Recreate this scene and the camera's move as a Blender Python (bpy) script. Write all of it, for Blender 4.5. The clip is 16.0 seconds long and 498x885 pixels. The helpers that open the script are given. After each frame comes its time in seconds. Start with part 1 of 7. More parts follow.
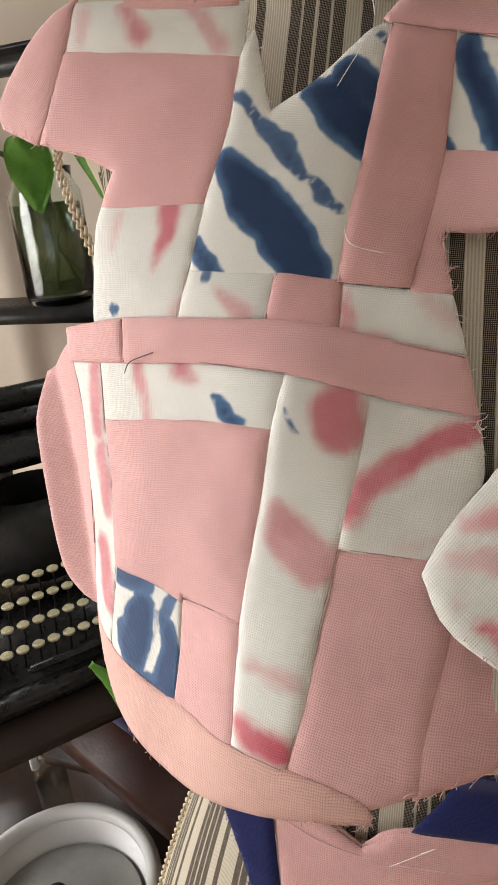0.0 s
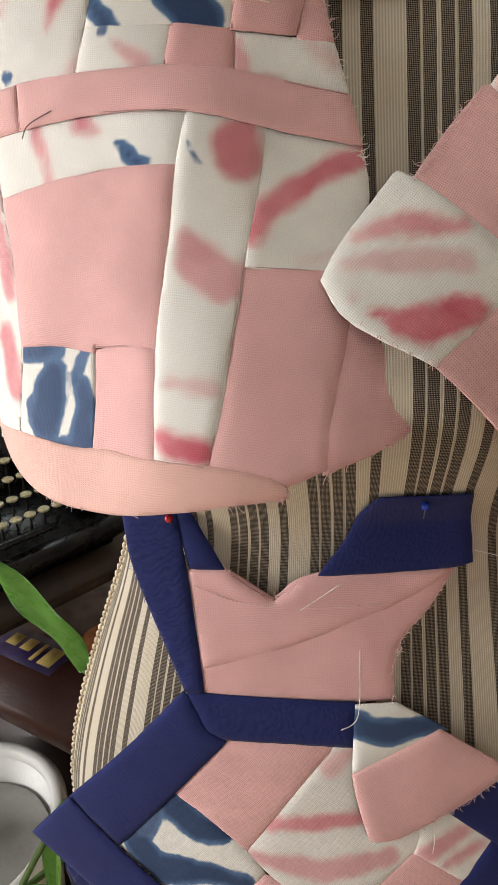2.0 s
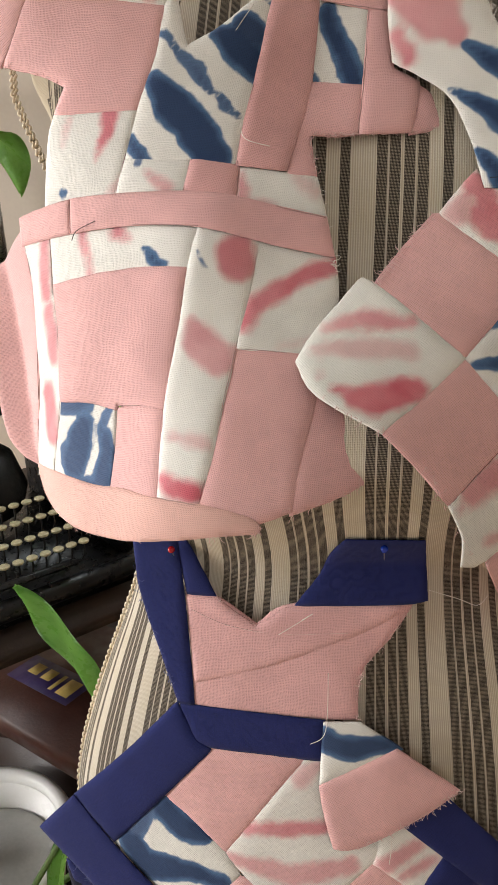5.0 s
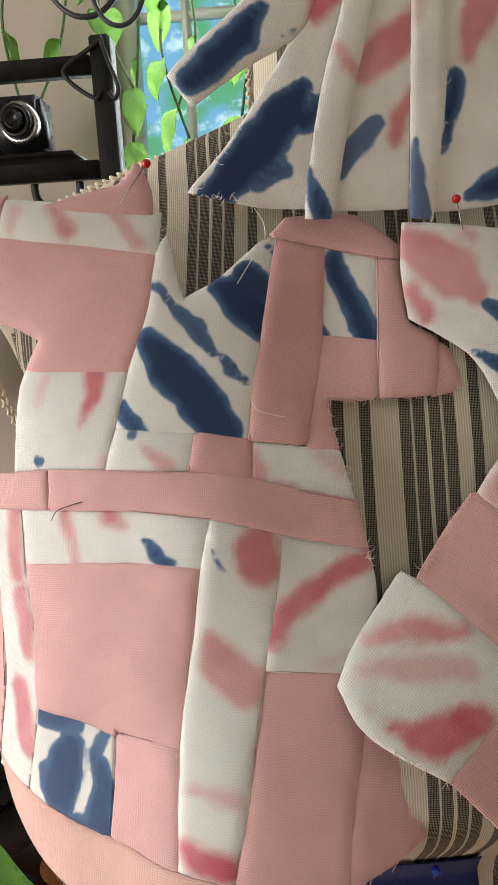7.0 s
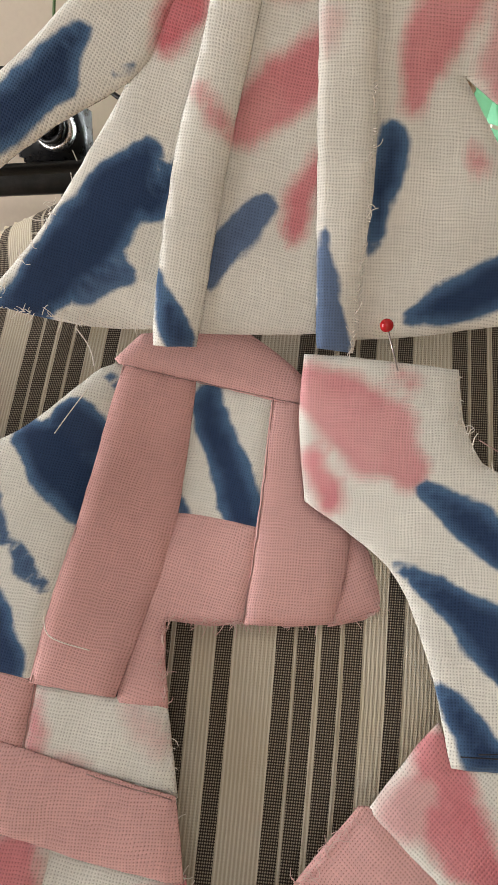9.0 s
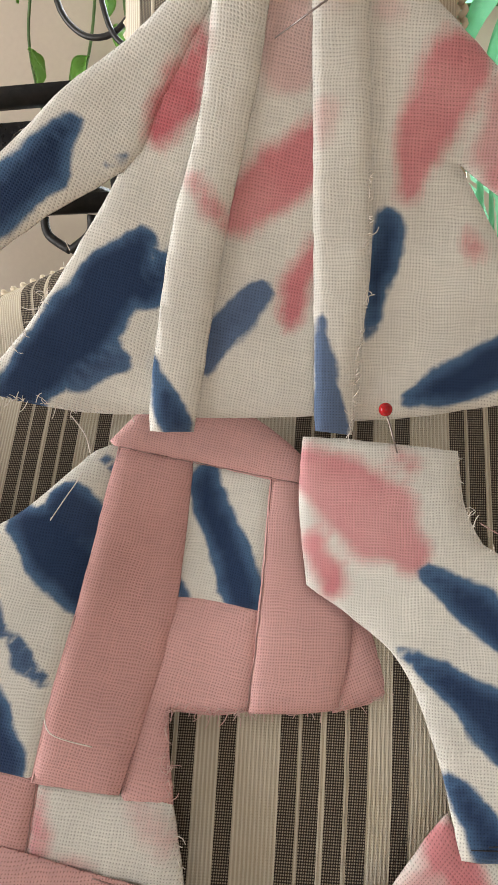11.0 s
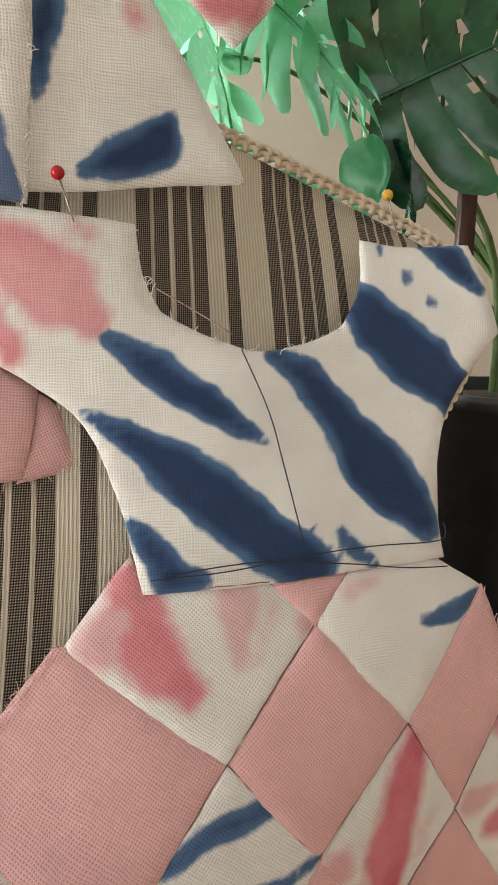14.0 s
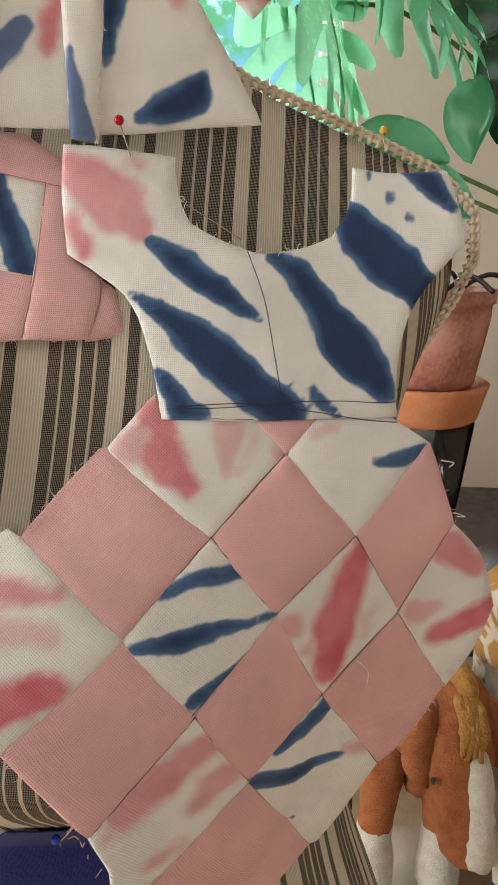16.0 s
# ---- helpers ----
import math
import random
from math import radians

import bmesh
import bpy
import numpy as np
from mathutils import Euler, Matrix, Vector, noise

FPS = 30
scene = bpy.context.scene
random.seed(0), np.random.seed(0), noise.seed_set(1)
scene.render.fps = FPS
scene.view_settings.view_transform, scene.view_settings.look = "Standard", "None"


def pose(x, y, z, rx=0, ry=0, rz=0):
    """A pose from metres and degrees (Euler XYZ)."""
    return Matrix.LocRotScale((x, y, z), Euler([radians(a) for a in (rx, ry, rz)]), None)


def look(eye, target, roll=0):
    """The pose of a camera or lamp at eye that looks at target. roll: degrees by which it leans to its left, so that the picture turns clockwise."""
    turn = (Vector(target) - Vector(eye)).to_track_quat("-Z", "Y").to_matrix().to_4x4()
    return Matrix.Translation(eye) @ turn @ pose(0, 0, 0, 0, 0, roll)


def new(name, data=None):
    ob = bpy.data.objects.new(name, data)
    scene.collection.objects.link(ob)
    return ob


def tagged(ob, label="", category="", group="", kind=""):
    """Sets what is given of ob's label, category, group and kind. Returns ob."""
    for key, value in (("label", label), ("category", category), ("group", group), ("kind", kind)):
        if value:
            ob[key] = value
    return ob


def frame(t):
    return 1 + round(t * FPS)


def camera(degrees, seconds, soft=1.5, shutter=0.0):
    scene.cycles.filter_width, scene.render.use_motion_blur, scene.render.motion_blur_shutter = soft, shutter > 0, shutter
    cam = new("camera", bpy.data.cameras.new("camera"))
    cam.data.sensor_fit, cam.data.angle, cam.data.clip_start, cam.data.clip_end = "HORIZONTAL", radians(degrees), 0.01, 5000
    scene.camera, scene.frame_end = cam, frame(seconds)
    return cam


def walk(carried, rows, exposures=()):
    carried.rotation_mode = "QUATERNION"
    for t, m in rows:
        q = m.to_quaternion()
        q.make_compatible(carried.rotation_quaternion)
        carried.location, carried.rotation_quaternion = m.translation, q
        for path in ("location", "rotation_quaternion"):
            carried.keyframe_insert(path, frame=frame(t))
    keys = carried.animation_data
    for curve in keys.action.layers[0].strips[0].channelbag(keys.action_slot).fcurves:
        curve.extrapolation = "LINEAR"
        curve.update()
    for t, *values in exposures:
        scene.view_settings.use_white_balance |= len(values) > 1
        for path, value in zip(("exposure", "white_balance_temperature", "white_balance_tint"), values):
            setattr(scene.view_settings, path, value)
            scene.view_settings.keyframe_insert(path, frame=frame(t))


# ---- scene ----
cam = camera(41.0, 16.0, soft=1.3)
PATH = [
    (0, (-0.01, -0.226, 1.26), (-0.678, 1.636, 0.968), -0.8),
    (0.5, (-0.034, -0.232, 1.233), (-0.534, 1.681, 0.935), -2.1),
    (1, (-0.042, -0.231, 1.22), (-0.42, 1.707, 0.902), -2.5),
    (1.5, (-0.042, -0.244, 1.189), (-0.355, 1.704, 0.864), -2.6),
    (2, (-0.018, -0.263, 1.161), (-0.323, 1.684, 0.82), -2.1),
    (2.5, (0.005, -0.312, 1.112), (-0.313, 1.631, 0.761), -1.4),
    (3, (0.004, -0.342, 1.069), (-0.342, 1.594, 0.708), -0.8),
    (3.5, (0.005, -0.348, 1.057), (-0.366, 1.585, 0.705), -0.4),
    (4, (0.02, -0.344, 1.076), (-0.372, 1.59, 0.75), -0.3),
    (4.5, (0.022, -0.34, 1.115), (-0.37, 1.602, 0.844), -0.2),
    (5, (0.016, -0.324, 1.168), (-0.389, 1.626, 0.986), 0.2),
    (5.2, (0.009, -0.32, 1.184), (-0.386, 1.636, 1.057), -0.1),
    (7.3, (-0.042, -0.269, 1.291), (-0.195, 1.725, 1.307), -1.8),
    (7.5, (-0.04, -0.265, 1.296), (-0.202, 1.729, 1.319), -2.0),
    (8, (-0.014, -0.246, 1.308), (-0.199, 1.745, 1.293), -2.2),
    (8.5, (0.019, -0.199, 1.335), (-0.187, 1.791, 1.334), -1.0),
    (9, (0.042, -0.154, 1.364), (-0.377, 1.802, 1.341), 2.1),
    (9.2, (0.044, -0.145, 1.373), (-0.446, 1.792, 1.294), 2.9),
    (11.3, (0.03, -0.156, 1.394), (-0.272, 1.821, 1.402), 0.1),
    (11.5, (0.026, -0.159, 1.396), (-0.216, 1.826, 1.413), -0.2),
    (12, (0.022, -0.156, 1.392), (-0.128, 1.838, 1.41), -0.7),
    (12.5, (0.036, -0.157, 1.389), (0.038, 1.843, 1.387), -1.2),
    (13, (0.06, -0.161, 1.368), (0.2, 1.834, 1.388), -1.6),
    (13.5, (0.068, -0.156, 1.335), (0.313, 1.828, 1.372), -1.7),
    (14, (0.069, -0.154, 1.314), (0.333, 1.829, 1.309), -1.5),
    (14.5, (0.089, -0.173, 1.305), (0.239, 1.82, 1.233), -0.8),
    (15, (0.11, -0.206, 1.289), (0.16, 1.791, 1.184), 0.3),
    (15.5, (0.113, -0.229, 1.279), (0.066, 1.767, 1.154), 1.0),
    (16, (0.119, -0.237, 1.278), (-0.008, 1.755, 1.148), 1.2),
]
# the form and the path were laid out along the form, which leans back from the plumb line
LEAN = Matrix.Translation((0, 0.1, 1.1)) @ Matrix.Rotation(radians(-13), 4, "X") @ Matrix.Translation((0, -0.1, -1.1))
EXPOSURE = [(0, -0.31), (1.0, -0.46), (2.5, -0.12), (3.5, -0.02), (5.0, -0.14), (7.5, -0.48), (9.0, -0.01), (11.5, 0.0), (14.0, 0.13), (16, 0.05)]
walk(cam, [(t, LEAN @ look(eye, target, roll)) for t, eye, target, roll in PATH], EXPOSURE)

# ---- sky, sun and daylight through the windows ----
world = bpy.data.worlds.new("daylight")
scene.world = world
world.use_nodes = True
wn = world.node_tree
sky = wn.nodes.new("ShaderNodeTexSky")
sky.sky_type = "NISHITA"
sky.sun_disc = False
sky.sun_elevation, sky.sun_rotation = radians(38), radians(-120)
wn.links.new(sky.outputs[0], wn.nodes["Background"].inputs[0])
wn.nodes["Background"].inputs[1].default_value = 0.12


def area(name, eye, target, sx, sy, watts, color):
    data = bpy.data.lights.new(name, "AREA")
    data.shape, data.size, data.size_y, data.energy, data.color = "RECTANGLE", sx, sy, watts, color
    ob = new(name, data)
    ob.matrix_world = look(eye, target)
    return ob


sun = bpy.data.lights.new("sun", "SUN")
sun.energy, sun.angle, sun.color = 2.5, radians(0.6), (1.0, 0.95, 0.87)
new("sun", sun).matrix_world = look((-3, -4, 5.4), (0, 0, 0))
area("window_light_side", (-1.86, -0.35, 1.34), (0, 0.0, 1.1), 1.3, 1.3, 61, (1.0, 0.972, 0.95))
# unseen fill lamp behind the camera, added to brighten the form's front
area("fill_light_front", (0.5, -2.36, 1.75), (0.0, 0.1, 1.15), 1.6, 1.2, 6, (1.0, 0.975, 0.955))
area("window_light_back", (-0.11, 1.22, 1.96), (0.0, 0.4, 1.5), 0.56, 0.9, 16, (0.93, 0.97, 1.0))


# ---- materials ----
def mat(name, color, rough=0.8, metal=0.0, spec=0.5):
    m = bpy.data.materials.new(name)
    m.use_nodes = True
    b = m.node_tree.nodes["Principled BSDF"]
    b.inputs["Base Color"].default_value = (*color, 1)
    b.inputs["Roughness"].default_value = rough
    b.inputs["Metallic"].default_value = metal
    b.inputs["Specular IOR Level"].default_value = spec
    return m


class Net:
    """Short ways to add nodes to a material."""

    def __init__(self, m):
        self.t = m.node_tree
        self.b = self.t.nodes["Principled BSDF"]

    def node(self, kind):
        return self.t.nodes.new(kind)

    def put(self, socket, value):
        if hasattr(value, "links"):
            self.t.links.new(value, socket)
        else:
            socket.default_value = value

    def math(self, op, *vals):
        n = self.node("ShaderNodeMath")
        n.operation = op
        for i, v in enumerate(vals):
            self.put(n.inputs[i], v)
        return n.outputs[0]

    def coords(self):
        return self.node("ShaderNodeTexCoord").outputs["Object"]

    def noise(self, scale, detail=3.0, vec=None, rough=0.55):
        n = self.node("ShaderNodeTexNoise")
        n.inputs["Scale"].default_value, n.inputs["Detail"].default_value = scale, detail
        n.inputs["Roughness"].default_value = rough
        self.put(n.inputs["Vector"], vec or self.coords())
        return n.outputs["Fac"]

    def mix(self, fac, a, b, kind="MIX"):
        n = self.node("ShaderNodeMix")
        n.data_type, n.blend_type = "RGBA", kind
        self.put(n.inputs[0], fac)
        self.put(n.inputs[6], a if hasattr(a, "links") else (*a, 1))
        self.put(n.inputs[7], b if hasattr(b, "links") else (*b, 1))
        return n.outputs[2]

    def ramp(self, fac, lo, hi, a=0.0, b=1.0):
        n = self.node("ShaderNodeMapRange")
        n.interpolation_type = "SMOOTHSTEP"
        for i, v in enumerate((fac, lo, hi, a, b)):
            self.put(n.inputs[i], v)
        return n.outputs[0]

    def attribute(self, name):
        n = self.node("ShaderNodeAttribute")
        n.attribute_name = name
        return n.outputs["Fac"]

    def bump(self, height, strength, distance=0.001):
        n = self.node("ShaderNodeBump")
        n.inputs["Strength"].default_value, n.inputs["Distance"].default_value = strength, distance
        self.put(n.inputs["Height"], height)
        self.t.links.new(n.outputs[0], self.b.inputs["Normal"])

    def weave(self, size):
        """A plain weave: 1 on the threads, 0 in the small square gaps between them."""
        drift = self.math("MULTIPLY", self.noise(70, 2), 0.0032)
        k = 2 * math.pi / size
        u = self.math("COSINE", self.math("MULTIPLY", self.math("ADD", self.attribute("warp"), drift), k))
        v = self.math("COSINE", self.math("MULTIPLY", self.math("ADD", self.attribute("weft"), drift), k))
        gap = self.math("MULTIPLY", self.math("ADD", u, 1.0), self.math("ADD", v, 1.0))
        return self.math("SUBTRACT", 1.0, self.math("MULTIPLY", gap, 0.25))


def varied(name, color, other, scale, rough=0.7, metal=0.0, bump=0.2, fine=200.0, distance=0.002, spec=0.5):
    """Two tones mixed by coarse noise, with fine grain and relief."""
    m = mat(name, color, rough, metal, spec)
    n = Net(m)
    f = n.math("ADD", n.math("MULTIPLY", n.noise(scale, 4), 0.75), n.math("MULTIPLY", n.noise(fine, 3), 0.25))
    n.put(n.b.inputs["Base Color"], n.mix(n.ramp(f, 0.35, 0.65), color, other))
    n.put(n.b.inputs["Roughness"], n.ramp(n.noise(scale * 3, 2), 0.3, 0.7, max(0.0, rough - 0.08), min(1.0, rough + 0.08)))
    n.bump(n.noise(fine, 4), bump, distance)
    return m


def cloth(name, color, dye=False, pitch=0.00092, depth=0.34, sheen=0.12, gaps=0.95):
    """Woven cotton or linen; dye: brushed strokes of blue and pink from the panel's attributes."""
    m = mat(name, color, 0.9, spec=0.25)
    n = Net(m)
    w = n.weave(pitch)
    slub = n.node("ShaderNodeCombineXYZ")
    n.put(slub.inputs[0], n.math("MULTIPLY", n.attribute("warp"), 120.0))
    n.put(slub.inputs[2], n.math("MULTIPLY", n.attribute("weft"), 1600.0))
    streak = n.noise(1.0, 2, slub.outputs[0])
    base = n.mix(n.ramp(n.noise(30, 3), 0.3, 0.7), tuple(c * 0.94 for c in color), tuple(min(1, c * 1.05) for c in color))
    if dye:
        edge = n.math("ADD", n.math("MULTIPLY", n.math("SUBTRACT", n.noise(110, 5), 0.5), 0.7),
                      n.math("MULTIPLY", n.math("SUBTRACT", n.noise(420, 3), 0.5), 0.3))
        pink = n.math("ADD", n.math("ADD", n.attribute("pink"), n.math("MULTIPLY", edge, 1.3)), n.math("MULTIPLY", n.math("SUBTRACT", streak, 0.5), 0.5))
        blue = n.math("ADD", n.attribute("blue"), n.math("MULTIPLY", edge, 0.7))
        wash = n.ramp(n.noise(45, 4), 0.32, 0.68)
        tone = n.mix(wash, (0.58, 0.075, 0.12), (0.69, 0.20, 0.235))
        base = n.mix(n.math("MULTIPLY", n.ramp(pink, -0.55, 0.75, 0.0, 0.92), n.attribute("pink_dye")), base, tone)
        depth_of_dye = n.ramp(n.math("ADD", blue, n.math("MULTIPLY", n.math("SUBTRACT", n.noise(45, 3), 0.5), 0.9)), -0.05, 0.95)
        deep = n.mix(depth_of_dye, (0.068, 0.15, 0.29), (0.008, 0.034, 0.105))
        deep = n.mix(n.ramp(n.attribute("blue_dye"), 0.35, 1.0), (0.12, 0.18, 0.31), deep)
        base = n.mix(n.ramp(blue, -0.22, 0.16, 0.0, 0.98), base, deep)
    patchy = n.ramp(n.noise(520, 2), 0.28, 0.68, 0.6, 1.0)
    gap = n.math("MULTIPLY", n.math("MULTIPLY", n.ramp(w, 0.0, 0.6, 1.0, 0.0), patchy), gaps)
    shade = n.mix(gap, base, tuple(0.20 + 0.33 * c for c in color), "MULTIPLY")
    yarn = n.node("ShaderNodeCombineXYZ")
    n.put(yarn.inputs[0], n.math("MULTIPLY", n.attribute("warp"), 1500.0))
    n.put(yarn.inputs[2], n.math("MULTIPLY", n.attribute("weft"), 130.0))
    cross = n.noise(1.0, 2, yarn.outputs[0])
    shade = n.mix(n.ramp(streak, 0.3, 0.75, 0.0, 0.8), shade, (1.14, 1.14, 1.14), "MULTIPLY")
    shade = n.mix(n.ramp(cross, 0.3, 0.75, 0.0, 0.8), shade, (0.86, 0.86, 0.86), "MULTIPLY")
    n.put(n.b.inputs["Base Color"], shade)
    n.b.inputs["Sheen Weight"].default_value = sheen
    n.b.inputs["Sheen Roughness"].default_value = 0.4
    n.bump(n.math("ADD", w, n.math("MULTIPLY", n.noise(160, 3), 0.5)), depth, 0.0005)
    return m


def ticking(name):
    """Striped cover of the form: bands of dark twill between cream bands, along the attribute 'across'."""
    m = mat(name, (0.6, 0.52, 0.4), 0.9, spec=0.2)
    n = Net(m)
    u = n.attribute("across")
    f = n.math("FRACT", n.math("ADD", n.math("DIVIDE", n.math("ADD", u, 0.00635), 0.050), 40.0))
    ramp = n.node("ShaderNodeValToRGB")
    ramp.color_ramp.interpolation = "CONSTANT"
    stops = [0.0, 0.254, 0.358, 0.382, 0.486, 0.522, 0.626, 0.656, 0.760, 0.900]
    dark = [0, 1, 0.25, 1, 0.05, 1, 0.2, 1, 0, 1]
    els = ramp.color_ramp.elements
    while len(els) < len(stops):
        els.new(1.0)
    for e, s, d in zip(els, stops, dark):
        e.position, e.color = s, (d, d, d, 1)
    n.put(ramp.inputs[0], f)
    sep = n.node("ShaderNodeSeparateXYZ")
    n.put(sep.inputs[0], n.coords())
    z = sep.outputs[2]
    twill = n.math("SINE", n.math("MULTIPLY", n.math("ADD", n.math("MULTIPLY", u, 1.0), n.math("MULTIPLY", z, 0.8)), 2 * math.pi / 0.0014))
    twill2 = n.math("SINE", n.math("MULTIPLY", n.math("SUBTRACT", n.math("MULTIPLY", u, 1.0), n.math("MULTIPLY", z, 0.9)), 2 * math.pi / 0.0014))
    dots = n.ramp(n.math("MULTIPLY", twill, twill2), -0.1, 0.5)
    ribs = n.ramp(n.math("SINE", n.math("MULTIPLY", u, 2 * math.pi / 0.0012)), -0.6, 0.9)
    light = n.mix(ribs, (0.52, 0.455, 0.355), (0.71, 0.655, 0.55))
    light = n.mix(n.ramp(n.noise(30, 3), 0.35, 0.7, 0.0, 0.35), light, (0.50, 0.42, 0.27))
    brown = n.mix(dots, (0.034, 0.027, 0.023), (0.34, 0.29, 0.22))
    n.put(n.b.inputs["Base Color"], n.mix(ramp.outputs[0], light, brown))
    n.bump(n.math("ADD", dots, ribs), 0.5, 0.0004)
    return m


pink_linen = cloth("pink_linen", (0.75, 0.445, 0.43))
rose_linen = cloth("rose_linen", (0.70, 0.40, 0.385))
peach_linen = cloth("peach_linen", (0.76, 0.47, 0.41))
dyed_linen = cloth("dyed_linen", (0.80, 0.785, 0.735), dye=True)
white_linen = cloth("white_linen", (0.72, 0.72, 0.66))
navy_cloth = cloth("navy_cloth", (0.016, 0.023, 0.115), pitch=0.0006, sheen=0.06)
dark_cloth = cloth("dark_cloth", (0.012, 0.014, 0.03), pitch=0.0006, sheen=0.05)
mint_cloth = cloth("mint_cloth", (0.42, 0.68, 0.68), pitch=0.0006)
striped = ticking("striped_ticking")
braid_cord = varied("braid_cord", (0.62, 0.51, 0.36), (0.76, 0.66, 0.50), 90, 0.6, bump=0.5, fine=900, distance=0.0006)
white_thread = varied("white_thread", (0.75, 0.70, 0.63), (0.85, 0.8, 0.75), 200, 0.8)
pink_thread = varied("pink_thread", (0.68, 0.42, 0.40), (0.75, 0.55, 0.52), 200, 0.8)
navy_thread = varied("navy_thread", (0.06, 0.08, 0.2), (0.1, 0.12, 0.28), 200, 0.8)
seam_thread = varied("seam_thread", (0.10, 0.035, 0.035), (0.24, 0.12, 0.11), 300, 0.8)
# pink-brown for the shade drawn into the pinafore's seams, and for one thread
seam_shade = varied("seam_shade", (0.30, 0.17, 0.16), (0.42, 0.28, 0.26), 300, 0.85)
black_thread = varied("black_thread", (0.012, 0.012, 0.016), (0.02, 0.02, 0.03), 200, 0.7)
steel = varied("steel", (0.55, 0.52, 0.5), (0.62, 0.6, 0.58), 200, 0.3, 1.0, 0.05)
pin_steel = varied("pin_steel", (0.26, 0.22, 0.21), (0.34, 0.30, 0.29), 200, 0.35, 0.8, 0.05)
red_glass = mat("red_glass", (0.42, 0.008, 0.012), 0.12)
blue_glass = mat("blue_glass", (0.01, 0.04, 0.35), 0.12)
orange_glass = mat("orange_glass", (0.85, 0.14, 0.012), 0.15)
gold_glass = mat("gold_glass", (0.60, 0.33, 0.03), 0.2)
plaster = varied("plaster", (0.50, 0.42, 0.345), (0.56, 0.475, 0.39), 2.0, 0.85, bump=0.15, fine=90)
white_paint = varied("white_paint", (0.74, 0.74, 0.72), (0.8, 0.8, 0.78), 8, 0.45, bump=0.1)
tan_floor = varied("tan_floor", (0.56, 0.41, 0.25), (0.70, 0.55, 0.37), 16, 0.6, bump=0.2, fine=120)
black_iron = varied("black_iron", (0.008, 0.0078, 0.0075), (0.018, 0.016, 0.015), 40, 0.5, 0.0, 0.3, 300, spec=0.3)
dark_wood = varied("dark_wood", (0.016, 0.009, 0.007), (0.032, 0.017, 0.012), 14, 0.4, bump=0.2, spec=0.35)
bench_cover = varied("bench_cover", (0.50, 0.42, 0.32), (0.60, 0.52, 0.41), 20, 0.85, bump=0.3)


# ---- mesh helpers ----
def part(name, bm, material, parent=None, label="", flat=False):
    """Links a bmesh as one mesh object, under a thing or a part where one is given."""
    me = bpy.data.meshes.new(name)
    bm.to_mesh(me)
    bm.free()
    for m in (material if isinstance(material, (list, tuple)) else [material]):
        me.materials.append(m)
    if not flat:
        me.polygons.foreach_set("use_smooth", [True] * len(me.polygons))
    ob = new(name, me)
    if parent:
        ob.parent = parent
    if label:
        ob["label"] = label
    return ob


def thing(name, label, category, group="", kind=""):
    return tagged(new(name), label, category, group, kind)


def box(x0, x1, y0, y1, z0, z1, bevel=0.0, m=None):
    bm = bmesh.new()
    bmesh.ops.create_cube(bm, size=1)
    for v in bm.verts:
        v.co = Vector(((x0 + x1) / 2 + v.co.x * (x1 - x0), (y0 + y1) / 2 + v.co.y * (y1 - y0), (z0 + z1) / 2 + v.co.z * (z1 - z0)))
    if bevel:
        bmesh.ops.bevel(bm, geom=bm.edges[:], offset=bevel, segments=2, affect="EDGES")
    if m:
        bm.transform(m)
    return bm


def merge(*bms):
    out = bmesh.new()
    for b in bms:
        me = bpy.data.meshes.new("tmp")
        b.to_mesh(me)
        b.free()
        out.from_mesh(me)
        bpy.data.meshes.remove(me)
    return out


def lathe(profile, center, n=40, ring=False):
    """A turned shape: (radius, height) rows about an upright axis; ring: the last row joins the first."""
    bm = bmesh.new()
    rings = []
    for r, h in profile:
        rings.append([bm.verts.new((center[0] + r * math.cos(2 * math.pi * k / n), center[1] + r * math.sin(2 * math.pi * k / n), center[2] + h))
                      for k in range(n)])
    for a, b in zip(rings, rings[1:] + (rings[:1] if ring else [])):
        for k in range(n):
            bm.faces.new((a[k], a[(k + 1) % n], b[(k + 1) % n], b[k]))
    if not ring:
        bm.faces.new(rings[0][::-1])
        bm.faces.new(rings[-1])
    return bm


def tube(points, radius, n=8, taper=1.0, rounds=True):
    """A cord along points, smoothed; taper: the far end's radius as a share."""
    pts = [Vector(p) for p in points]
    if rounds and len(pts) > 2:
        out = []
        for i in range(len(pts) - 1):
            a, b, c, d = pts[max(i - 1, 0)], pts[i], pts[i + 1], pts[min(i + 2, len(pts) - 1)]
            for k in range(6):
                t = k / 6
                out.append(0.5 * (2 * b + (c - a) * t + (2 * a - 5 * b + 4 * c - d) * t * t + (3 * b - a - 3 * c + d) * t ** 3))
        pts = out + [pts[-1]]
    bm = bmesh.new()
    rings = []
    for i, p in enumerate(pts):
        way = (pts[min(i + 1, len(pts) - 1)] - pts[max(i - 1, 0)]).normalized()
        side = way.cross(Vector((0.31, 0.86, 0.4))).normalized()
        up = way.cross(side)
        r = radius * (1 + (taper - 1) * i / (len(pts) - 1))
        rings.append([bm.verts.new(p + r * (math.cos(2 * math.pi * k / n) * side + math.sin(2 * math.pi * k / n) * up)) for k in range(n)])
    for a, b in zip(rings, rings[1:]):
        for k in range(n):
            bm.faces.new((a[k], a[(k + 1) % n], b[(k + 1) % n], b[k]))
    bm.faces.new(rings[0][::-1])
    bm.faces.new(rings[-1])
    return bm


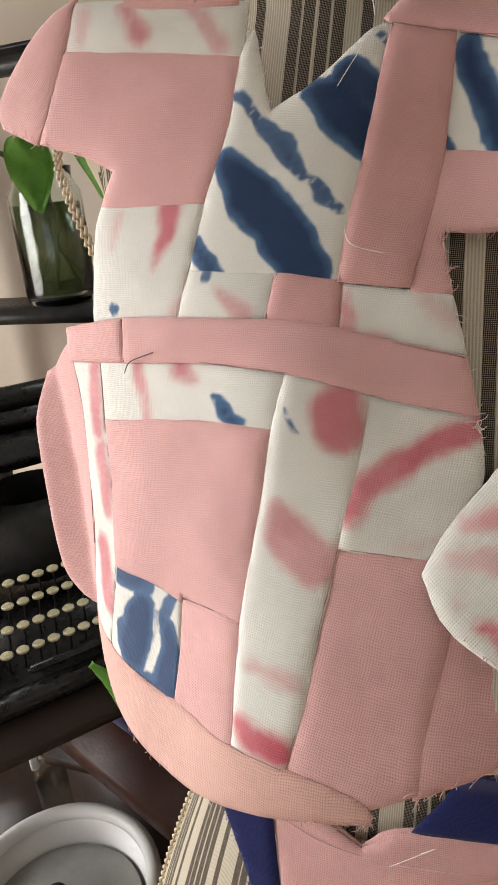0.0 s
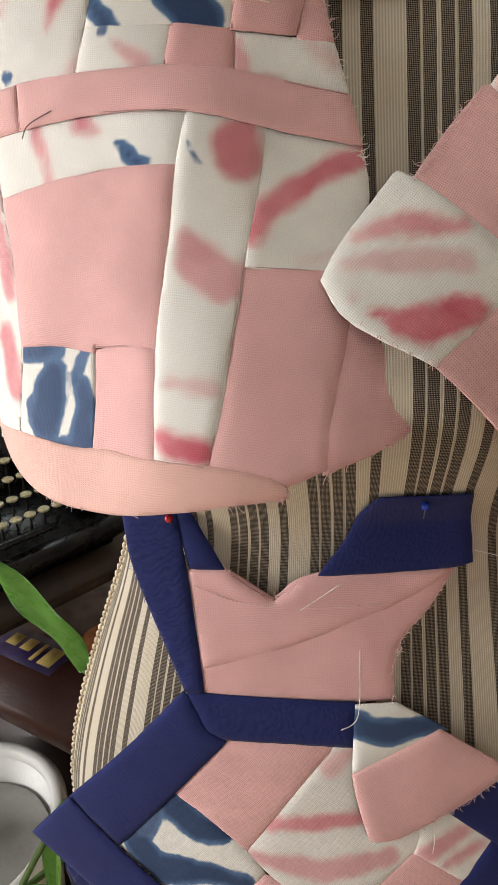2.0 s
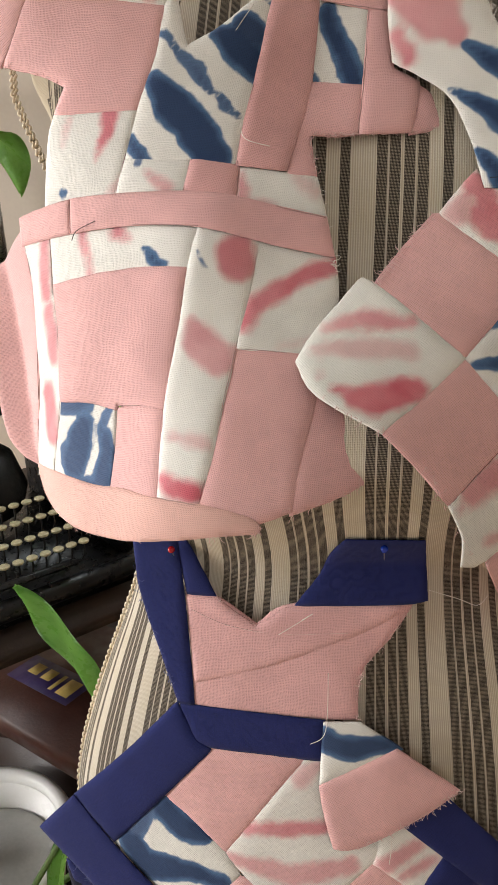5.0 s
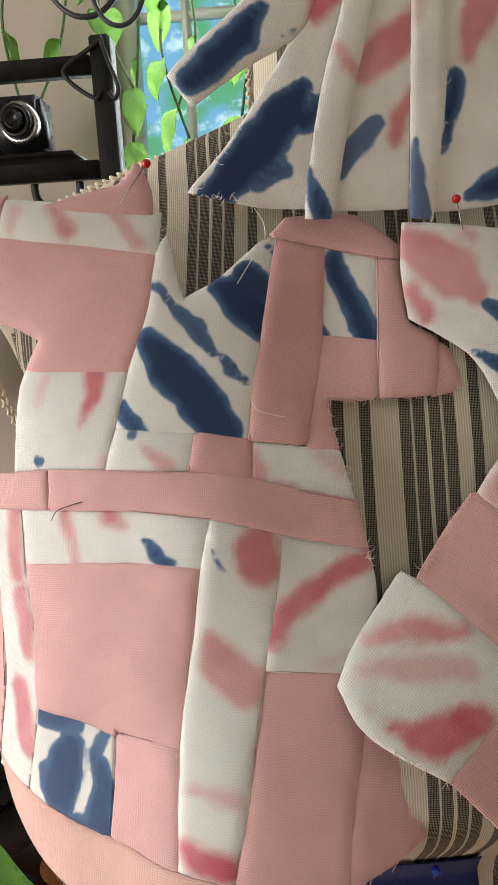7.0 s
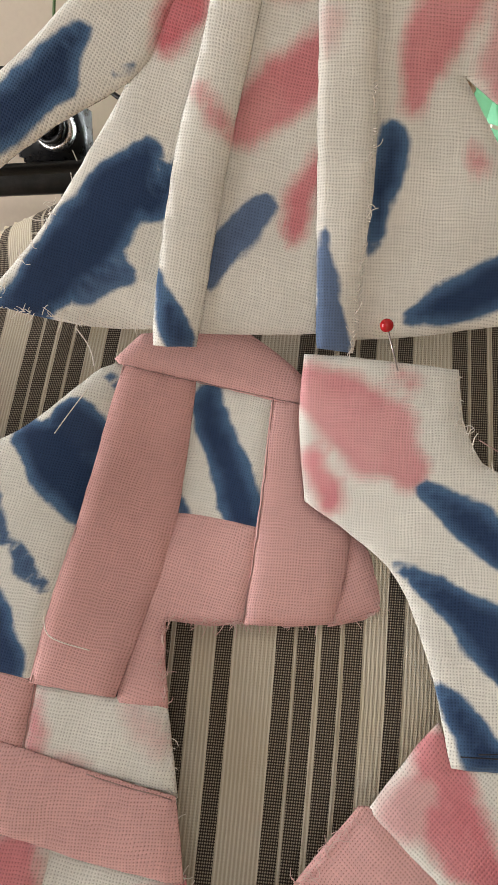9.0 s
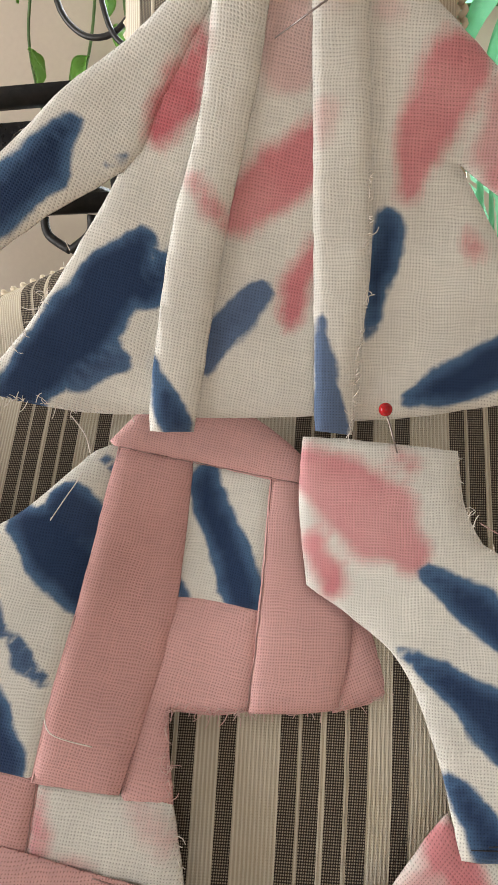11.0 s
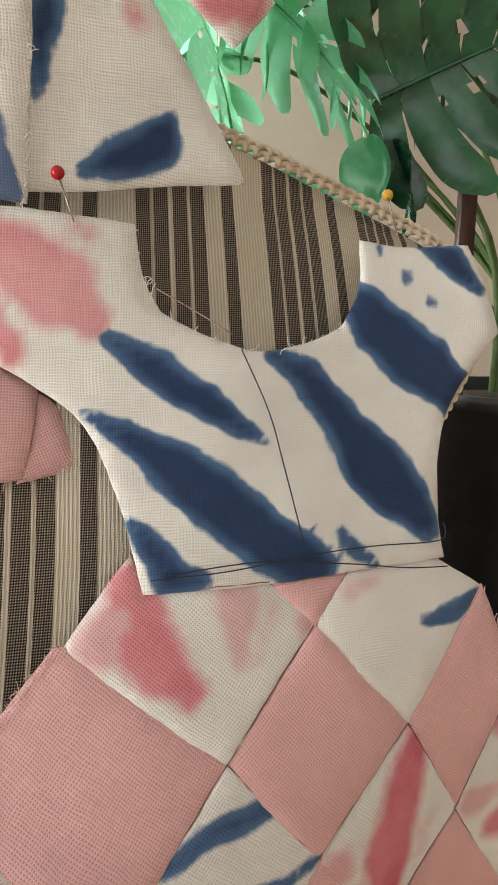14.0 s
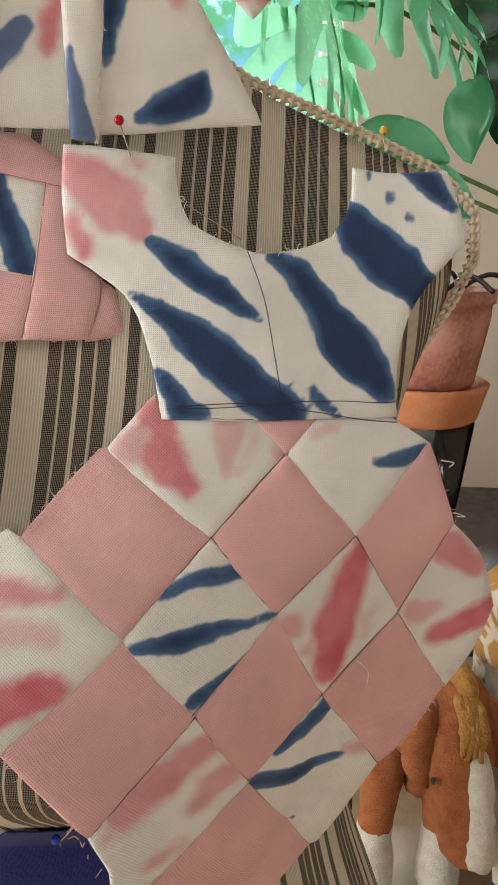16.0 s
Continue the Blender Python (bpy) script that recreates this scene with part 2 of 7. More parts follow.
def ball(center, sx, sy=None, sz=None, m=None, seg=16):
    bm = bmesh.new()
    bmesh.ops.create_uvsphere(bm, u_segments=seg, v_segments=max(8, seg * 2 // 3), radius=1)
    bm.transform(Matrix.Diagonal((sx, sy or sx, sz or sx, 1)))
    if m:
        bm.transform(m)
    bm.transform(Matrix.Translation(center))
    return bm


def limb(points, radii, n=20):
    """A stuffed limb: round ends, its own thickness at every point."""
    pts, rs = [Vector(p) for p in points], list(radii)
    a, b = (pts[0] - pts[1]).normalized(), (pts[-1] - pts[-2]).normalized()
    dense = [(pts[0] + a * rs[0] * math.cos(k), rs[0] * math.sin(k)) for k in (0.05, 0.4, 0.8, 1.2)]
    for i in range(len(pts) - 1):
        p0, p1, p2, p3 = pts[max(i - 1, 0)], pts[i], pts[i + 1], pts[min(i + 2, len(pts) - 1)]
        for k in range(6):
            t = k / 6
            q = 0.5 * (2 * p1 + (p2 - p0) * t + (2 * p0 - 5 * p1 + 4 * p2 - p3) * t * t + (3 * p1 - p0 - 3 * p2 + p3) * t ** 3)
            dense.append((q, rs[i] + (rs[i + 1] - rs[i]) * t * t * (3 - 2 * t)))
    dense += [(pts[-1] + b * rs[-1] * math.cos(k), rs[-1] * math.sin(k)) for k in (1.5, 1.2, 0.8, 0.4, 0.05)]
    bm = bmesh.new()
    rings = []
    for i, (p, r) in enumerate(dense):
        way = (dense[min(i + 1, len(dense) - 1)][0] - dense[max(i - 1, 0)][0]).normalized()
        side = way.cross(Vector((0.93, 0.3, 0.2))).normalized()
        up = way.cross(side)
        rings.append([bm.verts.new(p + r * (math.cos(2 * math.pi * k / n) * side + math.sin(2 * math.pi * k / n) * up)) for k in range(n)])
    for r0, r1 in zip(rings, rings[1:]):
        for k in range(n):
            bm.faces.new((r0[k], r0[(k + 1) % n], r1[(k + 1) % n], r1[k]))
    bm.faces.new(rings[0][::-1])
    bm.faces.new(rings[-1])
    return bm


# ---- the shape of the form and of the cloth on it ----
Z_W = (0.80, 0.86, 0.90, 0.96, 1.03, 1.10, 1.16, 1.22, 1.27, 1.30, 1.33, 1.36, 1.40)
WIDTH = (0.200, 0.208, 0.203, 0.184, 0.157, 0.146, 0.160, 0.172, 0.178, 0.188, 0.203, 0.212, 0.214)
# the two ends of the shoulders, which slope unevenly
Z_S = (1.34, 1.36, 1.376, 1.389, 1.399, 1.408, 1.417, 1.427, 1.438, 1.446, 1.457, 1.465, 1.49, 1.58)
EAST = (0.200, 0.205, 0.2077, 0.202, 0.186, 0.163, 0.139, 0.116, 0.090, 0.078, 0.068, 0.064, 0.063, 0.062)
WEST = (0.212, 0.218, 0.220, 0.219, 0.216, 0.212, 0.205, 0.180, 0.148, 0.127, 0.091, 0.068, 0.064, 0.062)
Z_M = (0.80, 1.10, 1.30, 1.40, 1.48, 1.58)
MIDDLE = (0.155, 0.155, 0.130, 0.120, 0.110, 0.100)
Z_F = (0.80, 0.90, 1.00, 1.08, 1.16, 1.25, 1.33, 1.40, 1.45, 1.50, 1.58)
FRONT = (0.078, 0.074, 0.074, 0.072, 0.066, 0.060, 0.068, 0.078, 0.071, 0.060, 0.053)


def level(z, zs, vs):
    return sum(float(np.interp(z + k * 0.012, zs, vs)) for k in (-2, -1, 0, 1, 2)) / 5


def bump(x, z, cx, cz, sx, sz, amp):
    dz = (z - cz) / sz if z > cz else (z - cz) / 0.2
    return amp * math.exp(-abs((x - cx) / sx) ** 2.2 - abs(dz) ** 2.2)


def drape_bust(x, z):
    """How far back the pieces pinned over the chest and bust lie."""
    h = z - 1.25
    return (0.0508 + 0.0414 * h + 1.122 * h * h + 0.3734 * x * x + 0.0598 * x + 0.1722 * x * h
            - bump(x, z, -0.1041, 1.0701, 0.0624, 0.1772, 0.0651) - bump(x, z, 0.0145, 1.0827, 0.088, 0.119, 0.0745))


def cubic(x, z, c):
    return (c[0] + c[1] * x + c[2] * z + c[3] * x * x + c[4] * x * z + c[5] * z * z
            + c[6] * x ** 3 + c[7] * x * x * z + c[8] * x * z * z + c[9] * z ** 3)


def drape_bib(x, z):
    """The pinafore, stiff and flared over the bust."""
    y = cubic((x + 0.09) * 10, (z - 1.22) * 10, (0.0199, -0.005, 0.0267, 0.027, 0.0148, -0.001, -0.0041, -0.0131, 0.0004, -0.0005))
    y += 0.0095 * math.exp(-((x + 0.137) / 0.026) ** 2 - ((z - 1.128) / 0.042) ** 2)
    y += 0.008 * math.exp(-((x + 0.028) / 0.03) ** 2 - ((z - 1.335) / 0.04) ** 2)
    y -= 0.005 * math.exp(-((x + 0.086) / 0.03) ** 2 - ((z - 1.237) / 0.03) ** 2)
    return min(0.095, max(-0.024, y))


def drape_diamond(x, z):
    """The dress with the diamond skirt, turned towards the arm."""
    y = cubic((x - 0.1) * 10, (z - 1.24) * 10, (0.0513, 0.0234, 0.0215, 0.0089, -0.0245, 0.0076, -0.0047, -0.0021, 0.0169, -0.0048))
    return max(-0.012, y if y < 0.085 else 0.085 + 0.45 * (y - 0.085))


def drape_low(x, z):
    """The dress pinned over the belly."""
    flat = 0.063 + 0.9 * (x + 0.06) ** 2
    return min(flat, form_front(x, z) - 0.001) if z > 1.03 else flat


def drape_neck(x, z):
    """The trapeze dress that hangs from the neck."""
    return 0.066 + 0.2 * x - 0.25 * (z - 1.393)


def drape_below(x, z):
    """The trousers and skirt that hang under the form."""
    return 0.095 + 0.12 * (0.78 - z)


def half_width(z):
    k = min(1.0, max(0.0, (z - 1.34) / 0.03))
    top = (float(np.interp(z, Z_S, EAST)) + float(np.interp(z, Z_S, WEST))) / 2
    return level(z, Z_W, WIDTH) * (1 - k) + top * k


def sway(z):
    """The shoulders sit slightly to one side of the hips and neck."""
    k = min(1.0, max(0.0, (z - 1.34) / 0.03))
    return k * (float(np.interp(z, Z_S, EAST)) - float(np.interp(z, Z_S, WEST))) / 2


def turned(z):
    """How far the form is turned: not at the shoulder seams."""
    return 0.14 * min(1.0, max(0.0, (1.42 - z) / 0.06))


def form_front(x, z):
    w, m, f = half_width(z), level(z, Z_M, MIDDLE), level(z, Z_F, FRONT)
    u = min(1.0, abs(x - sway(z)) / w)
    low = m - (m - f) * math.sqrt(1 - u ** 2.4) + turned(z) * x
    over = drape_bust(x, z) + 0.009
    high = over + (m + turned(z) * x - over) * (1 - math.sqrt(1 - u ** 7))
    k = min(1.0, max(0.0, (z - 1.045) / 0.085)) * min(1.0, max(0.0, (1.455 - z) / 0.05))
    k = k * k * (3 - 2 * k)
    return low + (high - low) * k


# ---- the dress form ----
def on_form(name, label, category, group=""):
    """A thing that leans with the form."""
    ob = thing(name, label, category, group)
    ob.matrix_world = LEAN
    return ob


def dress_form():
    form = on_form("dress_form", "dress form covered in striped cream and brown ticking with braid trim", "dress form")
    bm = bmesh.new()
    lay = bm.verts.layers.float.new("across")
    rows, n = 110, 72
    rings = []
    for i in range(rows + 1):
        z = 0.80 + 0.764 * i / rows
        w, m = half_width(z), level(z, Z_M, MIDDLE)
        ring = []
        for k in range(n + 1):
            a = math.pi * k / n
            x = sway(z) - w * math.cos(a)
            v = bm.verts.new((x, form_front(x, z), z))
            ws = w + (0.20 - w) * min(1.0, max(0.0, (z - 1.16) / 0.12))
            v[lay] = math.asin(max(-1.0, min(1.0, x / ws))) * (0.129 + 0.25 * ws)
            ring.append(v)
        back = min(0.11, w * 0.95)
        for k in range(1, n // 2):
            a = math.pi * k / (n // 2)
            x = sway(z) + w * math.cos(a)
            v = bm.verts.new((x, m + turned(z) * x + back * math.sin(a), z))
            v[lay] = 0.27 + a * 0.17
            ring.append(v)
        rings.append(ring)
    for a, b in zip(rings, rings[1:]):
        c = len(a)
        for k in range(c):
            bm.faces.new((a[k], a[(k + 1) % c], b[(k + 1) % c], b[k]))
    bm.faces.new(rings[0][::-1])
    bm.faces.new(rings[-1])
    part("torso", bm, striped, form)
    part("neck_cap", lathe([(0.058, 0), (0.064, 0.003), (0.066, 0.010), (0.062, 0.018), (0.02, 0.024), (0.008, 0.03)], (0, 0.105, 1.562)),
         white_paint, form, "off-white painted neck cap")
    upright = LEAN.inverted()
    pole = lathe([(0.014, 0.05), (0.014, 0.76), (0.05, 0.78), (0.05, 0.785)], (-0.075, 0.12, 0), 20)
    pole.transform(upright)
    part("pole", pole, steel, form, "grey metal pole")
    for k in range(3):
        a = 2 * math.pi * k / 3 + 0.5
        leg = tube([(-0.075, 0.12, 0.16), (-0.075 + 0.16 * math.cos(a), 0.12 + 0.16 * math.sin(a), 0.10), (-0.075 + 0.24 * math.cos(a), 0.12 + 0.24 * math.sin(a), 0.012)], 0.011)
        leg.transform(upright)
        part("leg", leg, black_iron, form)
    return form


def braid(parent, points, r=0.0027):
    """Looped gimp braid: two rows of slanting loops along a line."""
    line = [Vector(p) for p in points]
    dense = []
    for a, b in zip(line, line[1:]):
        steps = max(2, int((b - a).length / 0.0008))
        dense += [a.lerp(b, k / steps) for k in range(steps)]
    pieces = []
    for sign in (-1, 1):
        pts = []
        for i, p in enumerate(dense):
            way = (dense[min(i + 1, len(dense) - 1)] - dense[max(i - 1, 0)]).normalized()
            side = way.cross(Vector((0, -1, 0.25))).normalized()
            up = side.cross(way)
            ph = i * 0.0008 / 0.0048 * 2 * math.pi
            pts.append(p + side * (sign * r * 0.55 + r * 0.38 * math.sin(ph)) + up * (r * 0.45 * math.cos(ph)) + way * (0.0009 * math.cos(ph)))
        pieces.append(tube(pts, r * 0.46, 6, rounds=False))
    return part("braid", merge(*pieces), braid_cord, parent, "tan looped gimp braid")


# ---- cloth panels ----
def smooth_outline(points):
    """Rounds the flowing stretches of an outline and keeps its corners."""
    n = len(points)
    p = [Vector((a, 0, b)) for a, b in points]
    corner = []
    for i in range(n):
        a, b = (p[i] - p[i - 1]), (p[(i + 1) % n] - p[i])
        corner.append(a.length < 1e-6 or b.length < 1e-6 or a.angle(b) > radians(33))
    out = []
    for i in range(n):
        b, c = p[i], p[(i + 1) % n]
        a = b + (b - c) * 0.3 if corner[i] else p[i - 1]
        d = c + (c - b) * 0.3 if corner[(i + 1) % n] else p[(i + 2) % n]
        ta = (c - b) if corner[i] else (c - a) * 0.5
        tb = (c - b) if corner[(i + 1) % n] else (d - b) * 0.5
        steps = max(2, int((c - b).length / 0.004))
        for k in range(steps):
            t = k / steps
            h = t * t
            out.append(b * (2 * t * h - 3 * h + 1) + ta * (t * h - 2 * h + t) + c * (3 * h - 2 * t * h) + tb * (t * h - h))
    return out


def grown(pts, by):
    """An outline set outwards, so that neighbours overlap at their seam."""
    n = len(pts)
    turn = sum(pts[i].x * pts[(i + 1) % n].z - pts[(i + 1) % n].x * pts[i].z for i in range(n))
    out = []
    for i in range(n):
        way = pts[(i + 1) % n] - pts[i - 1]
        side = Vector((way.z, 0, -way.x)).normalized() * (by if turn > 0 else -by)
        out.append(pts[i] + side)
    return out


def stroke_value(x, z, strokes, kind):
    """How far inside the brush strokes of that colour a place lies, in steps of 5 mm, and how much dye the nearest one holds."""
    best, dye = -1.5, 1.0
    x += 0.0019 * noise.noise(Vector((x * 75, 1.7, z * 75))) + 0.0010 * noise.noise(Vector((x * 190, 4.1, z * 190)))
    z += 0.0019 * noise.noise(Vector((x * 75, 9.3, z * 75))) + 0.0010 * noise.noise(Vector((x * 190, 6.6, z * 190)))
    for c, strength, pts in strokes:
        if c != kind:
            continue
        for (ax, az, ar), (bx, bz, br) in zip(pts, pts[1:]):
            dx, dz = bx - ax, bz - az
            t = max(0.0, min(1.0, ((x - ax) * dx + (z - az) * dz) / (dx * dx + dz * dz + 1e-12)))
            inside = (ar + (br - ar) * t - math.hypot(x - ax - t * dx, z - az - t * dz)) / 0.005
            if inside > best:
                best, dye = inside, strength
    return min(1.5, best), dye


PANEL_SEED = [0]


def panel(name, parent, material, drape, lift, outline, strokes=(), puff=0.0012):
    """One sewn piece of cloth, lift millimetres off the drape, sunk at its seams."""
    edge = grown(smooth_outline(outline), 0.0007)
    edge = [p + Vector((noise.noise(p * 260), 0, noise.noise(p * 270))) * 0.0003 for p in edge]
    far = max(range(len(outline)), key=lambda i: math.dist(outline[i], outline[i - 1]))
    turn = math.atan2(outline[far][1] - outline[far - 1][1], outline[far][0] - outline[far - 1][0])
    PANEL_SEED[0] += 1
    seed = PANEL_SEED[0] * 3.7
    bm = bmesh.new()
    face = bm.faces.new([bm.verts.new(p) for p in edge])
    xs, zs = [p.x for p in edge], [p.z for p in edge]
    step = 0.0030
    for axis, lo, hi in ((0, min(xs), max(xs)), (2, min(zs), max(zs))):
        k = lo + step
        while k < hi - 0.0004:
            no = Vector((1, 0, 0)) if axis == 0 else Vector((0, 0, 1))
            bmesh.ops.bisect_plane(bm, geom=bm.verts[:] + bm.edges[:] + bm.faces[:], dist=1e-6, plane_co=no * k, plane_no=no)
            k += step
    ring = np.array([(p.x, p.z) for p in edge])
    nxt = np.roll(ring, -1, 0)
    seg = nxt - ring
    ln = (seg ** 2).sum(1) + 1e-12
    blue, pink = bm.verts.layers.float.new("blue"), bm.verts.layers.float.new("pink")
    warp, weft = bm.verts.layers.float.new("warp"), bm.verts.layers.float.new("weft")
    blue_dye, pink_dye = bm.verts.layers.float.new("blue_dye"), bm.verts.layers.float.new("pink_dye")
    for v in bm.verts:
        x, z = v.co.x, v.co.z
        v[warp], v[weft] = x * math.cos(turn) + z * math.sin(turn), z * math.cos(turn) - x * math.sin(turn)
        q = np.array((x, z))
        t = np.clip(((q - ring) * seg).sum(1) / ln, 0, 1)
        d = math.sqrt(float((((ring + seg * t[:, None]) - q) ** 2).sum(1).min()))
        k = min(1.0, d / 0.0045)
        k = k * (2 - k)
        wob = noise.noise(Vector((x * 28, seed, z * 28))) * 0.0011 + noise.noise(Vector((x * 90, seed, z * 90))) * 0.0003
        v.co.y = drape(x, z) - lift * 0.001 - puff * (k - 0.6) - wob * (0.3 + 0.7 * k)
        if strokes:
            (v[blue], v[blue_dye]), (v[pink], v[pink_dye]) = stroke_value(x, z, strokes, "b"), stroke_value(x, z, strokes, "p")
        else:
            v[blue] = v[pink] = -1.5
    bmesh.ops.recalc_face_normals(bm, faces=bm.faces[:])
    front = bm.faces[:]
    if sum(f.normal.y * f.calc_area() for f in front) > 0:
        bmesh.ops.reverse_faces(bm, faces=front)
    rim = [e for e in bm.edges if len(e.link_faces) == 1]
    twin = {v: bm.verts.new(v.co + Vector((0, 0.0007, 0))) for v in bm.verts[:]}
    for v, w in twin.items():
        for key in (blue, pink, warp, weft, blue_dye, pink_dye):
            w[key] = v[key]
    for f in front:
        bm.faces.new([twin[v] for v in reversed(f.verts)])
    for e in rim:
        a, b = e.verts
        bm.faces.new((a, b, twin[b], twin[a]))
    bmesh.ops.recalc_face_normals(bm, faces=bm.faces[:])
    return part(name, bm, material, parent)


def on_cloth(drape, lift, x, z):
    return (x, drape(x, z) - lift * 0.001, z)


def thread(parent, material, drape, lift, line):
    pts = [on_cloth(drape, lift + (0.4 if i % 2 else 0.0), x, z) for i, (x, z) in enumerate(line)]
    return part("thread", tube(pts, 0.00022, 5), material, parent)


def seam(parent, material, drape, lift, line):
    """A sunk line where two pieces of cloth are joined: small stitches on the diamonds, seam shade drawn in colour on
    the pinafore.
    """
    rnd = random.Random(int(abs(line[0][0] * 7 + line[1][1]) * 1e5))
    (ax, az), (bx, bz) = line
    n = max(3, int(math.dist(*line) / 0.003))
    pts = []
    for i in range(n + 1):
        x, z = ax + (bx - ax) * i / n + rnd.uniform(-0.0002, 0.0002), az + (bz - az) * i / n + rnd.uniform(-0.0002, 0.0002)
        pts.append((x, drape(x, z) - lift * 0.001 + rnd.uniform(-0.00012, 0.00012), z))
    return part("seam", tube(pts, 0.00021, 5, rounds=False), material, parent)


def fray(parent, material, drape, lift, line, count, reach=0.0048):
    """Short loose yarn ends along a raw edge."""
    rnd = random.Random(count + int(abs(line[0][0]) * 1e4))
    pieces = []
    for _ in range(count):
        i = rnd.randrange(len(line) - 1)
        t = rnd.random()
        (ax, az), (bx, bz) = line[i], line[i + 1]
        x, z = ax + (bx - ax) * t, az + (bz - az) * t
        ang = rnd.uniform(0, 2 * math.pi)
        ln = reach * rnd.uniform(0.3, 1.0) ** 2
        bend = rnd.uniform(-0.35, 0.35)
        pts = [on_cloth(drape, lift, x, z),
               on_cloth(drape, lift + rnd.uniform(0, 0.8), x + ln * 0.6 * math.cos(ang), z + ln * 0.6 * math.sin(ang)),
               on_cloth(drape, lift + rnd.uniform(0, 1.2), x + ln * math.cos(ang + bend), z + ln * math.sin(ang + bend))]
        pieces.append(tube(pts, 0.00019, 4, 0.6))
    ob = part("fraying", merge(*pieces), material, parent)
    ob["kind"] = "stuff"
    return ob


def pin(material, label, head, tip, r=0.0022):
    """A dressmaker's pin with a round glass head."""
    p = on_form("pin", label, "pin", "dressmaking pins")
    part("head", ball(head, r, seg=20), material, p)
    part("shaft", tube([head, tip], 0.00035, 6, 0.6, rounds=False), pin_steel, p)
    return p


# ---- the room ----
def wall_with_opening(name, m, w, h, ox0, ox1, oz0, oz1, thick=0.12):
    """A wall in its own plane (x along, y through, z up), with one opening."""
    bm = merge(box(0, ox0, 0, thick, 0, h), box(ox1, w, 0, thick, 0, h), box(ox0, ox1, 0, thick, 0, oz0), box(ox0, ox1, 0, thick, oz1, h))
    bm.transform(m)
    return tagged(part(name, bm, plaster, flat=True), "warm beige plastered wall with a window opening", "wall", kind="structure")


def window(name, m, w, h, cols, rows):
    win = thing(name, "white painted window with slim glazing bars", "window", kind="structure")
    t = 0.045
    for b in (box(0, w, 0, 0.07, 0, t, 0.004), box(0, w, 0, 0.07, h - t, h, 0.004), box(0, t, 0.002, 0.068, t, h - t, 0.004), box(w - t, w, 0.002, 0.068, t, h - t, 0.004)):
        b.transform(m)
        part("window_frame", b, white_paint, win)
    for i in range(1, cols):
        b = box(w * i / cols - 0.009, w * i / cols + 0.009, 0.02, 0.05, t, h - t, 0.003)
        b.transform(m)
        part("glazing_bar", b, white_paint, win)
    for i in range(1, rows):
        b = box(t, w - t, 0.022, 0.048, h * i / rows - 0.009, h * i / rows + 0.009, 0.003)
        b.transform(m)
        part("glazing_bar", b, white_paint, win)
    s = box(-0.04, w + 0.04, -0.05, 0.0, -0.03, 0.0, 0.005)
    s.transform(m)
    part("window_sill", s, white_paint, win)
    return win


tagged(part("floor", box(-2.0, 2.2, -2.5, 1.5, -0.1, 0.0), tan_floor, flat=True), "mottled tan floor", "floor", kind="structure")
tagged(part("ceiling", box(-2.1, 2.3, -2.6, 1.6, 2.9, 3.0), white_paint, flat=True), "plain white ceiling", "ceiling", kind="structure")
wall_with_opening("wall_north", pose(-2.0, 1.30, 0), 4.2, 2.9, 1.58, 2.20, 1.45, 2.45)
wall_with_opening("wall_west", pose(-2.0, -2.5, 0, 0, 0, 90), 3.8, 2.9, 1.4, 2.9, 0.6, 2.3)
wall_with_opening("wall_south", pose(2.2, -2.5, 0, 0, 0, 180), 4.2, 2.9, 0.9, 2.5, 1.0, 2.4)
tagged(part("wall_east", box(2.2, 2.32, -2.5, 1.42, 0, 2.9), plaster, flat=True), "plain warm beige plastered wall", "wall", kind="structure")
window("window_1", pose(-0.42, 1.34, 1.45), 0.62, 1.0, 4, 2)
window("window_2", pose(-2.03, -1.1, 0.6, 0, 0, 90), 1.5, 1.7, 3, 2)
# unseen window in the south wall, added to hold the front fill lamp
window("added_window", pose(1.3, -2.53, 1.0, 0, 0, 180), 1.6, 1.4, 3, 2)

# garden seen through the window
garden = mat("garden", (0.1, 0.25, 0.2), 1.0)
gn = Net(garden)
tone = gn.mix(gn.ramp(gn.noise(3.0, 4), 0.42, 0.6), (0.16, 0.40, 0.62), (0.10, 0.36, 0.18))
tone = gn.mix(gn.ramp(gn.noise(7.0, 4), 0.52, 0.68), tone, (0.55, 0.80, 0.90))
gn.put(gn.b.inputs["Base Color"], (0, 0, 0, 1))
gn.put(gn.b.inputs["Emission Color"], tone)
gn.b.inputs["Emission Strength"].default_value = 1.7
tagged(part("backdrop", box(-3.5, 3.5, 4.0, 4.02, 0.0, 6.0), garden, flat=True), "blurred blue and green garden beyond the window", "backdrop", kind="structure")


# ---- the form and the little patchwork clothes pinned to it ----
form = dress_form()


def shoulder(s, z):
    """A point on the seam along the top of a shoulder."""
    x = sway(z) + s * (half_width(z) + 0.002)
    return (x, level(z, Z_M, MIDDLE) + turned(z) * x - 0.005, z + 0.001)


